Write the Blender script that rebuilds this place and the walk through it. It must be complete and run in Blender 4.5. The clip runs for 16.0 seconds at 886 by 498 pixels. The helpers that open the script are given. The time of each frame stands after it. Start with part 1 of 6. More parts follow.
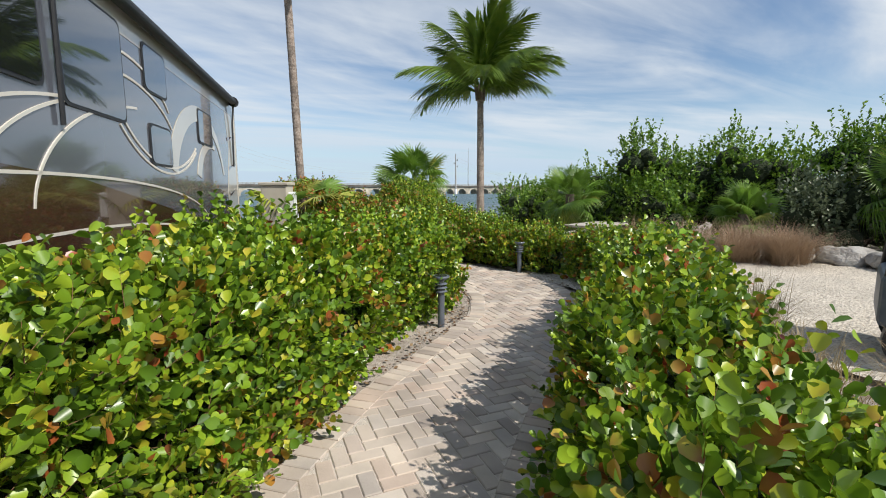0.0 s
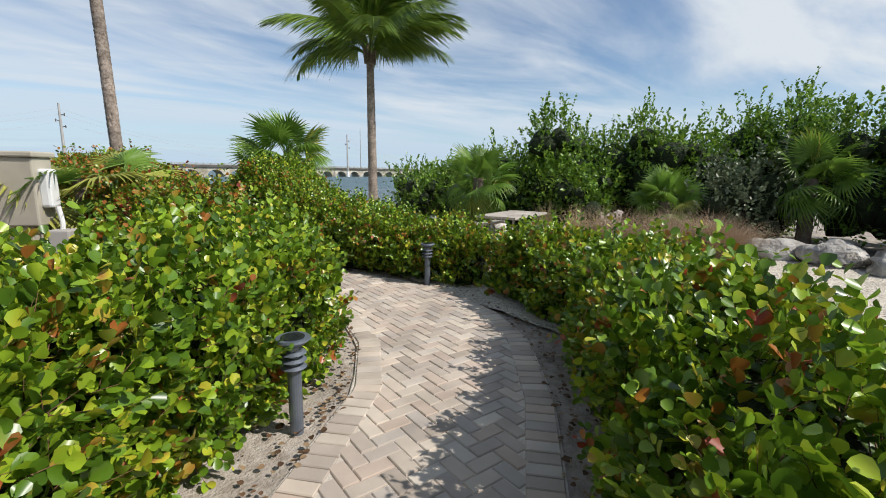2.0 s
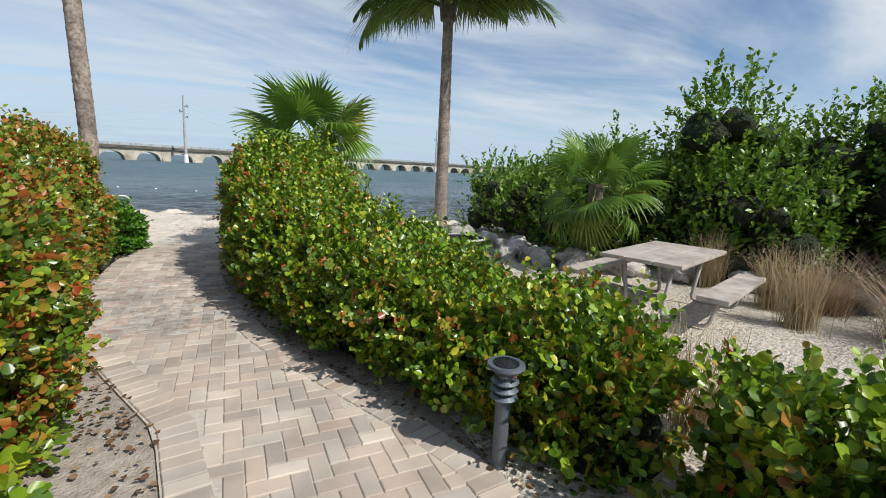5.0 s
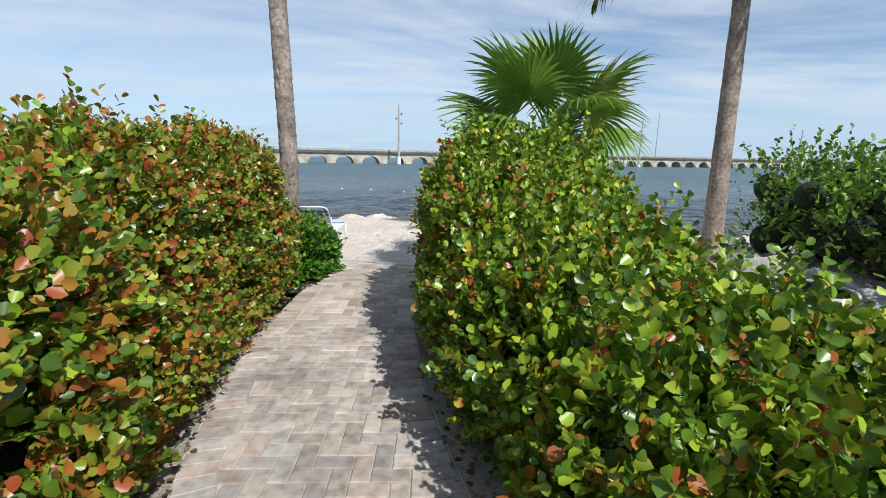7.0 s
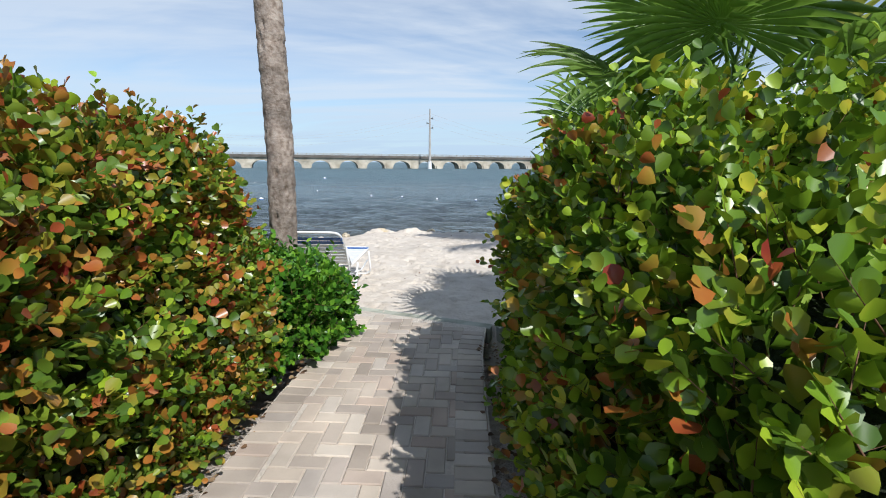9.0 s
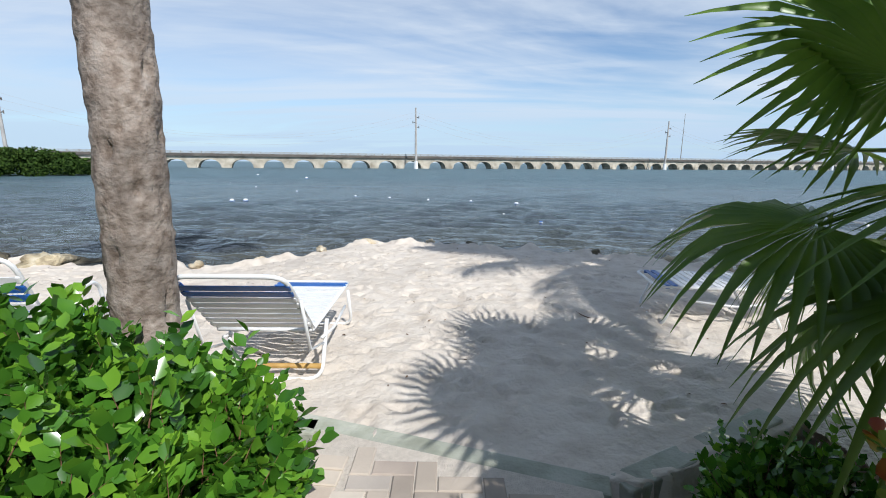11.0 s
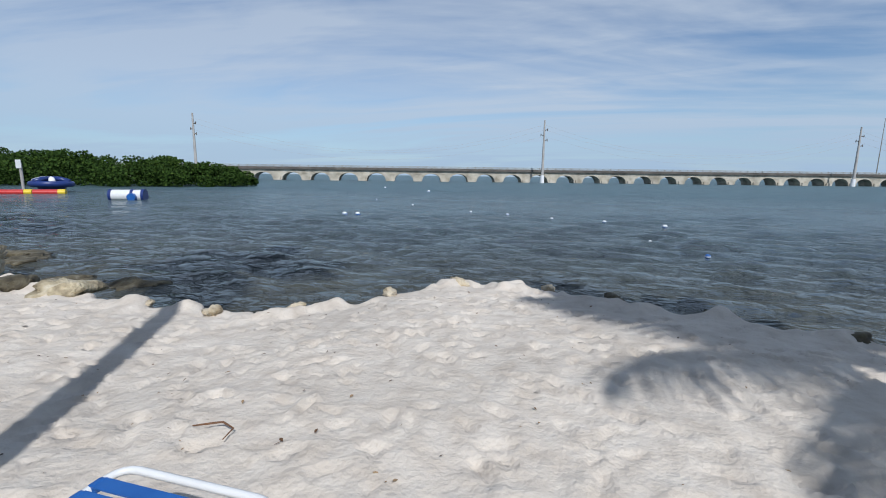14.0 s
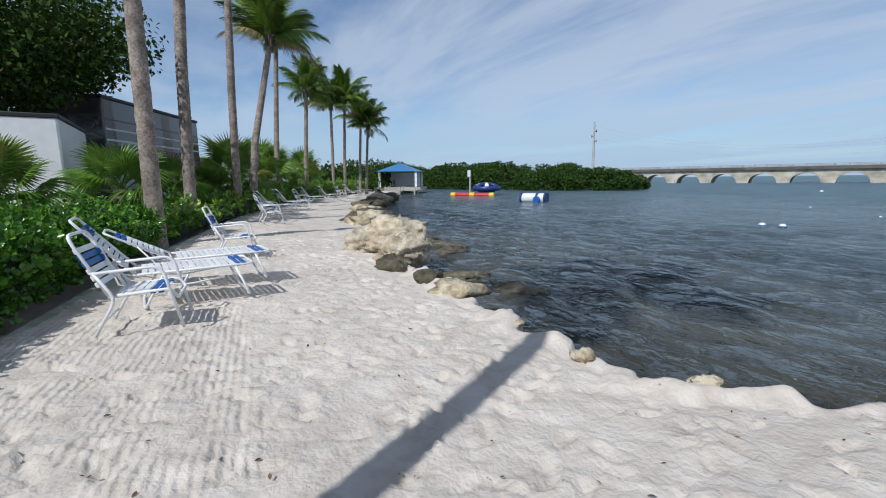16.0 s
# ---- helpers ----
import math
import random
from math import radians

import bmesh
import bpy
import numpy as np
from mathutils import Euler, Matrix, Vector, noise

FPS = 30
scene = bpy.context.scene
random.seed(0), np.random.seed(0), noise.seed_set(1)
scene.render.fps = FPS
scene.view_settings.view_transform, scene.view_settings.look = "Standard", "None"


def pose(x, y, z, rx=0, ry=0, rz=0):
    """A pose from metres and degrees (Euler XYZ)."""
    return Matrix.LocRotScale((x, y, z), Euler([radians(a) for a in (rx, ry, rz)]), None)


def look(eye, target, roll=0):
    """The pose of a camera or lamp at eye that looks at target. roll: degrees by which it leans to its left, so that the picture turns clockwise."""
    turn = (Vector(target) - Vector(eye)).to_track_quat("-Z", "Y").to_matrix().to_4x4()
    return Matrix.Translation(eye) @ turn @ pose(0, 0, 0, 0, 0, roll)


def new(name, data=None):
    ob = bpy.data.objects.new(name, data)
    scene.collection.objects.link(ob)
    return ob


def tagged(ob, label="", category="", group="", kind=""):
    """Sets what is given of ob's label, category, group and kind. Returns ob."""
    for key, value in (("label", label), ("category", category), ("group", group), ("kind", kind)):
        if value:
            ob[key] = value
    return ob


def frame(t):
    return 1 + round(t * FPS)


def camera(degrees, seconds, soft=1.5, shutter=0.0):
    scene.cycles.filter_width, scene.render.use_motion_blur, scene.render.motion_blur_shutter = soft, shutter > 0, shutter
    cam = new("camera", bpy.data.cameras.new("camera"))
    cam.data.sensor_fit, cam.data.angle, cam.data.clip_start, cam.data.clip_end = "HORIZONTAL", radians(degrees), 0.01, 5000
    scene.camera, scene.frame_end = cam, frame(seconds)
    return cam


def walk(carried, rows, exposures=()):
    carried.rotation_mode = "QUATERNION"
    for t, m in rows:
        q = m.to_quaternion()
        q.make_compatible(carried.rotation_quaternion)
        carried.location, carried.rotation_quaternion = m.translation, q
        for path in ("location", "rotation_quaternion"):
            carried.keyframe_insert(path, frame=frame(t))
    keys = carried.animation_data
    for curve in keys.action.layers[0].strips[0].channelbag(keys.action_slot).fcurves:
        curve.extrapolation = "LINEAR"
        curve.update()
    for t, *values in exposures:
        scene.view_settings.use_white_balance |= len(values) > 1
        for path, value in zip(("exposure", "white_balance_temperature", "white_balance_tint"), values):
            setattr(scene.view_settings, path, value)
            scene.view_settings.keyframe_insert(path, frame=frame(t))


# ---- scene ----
cam = camera(89.9, 16.0, soft=1.0)
PATH = [
    (0, (1.849, -0.17, 1.648), (2.626, 1.654, 1.383), -0.1),
    (0.5, (2.079, 0.492, 1.618), (3.018, 2.233, 1.322), 0.3),
    (1, (2.268, 1.053, 1.605), (3.331, 2.717, 1.286), 0.5),
    (1.5, (2.634, 1.55, 1.598), (3.775, 3.159, 1.266), 0.5),
    (2, (3.076, 2.071, 1.612), (4.255, 3.652, 1.276), 0.7),
    (2.5, (3.503, 2.581, 1.656), (4.689, 4.155, 1.318), 0.9),
    (3, (4.024, 3.322, 1.61), (5.208, 4.9, 1.278), 1.3),
    (3.2, (4.185, 3.648, 1.55), (5.374, 5.224, 1.23), 1.8),
    (5.3, (5.418, 5.74, 1.639), (6.161, 7.558, 1.26), 2.7),
    (5.5, (5.451, 6.036, 1.615), (6.103, 7.885, 1.222), 2.5),
    (6, (5.483, 6.819, 1.618), (5.895, 8.732, 1.206), 1.9),
    (6.5, (5.44, 7.516, 1.624), (5.642, 9.463, 1.211), 1.3),
    (7, (5.341, 8.1, 1.642), (5.394, 10.059, 1.242), 1.0),
    (7.5, (5.285, 8.681, 1.673), (5.252, 10.643, 1.285), 0.5),
    (8, (5.147, 9.205, 1.673), (5.075, 11.167, 1.291), 0.7),
    (10.3, (4.66, 12.118, 1.489), (4.576, 14.079, 1.106), 0.4),
    (10.5, (4.573, 12.336, 1.481), (4.532, 14.299, 1.104), 0.6),
    (11, (4.549, 12.859, 1.46), (4.531, 14.823, 1.079), 0.5),
    (11.5, (4.554, 13.35, 1.461), (4.55, 15.314, 1.082), 0.9),
    (12, (4.528, 13.974, 1.417), (4.515, 15.937, 1.037), 0.8),
    (12.5, (4.592, 14.485, 1.424), (4.53, 16.448, 1.045), 0.8),
    (13, (4.562, 14.947, 1.428), (4.419, 16.907, 1.059), 1.0),
    (13.5, (4.534, 15.392, 1.408), (4.222, 17.337, 1.059), 0.7),
    (14, (4.492, 15.743, 1.395), (3.934, 17.636, 1.069), 0.7),
    (14.5, (4.525, 16.046, 1.443), (3.625, 17.804, 1.127), 0.4),
    (15, (4.38, 16.337, 1.474), (3.133, 17.872, 1.171), 0.5),
    (15.5, (3.954, 16.69, 1.426), (2.404, 17.918, 1.127), 0.8),
    (16, (3.304, 17.027, 1.347), (1.532, 17.902, 1.036), -0.6),
]
walk(cam, [(t, look(eye, target, roll)) for t, eye, target, roll in PATH],
     exposures=[(0, 0.21, 6650, 10), (3, 0.15, 6600, 10), (5.5, 0.1, 6450, 10), (7, 0.19, 6250, 10), (10.5, 0.24, 6200, 10), (12.5, 0.02, 6030, 10),
                (14.5, -0.22, 5920, 10), (16, -0.16, 5880, 10)])

# ---- world, sun, exposure ----
SUN_DIR = Vector((0.49, -0.77, 0.94)).normalized()     # towards the sun
SUN_EL = math.asin(SUN_DIR.z)
SUN_AZ = math.atan2(SUN_DIR.x, SUN_DIR.y)


def build_world():
    w = bpy.data.worlds.new("sky")
    scene.world = w
    w.use_nodes = True
    nt = w.node_tree
    N, L = nt.nodes, nt.links
    N.clear()
    out = N.new("ShaderNodeOutputWorld")
    bg = N.new("ShaderNodeBackground")
    bg.inputs[1].default_value = 0.105
    sky = N.new("ShaderNodeTexSky")
    sky.sky_type = "NISHITA"
    sky.sun_disc = False
    sky.sun_elevation = SUN_EL
    sky.sun_rotation = SUN_AZ
    sky.air_density, sky.dust_density, sky.ozone_density = 1.0, 0.0, 3.0
    tc = N.new("ShaderNodeTexCoord")
    sep = N.new("ShaderNodeSeparateXYZ")
    L.new(tc.outputs["Generated"], sep.inputs[0])
    zmax = N.new("ShaderNodeMath"); zmax.operation = "MAXIMUM"; zmax.inputs[1].default_value = 0.0
    L.new(sep.outputs[2], zmax.inputs[0])
    zadd = N.new("ShaderNodeMath"); zadd.operation = "ADD"; zadd.inputs[1].default_value = 0.09
    L.new(zmax.outputs[0], zadd.inputs[0])
    dx = N.new("ShaderNodeMath"); dx.operation = "DIVIDE"
    dy = N.new("ShaderNodeMath"); dy.operation = "DIVIDE"
    L.new(sep.outputs[0], dx.inputs[0]); L.new(zadd.outputs[0], dx.inputs[1])
    L.new(sep.outputs[1], dy.inputs[0]); L.new(zadd.outputs[0], dy.inputs[1])
    comb = N.new("ShaderNodeCombineXYZ")
    L.new(dx.outputs[0], comb.inputs[0]); L.new(dy.outputs[0], comb.inputs[1])

    def cloud(scale, loc, rot, stretch, lo, hi, detail, distort):
        mp = N.new("ShaderNodeMapping")
        mp.inputs["Location"].default_value = loc
        mp.inputs["Rotation"].default_value = (0, 0, rot)
        mp.inputs["Scale"].default_value = (stretch, 1, 1)
        L.new(comb.outputs[0], mp.inputs[0])
        nz = N.new("ShaderNodeTexNoise")
        nz.inputs["Scale"].default_value = scale
        nz.inputs["Detail"].default_value = detail
        nz.inputs["Roughness"].default_value = 0.55
        nz.inputs["Distortion"].default_value = distort
        L.new(mp.outputs[0], nz.inputs[0])
        mr = N.new("ShaderNodeMapRange")
        mr.interpolation_type = "SMOOTHSTEP"
        mr.inputs[1].default_value, mr.inputs[2].default_value = lo, hi
        L.new(nz.outputs[0], mr.inputs[0])
        return mr.outputs[0]
    a = cloud(0.5, (1.3, 0.4, 0), 0.12, 0.42, 0.36, 0.6, 8, 0.9)
    b = cloud(1.7, (4.3, 2.4, 0), 0.3, 0.35, 0.38, 0.72, 9, 0.8)
    mix = N.new("ShaderNodeMath"); mix.operation = "MULTIPLY_ADD"
    mix.inputs[1].default_value = 0.4
    L.new(b, mix.inputs[0]); L.new(a, mix.inputs[2])
    clampn = N.new("ShaderNodeClamp")
    clampn.inputs[2].default_value = 1.0
    L.new(mix.outputs[0], clampn.inputs[0])
    side = N.new("ShaderNodeMath"); side.operation = "MULTIPLY_ADD"
    side.inputs[1].default_value, side.inputs[2].default_value = 0.22, 0.84
    L.new(sep.outputs[0], side.inputs[0])
    sc = N.new("ShaderNodeMath"); sc.operation = "MULTIPLY"
    L.new(side.outputs[0], sc.inputs[1])
    L.new(clampn.outputs[0], sc.inputs[0])
    cm = N.new("ShaderNodeMix"); cm.data_type = "RGBA"
    cm.inputs[7].default_value = (6.0, 6.55, 7.15, 1)
    L.new(sc.outputs[0], cm.inputs[0])
    L.new(sky.outputs[0], cm.inputs[6])
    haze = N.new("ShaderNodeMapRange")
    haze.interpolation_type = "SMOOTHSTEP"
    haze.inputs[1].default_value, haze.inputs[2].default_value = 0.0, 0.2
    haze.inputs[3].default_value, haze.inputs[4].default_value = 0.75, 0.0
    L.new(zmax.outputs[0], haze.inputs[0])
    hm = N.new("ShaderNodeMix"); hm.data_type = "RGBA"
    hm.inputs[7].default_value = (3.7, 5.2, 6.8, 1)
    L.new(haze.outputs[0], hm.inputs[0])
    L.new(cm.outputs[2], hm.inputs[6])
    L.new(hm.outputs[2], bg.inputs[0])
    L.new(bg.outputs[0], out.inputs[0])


build_world()
sun_data = bpy.data.lights.new("sun", "SUN")
sun_data.energy, sun_data.angle, sun_data.color = 4.1, radians(0.6), (1.0, 0.965, 0.91)
sun = new("sun", sun_data)
sun.matrix_world = look((0, 0, 30), Vector((0, 0, 30)) - SUN_DIR)


# ---- materials ----
def ramp_colors(node, stops):
    el = node.color_ramp.elements
    while len(el) < len(stops):
        el.new(0.5)
    for e, (p, c) in zip(el, stops):
        e.position, e.color = p, (*c, 1)


def mat(name, colors, rough=0.6, metal=0.0, scale=8.0, bump=0.0, bump_scale=None, island=False, rand=0.0,
        stain=0.0, stain_scale=1.2, detail=6.0, spec=0.5, coat=0.0, trans=0.0, bump_dist=0.02):
    """Procedural surface: colours along a noise (or by island), large stains, fine relief."""
    m = bpy.data.materials.new(name)
    m.use_nodes = True
    nt = m.node_tree
    N, L = nt.nodes, nt.links
    p = N["Principled BSDF"]
    p.inputs["Roughness"].default_value = rough
    p.inputs["Metallic"].default_value = metal
    p.inputs["Specular IOR Level"].default_value = spec
    p.inputs["Coat Weight"].default_value = coat
    geo = N.new("ShaderNodeNewGeometry")
    nz = N.new("ShaderNodeTexNoise")
    nz.inputs["Scale"].default_value = scale
    nz.inputs["Detail"].default_value = detail
    L.new(geo.outputs["Position"], nz.inputs["Vector"])
    cr = N.new("ShaderNodeValToRGB")
    n = len(colors)
    if len(colors[0]) == 3:
        stops = [(0.3 + 0.4 * i / max(1, n - 1), c) for i, c in enumerate(colors)] if not island else \
                [(i / max(1, n - 1), c) for i, c in enumerate(colors)]
    else:
        stops = colors
    ramp_colors(cr, stops)
    if island:
        L.new(geo.outputs["Random Per Island"], cr.inputs[0])
    else:
        L.new(nz.outputs[0], cr.inputs[0])
    col = cr.outputs[0]
    if rand:
        oi = N.new("ShaderNodeObjectInfo")
        hsv = N.new("ShaderNodeHueSaturation")
        mr = N.new("ShaderNodeMapRange")
        mr.inputs[3].default_value, mr.inputs[4].default_value = 1 - rand, 1 + rand
        L.new(oi.outputs["Random"], mr.inputs[0])
        L.new(mr.outputs[0], hsv.inputs["Value"])
        L.new(col, hsv.inputs["Color"])
        col = hsv.outputs[0]
    if stain:
        n2 = N.new("ShaderNodeTexNoise")
        n2.inputs["Scale"].default_value = stain_scale
        n2.inputs["Detail"].default_value = 5
        L.new(geo.outputs["Position"], n2.inputs["Vector"])
        mr = N.new("ShaderNodeMapRange")
        mr.inputs[1].default_value, mr.inputs[2].default_value = 0.35, 0.65
        mr.inputs[3].default_value, mr.inputs[4].default_value = 1 - stain, 1 + stain * 0.35
        L.new(n2.outputs[0], mr.inputs[0])
        h2 = N.new("ShaderNodeHueSaturation")
        L.new(mr.outputs[0], h2.inputs["Value"])
        L.new(col, h2.inputs["Color"])
        col = h2.outputs[0]
    L.new(col, p.inputs["Base Color"])
    if bump:
        n3 = N.new("ShaderNodeTexNoise")
        n3.inputs["Scale"].default_value = bump_scale or scale * 4
        n3.inputs["Detail"].default_value = 5
        L.new(geo.outputs["Position"], n3.inputs["Vector"])
        b = N.new("ShaderNodeBump")
        b.inputs["Strength"].default_value = bump
        b.inputs["Distance"].default_value = bump_dist
        L.new(n3.outputs[0], b.inputs["Height"])
        L.new(b.outputs[0], p.inputs["Normal"])
    if trans:
        tr = N.new("ShaderNodeBsdfTranslucent")
        L.new(col, tr.inputs[0])
        ms = N.new("ShaderNodeMixShader")
        ms.inputs[0].default_value = trans
        L.new(p.outputs[0], ms.inputs[1])
        L.new(tr.outputs[0], ms.inputs[2])
        L.new(ms.outputs[0], N["Material Output"].inputs[0])
    return m


def leaf_mat(name, stops, rough=0.33, trans=0.22, spec=0.55, patch=0.0):
    """Leaves coloured one by one; patch lets neighbouring shoots share a tone."""
    m = mat(name, stops, rough=rough, island=True, trans=trans, spec=spec)
    if patch:
        N, L = m.node_tree.nodes, m.node_tree.links
        geo = [n for n in N if n.type == "NEW_GEOMETRY"][0]
        ramp = [n for n in N if n.type == "VALTORGB"][0]
        nz = N.new("ShaderNodeTexNoise")
        nz.inputs["Scale"].default_value = 4.5
        nz.inputs["Detail"].default_value = 3
        L.new(geo.outputs["Position"], nz.inputs["Vector"])
        a = N.new("ShaderNodeMath")
        a.operation = "MULTIPLY_ADD"
        a.inputs[1].default_value, a.inputs[2].default_value = patch * 2.4, -patch * 1.2
        L.new(nz.outputs[0], a.inputs[0])
        b = N.new("ShaderNodeMath")
        b.operation = "MULTIPLY_ADD"
        b.use_clamp = True
        b.inputs[1].default_value = 1.0 - 0.3 * patch
        L.new(geo.outputs["Random Per Island"], b.inputs[0])
        L.new(a.outputs[0], b.inputs[2])
        L.new(b.outputs[0], ramp.inputs[0])
    return m


M_COCO = leaf_mat("cocoplum_leaf", [(0.0, (0.056, 0.12, 0.012)), (0.3, (0.118, 0.225, 0.016)), (0.55, (0.215, 0.345, 0.022)),
                                    (0.74, (0.33, 0.46, 0.03)), (0.91, (0.52, 0.48, 0.04)), (0.97, (0.44, 0.25, 0.05)),
                                    (1.0, (0.32, 0.11, 0.04))], patch=0.35)
M_COCO_RED = leaf_mat("reddish_cocoplum_leaf", [(0.0, (0.065, 0.13, 0.015)), (0.25, (0.13, 0.21, 0.02)), (0.42, (0.23, 0.3, 0.028)),
                                    (0.55, (0.31, 0.25, 0.03)), (0.72, (0.4, 0.17, 0.03)), (0.88, (0.35, 0.08, 0.026)),
                                    (1.0, (0.24, 0.032, 0.022))], patch=0.4)
M_LEAF_ONE = mat("single_cocoplum_leaf", [(0.14, 0.3, 0.025), (0.3, 0.46, 0.03)], rough=0.32, scale=12, rand=0.4, trans=0.3)
M_BUSH = leaf_mat("bush_leaf", [(0.0, (0.03, 0.1, 0.012)), (0.5, (0.08, 0.22, 0.02)), (1.0, (0.22, 0.42, 0.035))], rough=0.25, patch=0.4)
M_GREEN = leaf_mat("shrub_leaf", [(0.0, (0.07, 0.15, 0.02)), (0.5, (0.15, 0.28, 0.03)), (0.9, (0.28, 0.42, 0.045)), (1.0, (0.4, 0.44, 0.08))], trans=0.3, patch=0.5)
M_SILVER = leaf_mat("silver_leaf", [(0.0, (0.07, 0.10, 0.05)), (1.0, (0.18, 0.22, 0.12))], rough=0.5)
M_MANGROVE = leaf_mat("mangrove_leaf", [(0.0, (0.02, 0.042, 0.008)), (0.6, (0.038, 0.078, 0.012)), (1.0, (0.07, 0.115, 0.018))], trans=0.1, rough=0.75, spec=0.15, patch=0.3)
# near-black green: the shade deep inside hedges and shrubs, painted as colour
M_DARKGREEN = mat("painted_inner_shade", [(0.012, 0.022, 0.006), (0.03, 0.05, 0.012)], rough=0.9, scale=30, bump=1.0, bump_scale=25, bump_dist=0.1)
M_FAN = mat("fan_palm_leaf", [(0.1, 0.2, 0.027), (0.2, 0.33, 0.05)], rough=0.36, scale=4, rand=0.3, trans=0.36)
M_FAN_Y = mat("yellowing_fan_leaf", [(0.28, 0.32, 0.05), (0.42, 0.42, 0.09)], rough=0.45, scale=4, rand=0.2, trans=0.25)
M_COCONUT = mat("coconut_frond", [(0.08, 0.16, 0.02), (0.19, 0.27, 0.035)], rough=0.4, scale=3, rand=0.25, trans=0.25)
M_FROND_DRY = mat("dry_frond", [(0.25, 0.18, 0.08), (0.35, 0.27, 0.13)], rough=0.8, scale=4)
M_TRUNK = mat("palm_bark", [(0.17, 0.125, 0.095), (0.31, 0.25, 0.205), (0.41, 0.35, 0.3)], rough=0.92, scale=22, stain=0.4, stain_scale=4, bump=0.8, bump_scale=48, bump_dist=0.012)
M_BARK = mat("bark", [(0.10, 0.07, 0.05), (0.2, 0.16, 0.12)], rough=0.9, scale=14, bump=0.6)
M_TWIG = mat("twig", [(0.10, 0.05, 0.025), (0.2, 0.1, 0.05)], rough=0.8, scale=20)
M_SAND = mat("coral_sand", [(0.54, 0.47, 0.395), (0.625, 0.555, 0.475), (0.67, 0.605, 0.525)], rough=0.95, scale=5, stain=0.1, stain_scale=0.7, bump=0.9, bump_scale=24, bump_dist=0.018, spec=0.15)


def rake_relief(m):
    """Fine parallel grooves left by a rake in front of the chairs, broken up by later steps."""
    N, L = m.node_tree.nodes, m.node_tree.links
    geo = N.new("ShaderNodeNewGeometry")
    sep = N.new("ShaderNodeSeparateXYZ")
    L.new(geo.outputs["Position"], sep.inputs[0])

    def op(kind, a, b=None, c=None):
        n = N.new("ShaderNodeMath")
        n.operation = kind
        for k, v in enumerate((a, b, c)):
            if v is None:
                continue
            if isinstance(v, (int, float)):
                n.inputs[k].default_value = v
            else:
                L.new(v, n.inputs[k])
        return n.outputs[0]

    def band(v, lo, hi, soft):
        d = op("SUBTRACT", (hi - lo) / 2, op("ABSOLUTE", op("SUBTRACT", v, (lo + hi) / 2)))
        n = op("DIVIDE", d, soft)
        return op("MINIMUM", op("MAXIMUM", n, 0.0), 1.0)
    nz = N.new("ShaderNodeTexNoise")
    nz.inputs["Scale"].default_value = 2.2
    nz.inputs["Detail"].default_value = 2
    L.new(geo.outputs["Position"], nz.inputs["Vector"])
    wob = op("MULTIPLY_ADD", nz.outputs[0], 0.05, op("MULTIPLY_ADD", sep.outputs[0], 0.08, sep.outputs[1]))
    wave = op("SINE", op("MULTIPLY", wob, 2 * math.pi / 0.062))
    gate = op("MINIMUM", op("MAXIMUM", op("MULTIPLY", op("SUBTRACT", nz.outputs[0], 0.40), 9.0), 0.0), 1.0)
    mask = op("MULTIPLY", op("MULTIPLY", band(sep.outputs[0], -2.3, 2.0, 0.3), band(sep.outputs[1], 15.2, 17.25, 0.25)), gate)
    bp = N.new("ShaderNodeBump")
    bp.inputs["Strength"].default_value = 1.0
    bp.inputs["Distance"].default_value = 0.003
    L.new(op("MULTIPLY", wave, mask), bp.inputs["Height"])
    first = [n for n in N if n.type == "BUMP" and n != bp][0]
    L.new(bp.outputs[0], first.inputs["Normal"])


rake_relief(M_SAND)
M_SOIL = mat("sandy_soil", [(0.32, 0.27, 0.22), (0.5, 0.44, 0.38)], rough=0.95, scale=12, stain=0.3, bump=0.9, bump_scale=60, spec=0.2)
M_GRAVEL = mat("limestone_gravel", [(0.36, 0.31, 0.245), (0.63, 0.565, 0.47), (0.76, 0.7, 0.6)], rough=0.95, scale=28, stain=0.12, bump=1.0, bump_scale=28, bump_dist=0.05, spec=0.2)
PAVE = dict(rough=0.9, scale=14, stain=0.22, stain_scale=2.2, bump=0.35, bump_scale=70, spec=0.25, bump_dist=0.006)
M_PAVER = mat("paver", [(0.32, 0.26, 0.215), (0.46, 0.395, 0.335), (0.55, 0.485, 0.42)], rand=0.2, **PAVE)
M_PAVER_R = mat("reddish_paver", [(0.35, 0.27, 0.22), (0.47, 0.37, 0.31), (0.53, 0.45, 0.385)], rand=0.18, **PAVE)
M_PAVER_G = mat("grey_paver", [(0.29, 0.255, 0.225), (0.41, 0.37, 0.33), (0.5, 0.46, 0.415)], rand=0.2, **PAVE)
M_PAVER_MIX = mat("mixed_pavers", [(0.35, 0.295, 0.245), (0.54, 0.46, 0.38), (0.4, 0.34, 0.29), (0.61, 0.525, 0.43), (0.5, 0.395, 0.32), (0.45, 0.395, 0.345), (0.64, 0.56, 0.47)], island=True, **PAVE)
M_JOINT = mat("joint_sand", [(0.52, 0.46, 0.39), (0.64, 0.57, 0.49)], rough=0.95, scale=40, bump=0.6)
M_ROCK = mat("limestone_rock", [(0.25, 0.2, 0.13), (0.5, 0.42, 0.28), (0.6, 0.54, 0.42)], rough=0.95, scale=5, stain=0.4, stain_scale=2.5, bump=1.0, bump_scale=22, bump_dist=0.04, spec=0.2)
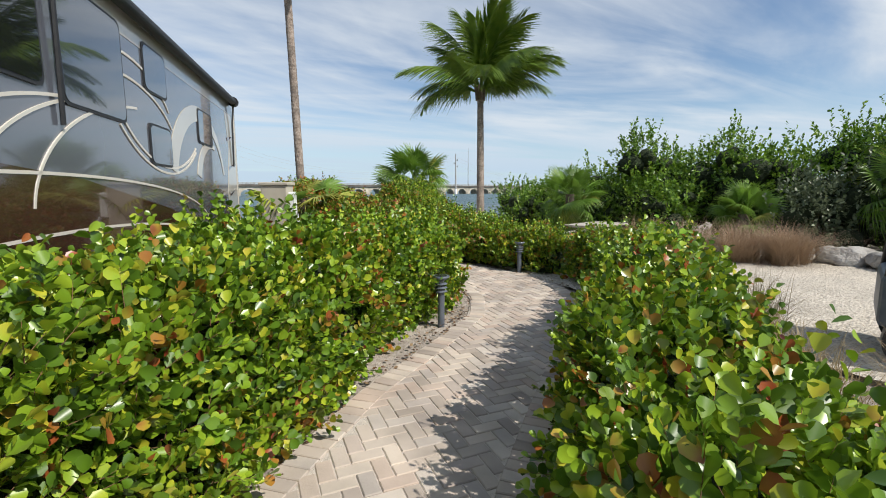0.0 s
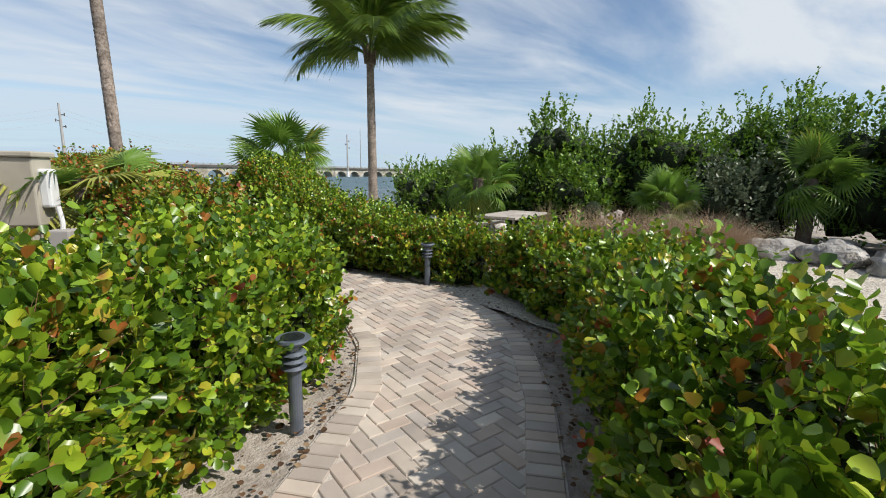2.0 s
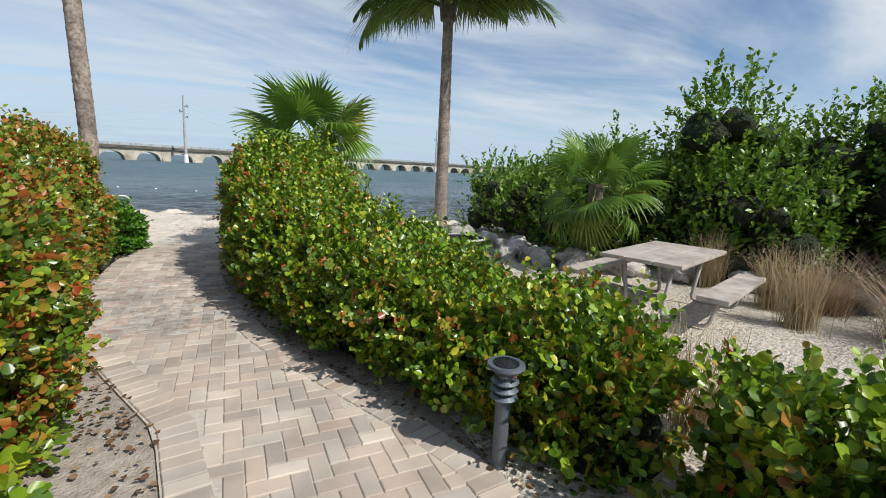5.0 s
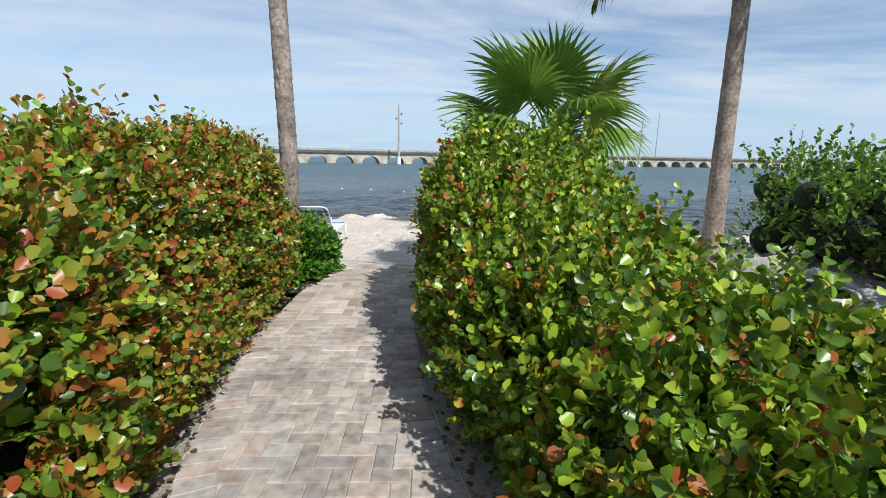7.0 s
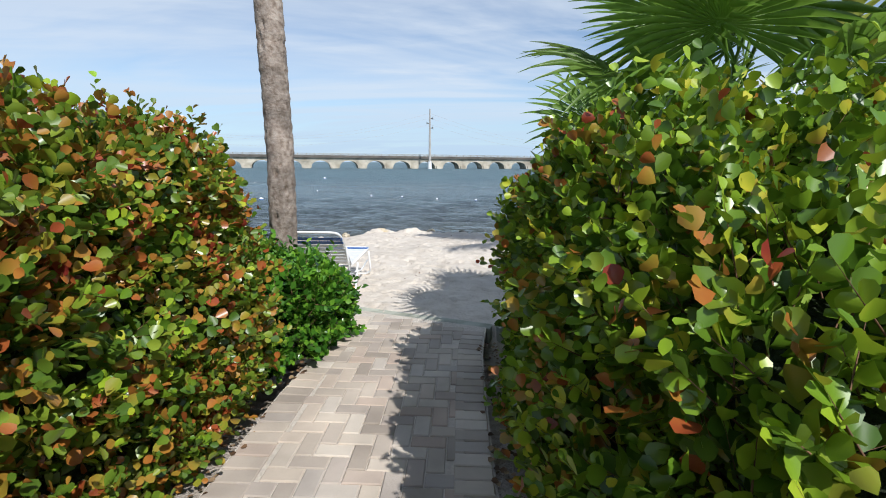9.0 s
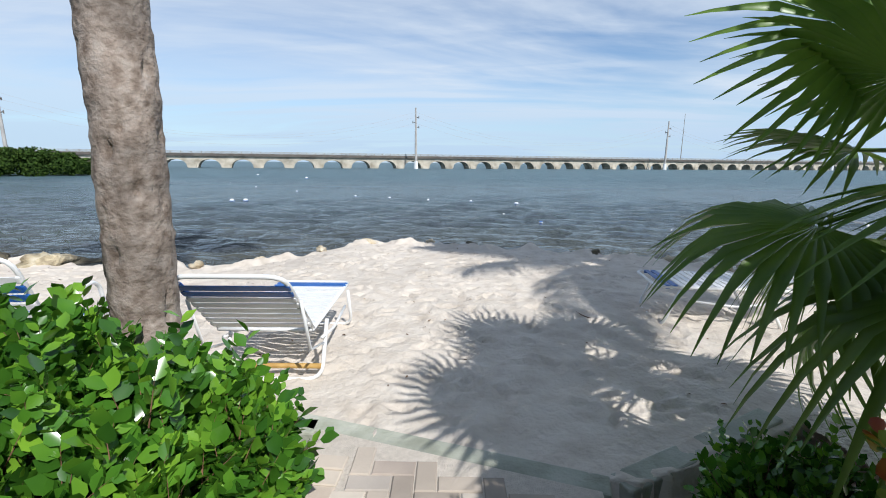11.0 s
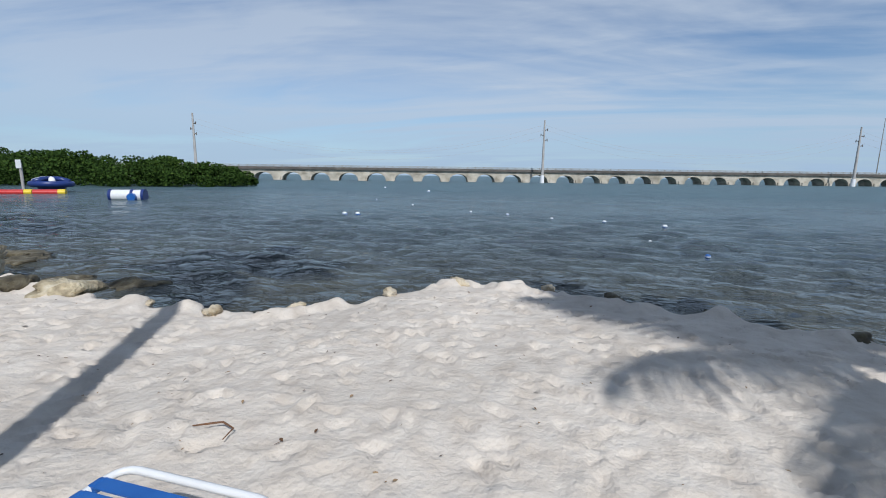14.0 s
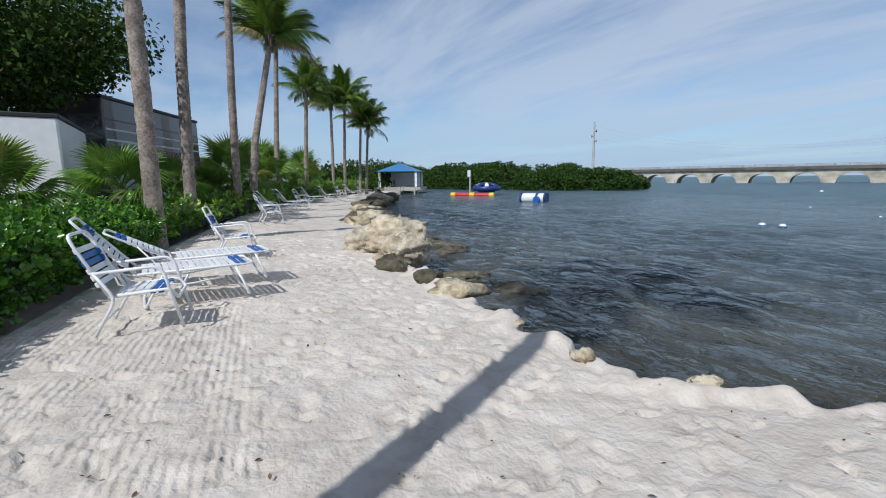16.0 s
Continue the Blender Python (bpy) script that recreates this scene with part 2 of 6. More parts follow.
M_CORAL = mat("pale_coral_rock", [(0.42, 0.33, 0.21), (0.6, 0.51, 0.37), (0.68, 0.6, 0.48)], rough=0.95, scale=7, stain=0.3, stain_scale=3, bump=1.0, bump_scale=30, bump_dist=0.03, spec=0.2)
M_ROCK_DARK = mat("weedy_rock", [(0.05, 0.04, 0.025), (0.12, 0.1, 0.06), (0.2, 0.18, 0.13)], rough=0.85, scale=7, stain=0.4, bump=1.0, bump_scale=20, bump_dist=0.04)
M_ROCK_GREY = mat("grey_limestone", [(0.3, 0.28, 0.25), (0.5, 0.47, 0.43), (0.6, 0.58, 0.54)], rough=0.95, scale=4, stain=0.4, stain_scale=2, bump=1.0, bump_scale=16, bump_dist=0.04, spec=0.2)
M_TIMBER = mat("treated_timber", [(0.3, 0.31, 0.24), (0.42, 0.43, 0.35), (0.5, 0.5, 0.42)], rough=0.85, scale=6, stain=0.25, bump=0.4, bump_scale=40)
M_WEATHERED = mat("weathered_wood", [(0.3, 0.25, 0.21), (0.42, 0.37, 0.32), (0.48, 0.43, 0.38)], rough=0.85, scale=6, stain=0.2, bump=0.5, bump_scale=35, rand=0.1)
M_WHITE = mat("white_enamel", [(0.74, 0.74, 0.73), (0.82, 0.82, 0.81)], rough=0.35, scale=5)
M_STRAP = mat("white_vinyl_strap", [(0.72, 0.72, 0.71), (0.82, 0.82, 0.81)], rough=0.42, scale=9, rand=0.05)
M_BLUE = mat("blue_vinyl_strap", [(0.015, 0.09, 0.33), (0.025, 0.13, 0.42)], rough=0.42, scale=9)
M_PINE = mat("yellow_pine", [(0.42, 0.24, 0.06), (0.6, 0.38, 0.12)], rough=0.6, scale=14, stain=0.2)
M_CONCRETE = mat("bridge_concrete", [(0.38, 0.33, 0.25), (0.5, 0.45, 0.36), (0.55, 0.5, 0.42)], rough=0.9, scale=0.5, stain=0.25, stain_scale=0.25)
M_DECK = mat("weathered_deck_concrete", [(0.09, 0.08, 0.07), (0.16, 0.14, 0.12)], rough=0.9, scale=0.6, stain=0.3, stain_scale=0.2)
M_RAILING = mat("grey_railing", [(0.24, 0.23, 0.21), (0.34, 0.33, 0.3)], rough=0.7, scale=1)
M_POLE = mat("concrete_pole", [(0.36, 0.34, 0.32), (0.46, 0.44, 0.41)], rough=0.8, scale=0.6)
M_BLACK = mat("black_rubber", [(0.012, 0.012, 0.013), (0.025, 0.025, 0.026)], rough=0.5, scale=9)
M_BOLLARD = mat("grey_metal", [(0.10, 0.12, 0.15), (0.16, 0.18, 0.21)], rough=0.45, scale=10, metal=0.3)
M_BOLLARD_DK = mat("dark_solar_cell", [(0.01, 0.012, 0.018), (0.02, 0.022, 0.03)], rough=0.2, scale=10)
M_BEIGE = mat("beige_paint", [(0.42, 0.38, 0.31), (0.5, 0.46, 0.38)], rough=0.5, scale=3, stain=0.15)


def glass_mat(name, tint, rough=0.04):
    m = bpy.data.materials.new(name)
    m.use_nodes = True
    p = m.node_tree.nodes["Principled BSDF"]
    p.inputs["Base Color"].default_value = (*tint, 1)
    p.inputs["Roughness"].default_value = rough
    p.inputs["Specular IOR Level"].default_value = 0.9
    p.inputs["Coat Weight"].default_value = 1.0
    p.inputs["Coat Roughness"].default_value = 0.02
    return m


def water_mat():
    m = bpy.data.materials.new("sea_water")
    m.use_nodes = True
    N, L = m.node_tree.nodes, m.node_tree.links
    p = N["Principled BSDF"]
    p.inputs["Roughness"].default_value = 0.13
    p.inputs["IOR"].default_value = 1.33
    geo = N.new("ShaderNodeNewGeometry")

    def noise_at(scale, sx, sy, rot, detail=3.0):
        mp = N.new("ShaderNodeMapping")
        mp.inputs["Scale"].default_value = (sx, sy, 1)
        mp.inputs["Rotation"].default_value = (0, 0, rot)
        L.new(geo.outputs["Position"], mp.inputs[0])
        nz = N.new("ShaderNodeTexNoise")
        nz.inputs["Scale"].default_value = scale
        nz.inputs["Detail"].default_value = detail
        L.new(mp.outputs[0], nz.inputs["Vector"])
        return nz.outputs[0]
    bed = noise_at(0.35, 1, 1, 0.2, 5)
    sep = N.new("ShaderNodeSeparateXYZ")
    L.new(geo.outputs["Position"], sep.inputs[0])
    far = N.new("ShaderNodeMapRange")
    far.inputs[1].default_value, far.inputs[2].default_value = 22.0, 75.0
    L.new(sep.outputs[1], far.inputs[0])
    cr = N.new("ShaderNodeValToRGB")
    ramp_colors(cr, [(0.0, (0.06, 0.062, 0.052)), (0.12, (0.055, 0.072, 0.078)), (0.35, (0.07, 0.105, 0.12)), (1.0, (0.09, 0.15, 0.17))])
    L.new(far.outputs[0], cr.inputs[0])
    hv = N.new("ShaderNodeHueSaturation")
    mr = N.new("ShaderNodeMapRange")
    mr.inputs[1].default_value, mr.inputs[2].default_value = 0.3, 0.7
    mr.inputs[3].default_value, mr.inputs[4].default_value = 0.7, 1.3
    L.new(bed, mr.inputs[0])
    L.new(mr.outputs[0], hv.inputs["Value"])
    L.new(cr.outputs[0], hv.inputs["Color"])
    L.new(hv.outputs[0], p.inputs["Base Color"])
    rr = N.new("ShaderNodeMapRange")
    rr.inputs[1].default_value, rr.inputs[2].default_value = 25.0, 70.0
    rr.inputs[3].default_value, rr.inputs[4].default_value = 0.07, 0.4
    L.new(sep.outputs[1], rr.inputs[0])
    L.new(rr.outputs[0], p.inputs["Roughness"])
    a = noise_at(1.3, 0.7, 1.3, 0.25, 5.0)
    b = noise_at(4.5, 0.8, 1.2, -0.2, 3.0)
    add = N.new("ShaderNodeMath"); add.operation = "MULTIPLY_ADD"
    add.inputs[1].default_value = 0.35
    L.new(b, add.inputs[0]); L.new(a, add.inputs[2])
    bp = N.new("ShaderNodeBump")
    bp.inputs["Strength"].default_value = 1.0
    bp.inputs["Distance"].default_value = 0.6
    L.new(add.outputs[0], bp.inputs["Height"])
    L.new(bp.outputs[0], p.inputs["Normal"])
    return m


M_WATER = water_mat()


# ---- building helpers ----
def link_mesh(name, me, material, parent=None, label=""):
    ob = new(name, me)
    if material is not None and not me.materials:
        me.materials.append(material)
    if parent is not None:
        ob.parent = parent
    if label:
        ob["label"] = label
    return ob


def part(name, bm, material, parent=None, label="", smooth=False):
    me = bpy.data.meshes.new(name)
    bm.to_mesh(me)
    bm.free()
    if smooth:
        me.polygons.foreach_set("use_smooth", [True] * len(me.polygons))
    return link_mesh(name, me, material, parent, label)


def arrays_mesh(name, verts, faces, smooth=False):
    """verts (n,3), faces (m,k) arrays with one k."""
    verts = np.asarray(verts, dtype=np.float32)
    faces = np.asarray(faces, dtype=np.int32)
    me = bpy.data.meshes.new(name)
    k = faces.shape[1]
    me.vertices.add(len(verts))
    me.vertices.foreach_set("co", verts.ravel())
    me.loops.add(faces.size)
    me.loops.foreach_set("vertex_index", faces.ravel())
    me.polygons.add(len(faces))
    me.polygons.foreach_set("loop_start", np.arange(0, faces.size, k, dtype=np.int32))
    if smooth:
        me.polygons.foreach_set("use_smooth", np.ones(len(faces), dtype=bool))
    me.update(calc_edges=True)
    return me


def stamp(name, tv, tf, P, X, Y, Z, S):
    """Copies of a small template (tv, tf) at points P with axes X, Y, Z and scales S, in one mesh."""
    n, k = len(P), len(tv)
    S = np.asarray(S)[:, None]
    V = (P[:, None, :] + (X * S)[:, None, :] * tv[None, :, 0:1] + (Y * S)[:, None, :] * tv[None, :, 1:2]
         + (Z * S)[:, None, :] * tv[None, :, 2:3]).reshape(-1, 3)
    F = (tf[None, :, :] + (np.arange(n) * k)[:, None, None]).reshape(-1, tf.shape[1])
    return arrays_mesh(name, V, F)


def unit(v):
    return v / np.maximum(np.linalg.norm(v, axis=-1, keepdims=True), 1e-9)


def axes_from(d, rng, roll=None):
    """Frames whose Y runs along d, with Z turned at random round it or near roll."""
    d = unit(d)
    r = rng.normal(size=d.shape) if roll is None else roll + 0.6 * rng.normal(size=d.shape)
    Z = unit(r - d * np.sum(r * d, axis=1, keepdims=True))
    X = np.cross(d, Z)
    return X, d, Z


def add_box(bm, c, s, m=None, bevel=0.0):
    r = bmesh.ops.create_cube(bm, size=1.0)
    vs = r["verts"]
    bmesh.ops.scale(bm, vec=s, verts=vs)
    if bevel:
        es = list({e for v in vs for e in v.link_edges})
        vs = bmesh.ops.bevel(bm, geom=es, offset=bevel, segments=2, affect="EDGES", profile=0.5)["verts"]
    bmesh.ops.translate(bm, vec=c, verts=vs)
    if m is not None:
        bmesh.ops.transform(bm, matrix=m, verts=vs)
    return vs


def add_cyl(bm, p0, p1, r0, r1=None, seg=12, caps=True):
    r1 = r0 if r1 is None else r1
    p0, p1 = Vector(p0), Vector(p1)
    d = p1 - p0
    m = Matrix.Translation((p0 + p1) / 2) @ d.to_track_quat("Z", "Y").to_matrix().to_4x4()
    return bmesh.ops.create_cone(bm, cap_ends=caps, segments=seg, radius1=r0, radius2=r1, depth=d.length, matrix=m)["verts"]


def add_tube(bm, pts, r, seg=8, closed=False):
    """A round tube along points; r is one radius or one for each point."""
    pts = [Vector(p) for p in pts]
    n = len(pts)
    rs = r if isinstance(r, (list, tuple)) else [r] * n
    rings = []
    side = None
    for i, p in enumerate(pts):
        a = pts[(i - 1) % n] if (closed or i > 0) else p
        b = pts[(i + 1) % n] if (closed or i < n - 1) else p
        t = (b - a).normalized()
        if side is None:
            side = t.orthogonal().normalized()
        side = (side - t * side.dot(t)).normalized()
        up = t.cross(side)
        rings.append([bm.verts.new(p + (side * math.cos(2 * math.pi * k / seg) + up * math.sin(2 * math.pi * k / seg)) * rs[i]) for k in range(seg)])
    for i in range(n if closed else n - 1):
        A, B = rings[i], rings[(i + 1) % n]
        for k in range(seg):
            bm.faces.new((A[k], A[(k + 1) % seg], B[(k + 1) % seg], B[k]))
    if not closed:
        bm.faces.new(rings[0][::-1])
        bm.faces.new(rings[-1])


def rounded(pts, r=0.06, n=4):
    """A polyline with its inner corners rounded."""
    pts = [Vector(p) for p in pts]
    out = [pts[0]]
    for a, b, c in zip(pts, pts[1:], pts[2:]):
        u, v = (a - b), (c - b)
        k = min(r, u.length * 0.45, v.length * 0.45)
        s, e = b + u.normalized() * k, b + v.normalized() * k
        for i in range(n + 1):
            t = i / n
            out.append(s * (1 - t) ** 2 + b * 2 * t * (1 - t) + e * t * t)
    out.append(pts[-1])
    return out


def smooth_field(rng, nx, ny, cell):
    """Smooth random field on an (ny, nx) grid with features of about cell grid steps."""
    gx, gy = int(nx / cell) + 4, int(ny / cell) + 4
    g = rng.normal(size=(gy, gx))
    x, y = np.arange(nx) / cell, np.arange(ny) / cell
    ix, iy = x.astype(int), y.astype(int)
    fx, fy = x - ix, y - iy
    fx, fy = fx * fx * (3 - 2 * fx), fy * fy * (3 - 2 * fy)
    r = g[:, ix] * (1 - fx) + g[:, ix + 1] * fx
    return r[iy] * (1 - fy)[:, None] + r[iy + 1] * fy[:, None]


def grid_mesh(name, xs, ys, Zg, smooth=True):
    nx, ny = len(xs), len(ys)
    XX, YY = np.meshgrid(xs, ys)
    V = np.stack([XX.ravel(), YY.ravel(), Zg.ravel()], 1)
    i = (np.arange(ny - 1)[:, None] * nx + np.arange(nx - 1)[None, :]).ravel()
    F = np.stack([i, i + 1, i + nx + 1, i + nx], 1)
    return arrays_mesh(name, V, F, smooth)


def along(pts, step):
    """Points every step along a polyline: (positions, tangents), with extra columns carried."""
    pts = np.array(pts, dtype=float)
    seg = np.linalg.norm(np.diff(pts[:, :2], axis=0), axis=1)
    s = np.concatenate([[0], np.cumsum(seg)])
    q = np.linspace(0, s[-1], max(2, int(round(s[-1] / step)) + 1))
    P = np.stack([np.interp(q, s, pts[:, k]) for k in range(pts.shape[1])], 1)
    T = unit(np.gradient(P[:, :2], axis=0))
    return P, T


# ---- plan ----
LEFT_EDGE = [(-0.3, -0.6), (0.35, 0.4), (1.1, 1.5), (2.0, 2.61), (2.6, 3.3), (3.64, 4.22), (4.4, 4.95), (4.82, 5.75), (5.0, 6.6), (5.02, 7.4), (4.88, 8.25),
             (4.42, 9.2), (4.03, 10.1), (3.82, 11.2), (3.75, 12.2), (3.74, 13.2), (3.8, 14.1), (3.87, 15.06)]
RIGHT_EDGE = [(1.3, -1.4), (2.2, 0.4), (3.18, 1.66), (3.9, 2.4), (4.6, 3.1), (5.5, 3.95), (6.25, 4.9), (6.58, 5.7), (6.68, 6.5), (6.6, 7.3), (6.36, 7.98),
              (6.12, 8.5), (5.87, 9.05), (5.65, 9.6), (5.42, 10.5), (5.27, 11.3), (5.2, 12.3), (5.19, 13.3), (5.2, 14.1), (5.26, 14.62)]
SHORE = [(-90, 62), (-60, 42), (-36, 30.7), (-27, 26.5), (-17.4, 23.0), (-12, 21.7), (-8, 21.1), (-5.4, 20.8), (-4.04, 19.95), (-2.15, 20.05), (-0.6, 19.85), (0.0, 19.9), (1.0, 19.95),
         (1.6, 20.4), (2.0, 20.85), (2.68, 22.2), (3.83, 22.25), (5.0, 21.85), (6.8, 21.4), (7.5, 21.0), (8.3, 21.0), (8.8, 20.3),
         (9.3, 19.6), (11, 19.2), (13, 18.9), (16, 19.5), (22, 21), (60, 30)]
BORDER = [(-60, 40), (-48, 33), (-36, 26.3), (-25, 20.9), (-15.0, 17.5), (-7.2, 16.0), (-3.13, 15.4), (-1.76, 15.2), (1.0, 15.1), (3.84, 15.1)]
WATER_Z = -0.6


def shore_y(x):
    return np.interp(x, [p[0] for p in SHORE], [p[1] for p in SHORE])


def base_height(X, Y):
    """Sand surface without small relief: level, falling to a low bank at the shore."""
    jag = 0.10 * np.sin(X * 3.1 + 0.7) * np.sin(X * 1.3) + 0.07 * np.sin(X * 7.7 + Y) + 0.04 * np.sin(X * 17.3 - 2 * Y)
    d = shore_y(X) + jag - Y
    z = np.where(d > 0, -0.22 * np.clip(1 - d / 4.5, 0, 1) ** 1.3, -0.22)
    z = z + 0.09 * np.exp(-((d - 0.22) / 0.16) ** 2) * (0.5 + 0.5 * np.sin(X * 5.3 + 1.2 * np.sin(X * 2.1)))
    bank = np.clip((0.1 - d) / 0.3, 0, 1)
    return z - bank * bank * (3 - 2 * bank) * 1.4


# ---- ground, beach, sea ----
def build_ground():
    rng = np.random.default_rng(3)
    # wide ground sheet, under the beach and the sea
    xs = np.concatenate([[-3000, -800, -300, -150], np.arange(-90, 61, 1.5), [120, 300, 800, 3000]])
    ys = np.concatenate([[-3000, -800, -300, -100], np.arange(-40, 91, 1.5), [150, 400, 1200, 4000]])
    XX, YY = np.meshgrid(xs, ys)
    Z = base_height(XX, YY) - np.where(YY < 14.0, 0.006, 0.4)
    Z = np.where(YY > shore_y(XX) - 0.3, np.minimum(Z, -2.2), Z)
    ob = link_mesh("ground", grid_mesh("ground", xs, ys, Z), M_SOIL)
    tagged(ob, "sandy brown soil ground under hedges and sea", "ground", kind="structure")
    # sea
    half, g = np.arange(0, 14, 0.14), 0.14
    while half[-1] < 3000:
        g *= 1.06
        half = np.append(half, half[-1] + g)
    xs = np.concatenate([-half[:0:-1], half]) + 2.0
    ys, g = np.concatenate([[14.0], np.arange(18.4, 30, 0.09)]), 0.09
    while ys[-1] < 4000:
        g *= 1.03
        ys = np.append(ys, ys[-1] + g)
    XX, YY = np.meshgrid(xs, ys)
    SX, SY = np.meshgrid(np.gradient(xs), np.gradient(ys))
    Z = np.full(XX.shape, WATER_Z)
    for _ in range(34):
        # short wind waves, each fading where the sheet grows too coarse to carry it
        lam, a = rng.uniform(0.35, 1.7), rng.normal(0.25, 0.55)
        kx, ky = 2 * math.pi / lam * math.sin(a), 2 * math.pi / lam * math.cos(a)
        keep = np.clip(2.0 - np.maximum(SX * abs(math.sin(a)), SY) * 5.0 / lam, 0, 1)
        Z += keep * 0.036 * lam / (2 * math.pi) * np.sin(kx * XX + ky * YY + rng.uniform(0, 6.28))
    ob = link_mesh("water", grid_mesh("water", xs, ys, Z), M_WATER)
    tagged(ob, "rippled blue-green shallow sea water", "sea", kind="structure")
    # far beach to the west, then the trodden beach close by
    xs, ys = np.arange(-70, -9.9, 0.2), np.arange(15, 52, 0.2)
    XX, YY = np.meshgrid(xs, ys)
    Z = base_height(XX, YY) + 0.02 * smooth_field(rng, len(xs), len(ys), 3)
    by = np.interp(XX, [p[0] for p in BORDER], [p[1] for p in BORDER])
    Z = np.where(YY < by, -0.3, Z)
    ob = link_mesh("beach_far", grid_mesh("beach_far", xs, ys, Z), M_SAND)
    tagged(ob, "pale coral sand beach along the shore", "beach", kind="structure")
    step = 0.034
    xs, ys = np.arange(-10.05, 14.0, step), np.arange(14.45, 23.6, step)
    XX, YY = np.meshgrid(xs, ys)
    Z = base_height(XX, YY)
    dry = np.clip((shore_y(XX) - YY) / 0.8, 0, 1)
    Z += dry * (0.014 * smooth_field(rng, len(xs), len(ys), 50) + 0.006 * smooth_field(rng, len(xs), len(ys), 7)
                + 0.005 * smooth_field(rng, len(xs), len(ys), 2.0))
    Z += (1 - dry) * (0.04 * smooth_field(rng, len(xs), len(ys), 9) + 0.025 * smooth_field(rng, len(xs), len(ys), 4))
    # footprints
    for _ in range(2600):
        px, py = rng.uniform(-9.5, 11), rng.uniform(15.0, 22.5)
        a, s = rng.uniform(0, 6.28), rng.uniform(0.55, 1.05)
        i0, j0 = int((px - xs[0]) / step), int((py - ys[0]) / step)
        r = 8
        if i0 < r or j0 < r or i0 >= len(xs) - r or j0 >= len(ys) - r:
            continue
        sl = (slice(j0 - r, j0 + r), slice(i0 - r, i0 + r))
        u = (XX[sl] - px) * math.cos(a) + (YY[sl] - py) * math.sin(a)
        v = -(XX[sl] - px) * math.sin(a) + (YY[sl] - py) * math.cos(a)
        q = (u / (0.12 * s)) ** 2 + (v / (0.047 * s)) ** 2
        Z[sl] += dry[sl] * (-0.025 * np.exp(-(q ** 1.6)) + 0.012 * np.exp(-((np.sqrt(q) - 1.4) ** 2) * 8))
    by = np.interp(XX, [p[0] for p in BORDER] + [5.45, 6.6, 9, 14], [p[1] for p in BORDER] + [14.66, 15.2, 15.6, 15.8])
    Z = np.where(YY < by - 0.02, -0.35, Z)
    ob = link_mesh("beach", grid_mesh("beach", xs, ys, Z), M_SAND)
    tagged(ob, "pale trodden coral sand beach with footprints", "beach", kind="structure")
    # gravel lot
    xs, ys = np.arange(6.6, 14.2, 0.12), np.arange(-6, 15.3, 0.12)
    XX, YY = np.meshgrid(xs, ys)
    Z = 0.03 + 0.015 * smooth_field(rng, len(xs), len(ys), 12) + 0.007 * rng.normal(size=XX.shape)
    ob = link_mesh("gravel_lot", grid_mesh("gravel_lot", xs, ys, Z), M_GRAVEL)
    tagged(ob, "pale limestone gravel parking lot", "gravel", kind="structure")


build_ground()


# ---- brick path ----
def inside(poly, x, y):
    c = False
    j = len(poly) - 1
    for i in range(len(poly)):
        xi, yi = poly[i]
        xj, yj = poly[j]
        if (yi > y) != (yj > y) and x < (xj - xi) * (y - yi) / (yj - yi) + xi:
            c = not c
        j = i
    return c


def build_path():
    bm = bmesh.new()
    le, _ = along(LEFT_EDGE, 0.3)
    re, _ = along(RIGHT_EDGE, 0.3)
    le = np.stack([np.interp(np.linspace(0, 1, 60), np.linspace(0, 1, len(le)), le[:, c]) for c in (0, 1)], 1)
    re = np.stack([np.interp(np.linspace(0, 1, 60), np.linspace(0, 1, len(re)), re[:, c]) for c in (0, 1)], 1)
    top = [[bm.verts.new((*p, 0.013)) for p in e] for e in (le, re)]
    for i in range(59):
        bm.faces.new((top[0][i], top[1][i], top[1][i + 1], top[0][i + 1]))
    r = bmesh.ops.extrude_face_region(bm, geom=bm.faces[:])
    bmesh.ops.translate(bm, vec=(0, 0, -0.08), verts=[v for v in r["geom"] if isinstance(v, bmesh.types.BMVert)])
    bmesh.ops.recalc_face_normals(bm, faces=bm.faces[:])
    walkway = tagged(part("pavement", bm, M_JOINT), "brick paver footpath with sandy joints between hedges", "footpath", kind="structure")
    return walkway


walkway = build_path()


# ---- hedges ----
LEAF_V = np.array([(0, 0, 0), (0.27, 0.26, 0.08), (0.43, 0.6, 0.15), (0.31, 0.9, 0.12), (0, 1.0, 0.0), (-0.31, 0.9, 0.12), (-0.43, 0.6, 0.15), (-0.27, 0.26, 0.08)], float)
LEAF_F = np.array([(0, 1, 2, 3, 4), (4, 5, 6, 7, 0)])
LONG_V = np.array([(0, 0, 0), (0.2, 0.3, 0.04), (0.22, 0.6, 0.05), (0, 1.0, -0.05), (-0.22, 0.6, 0.05), (-0.2, 0.3, 0.04), (0, 0.5, -0.02)], float)
LONG_F = np.array([(0, 1, 6), (1, 2, 6), (2, 3, 6), (3, 4, 6), (4, 5, 6), (5, 0, 6)])


LEAF_ONE = arrays_mesh("leaf", LEAF_V, LEAF_F)
LEAF_ONE.materials.append(M_LEAF_ONE)


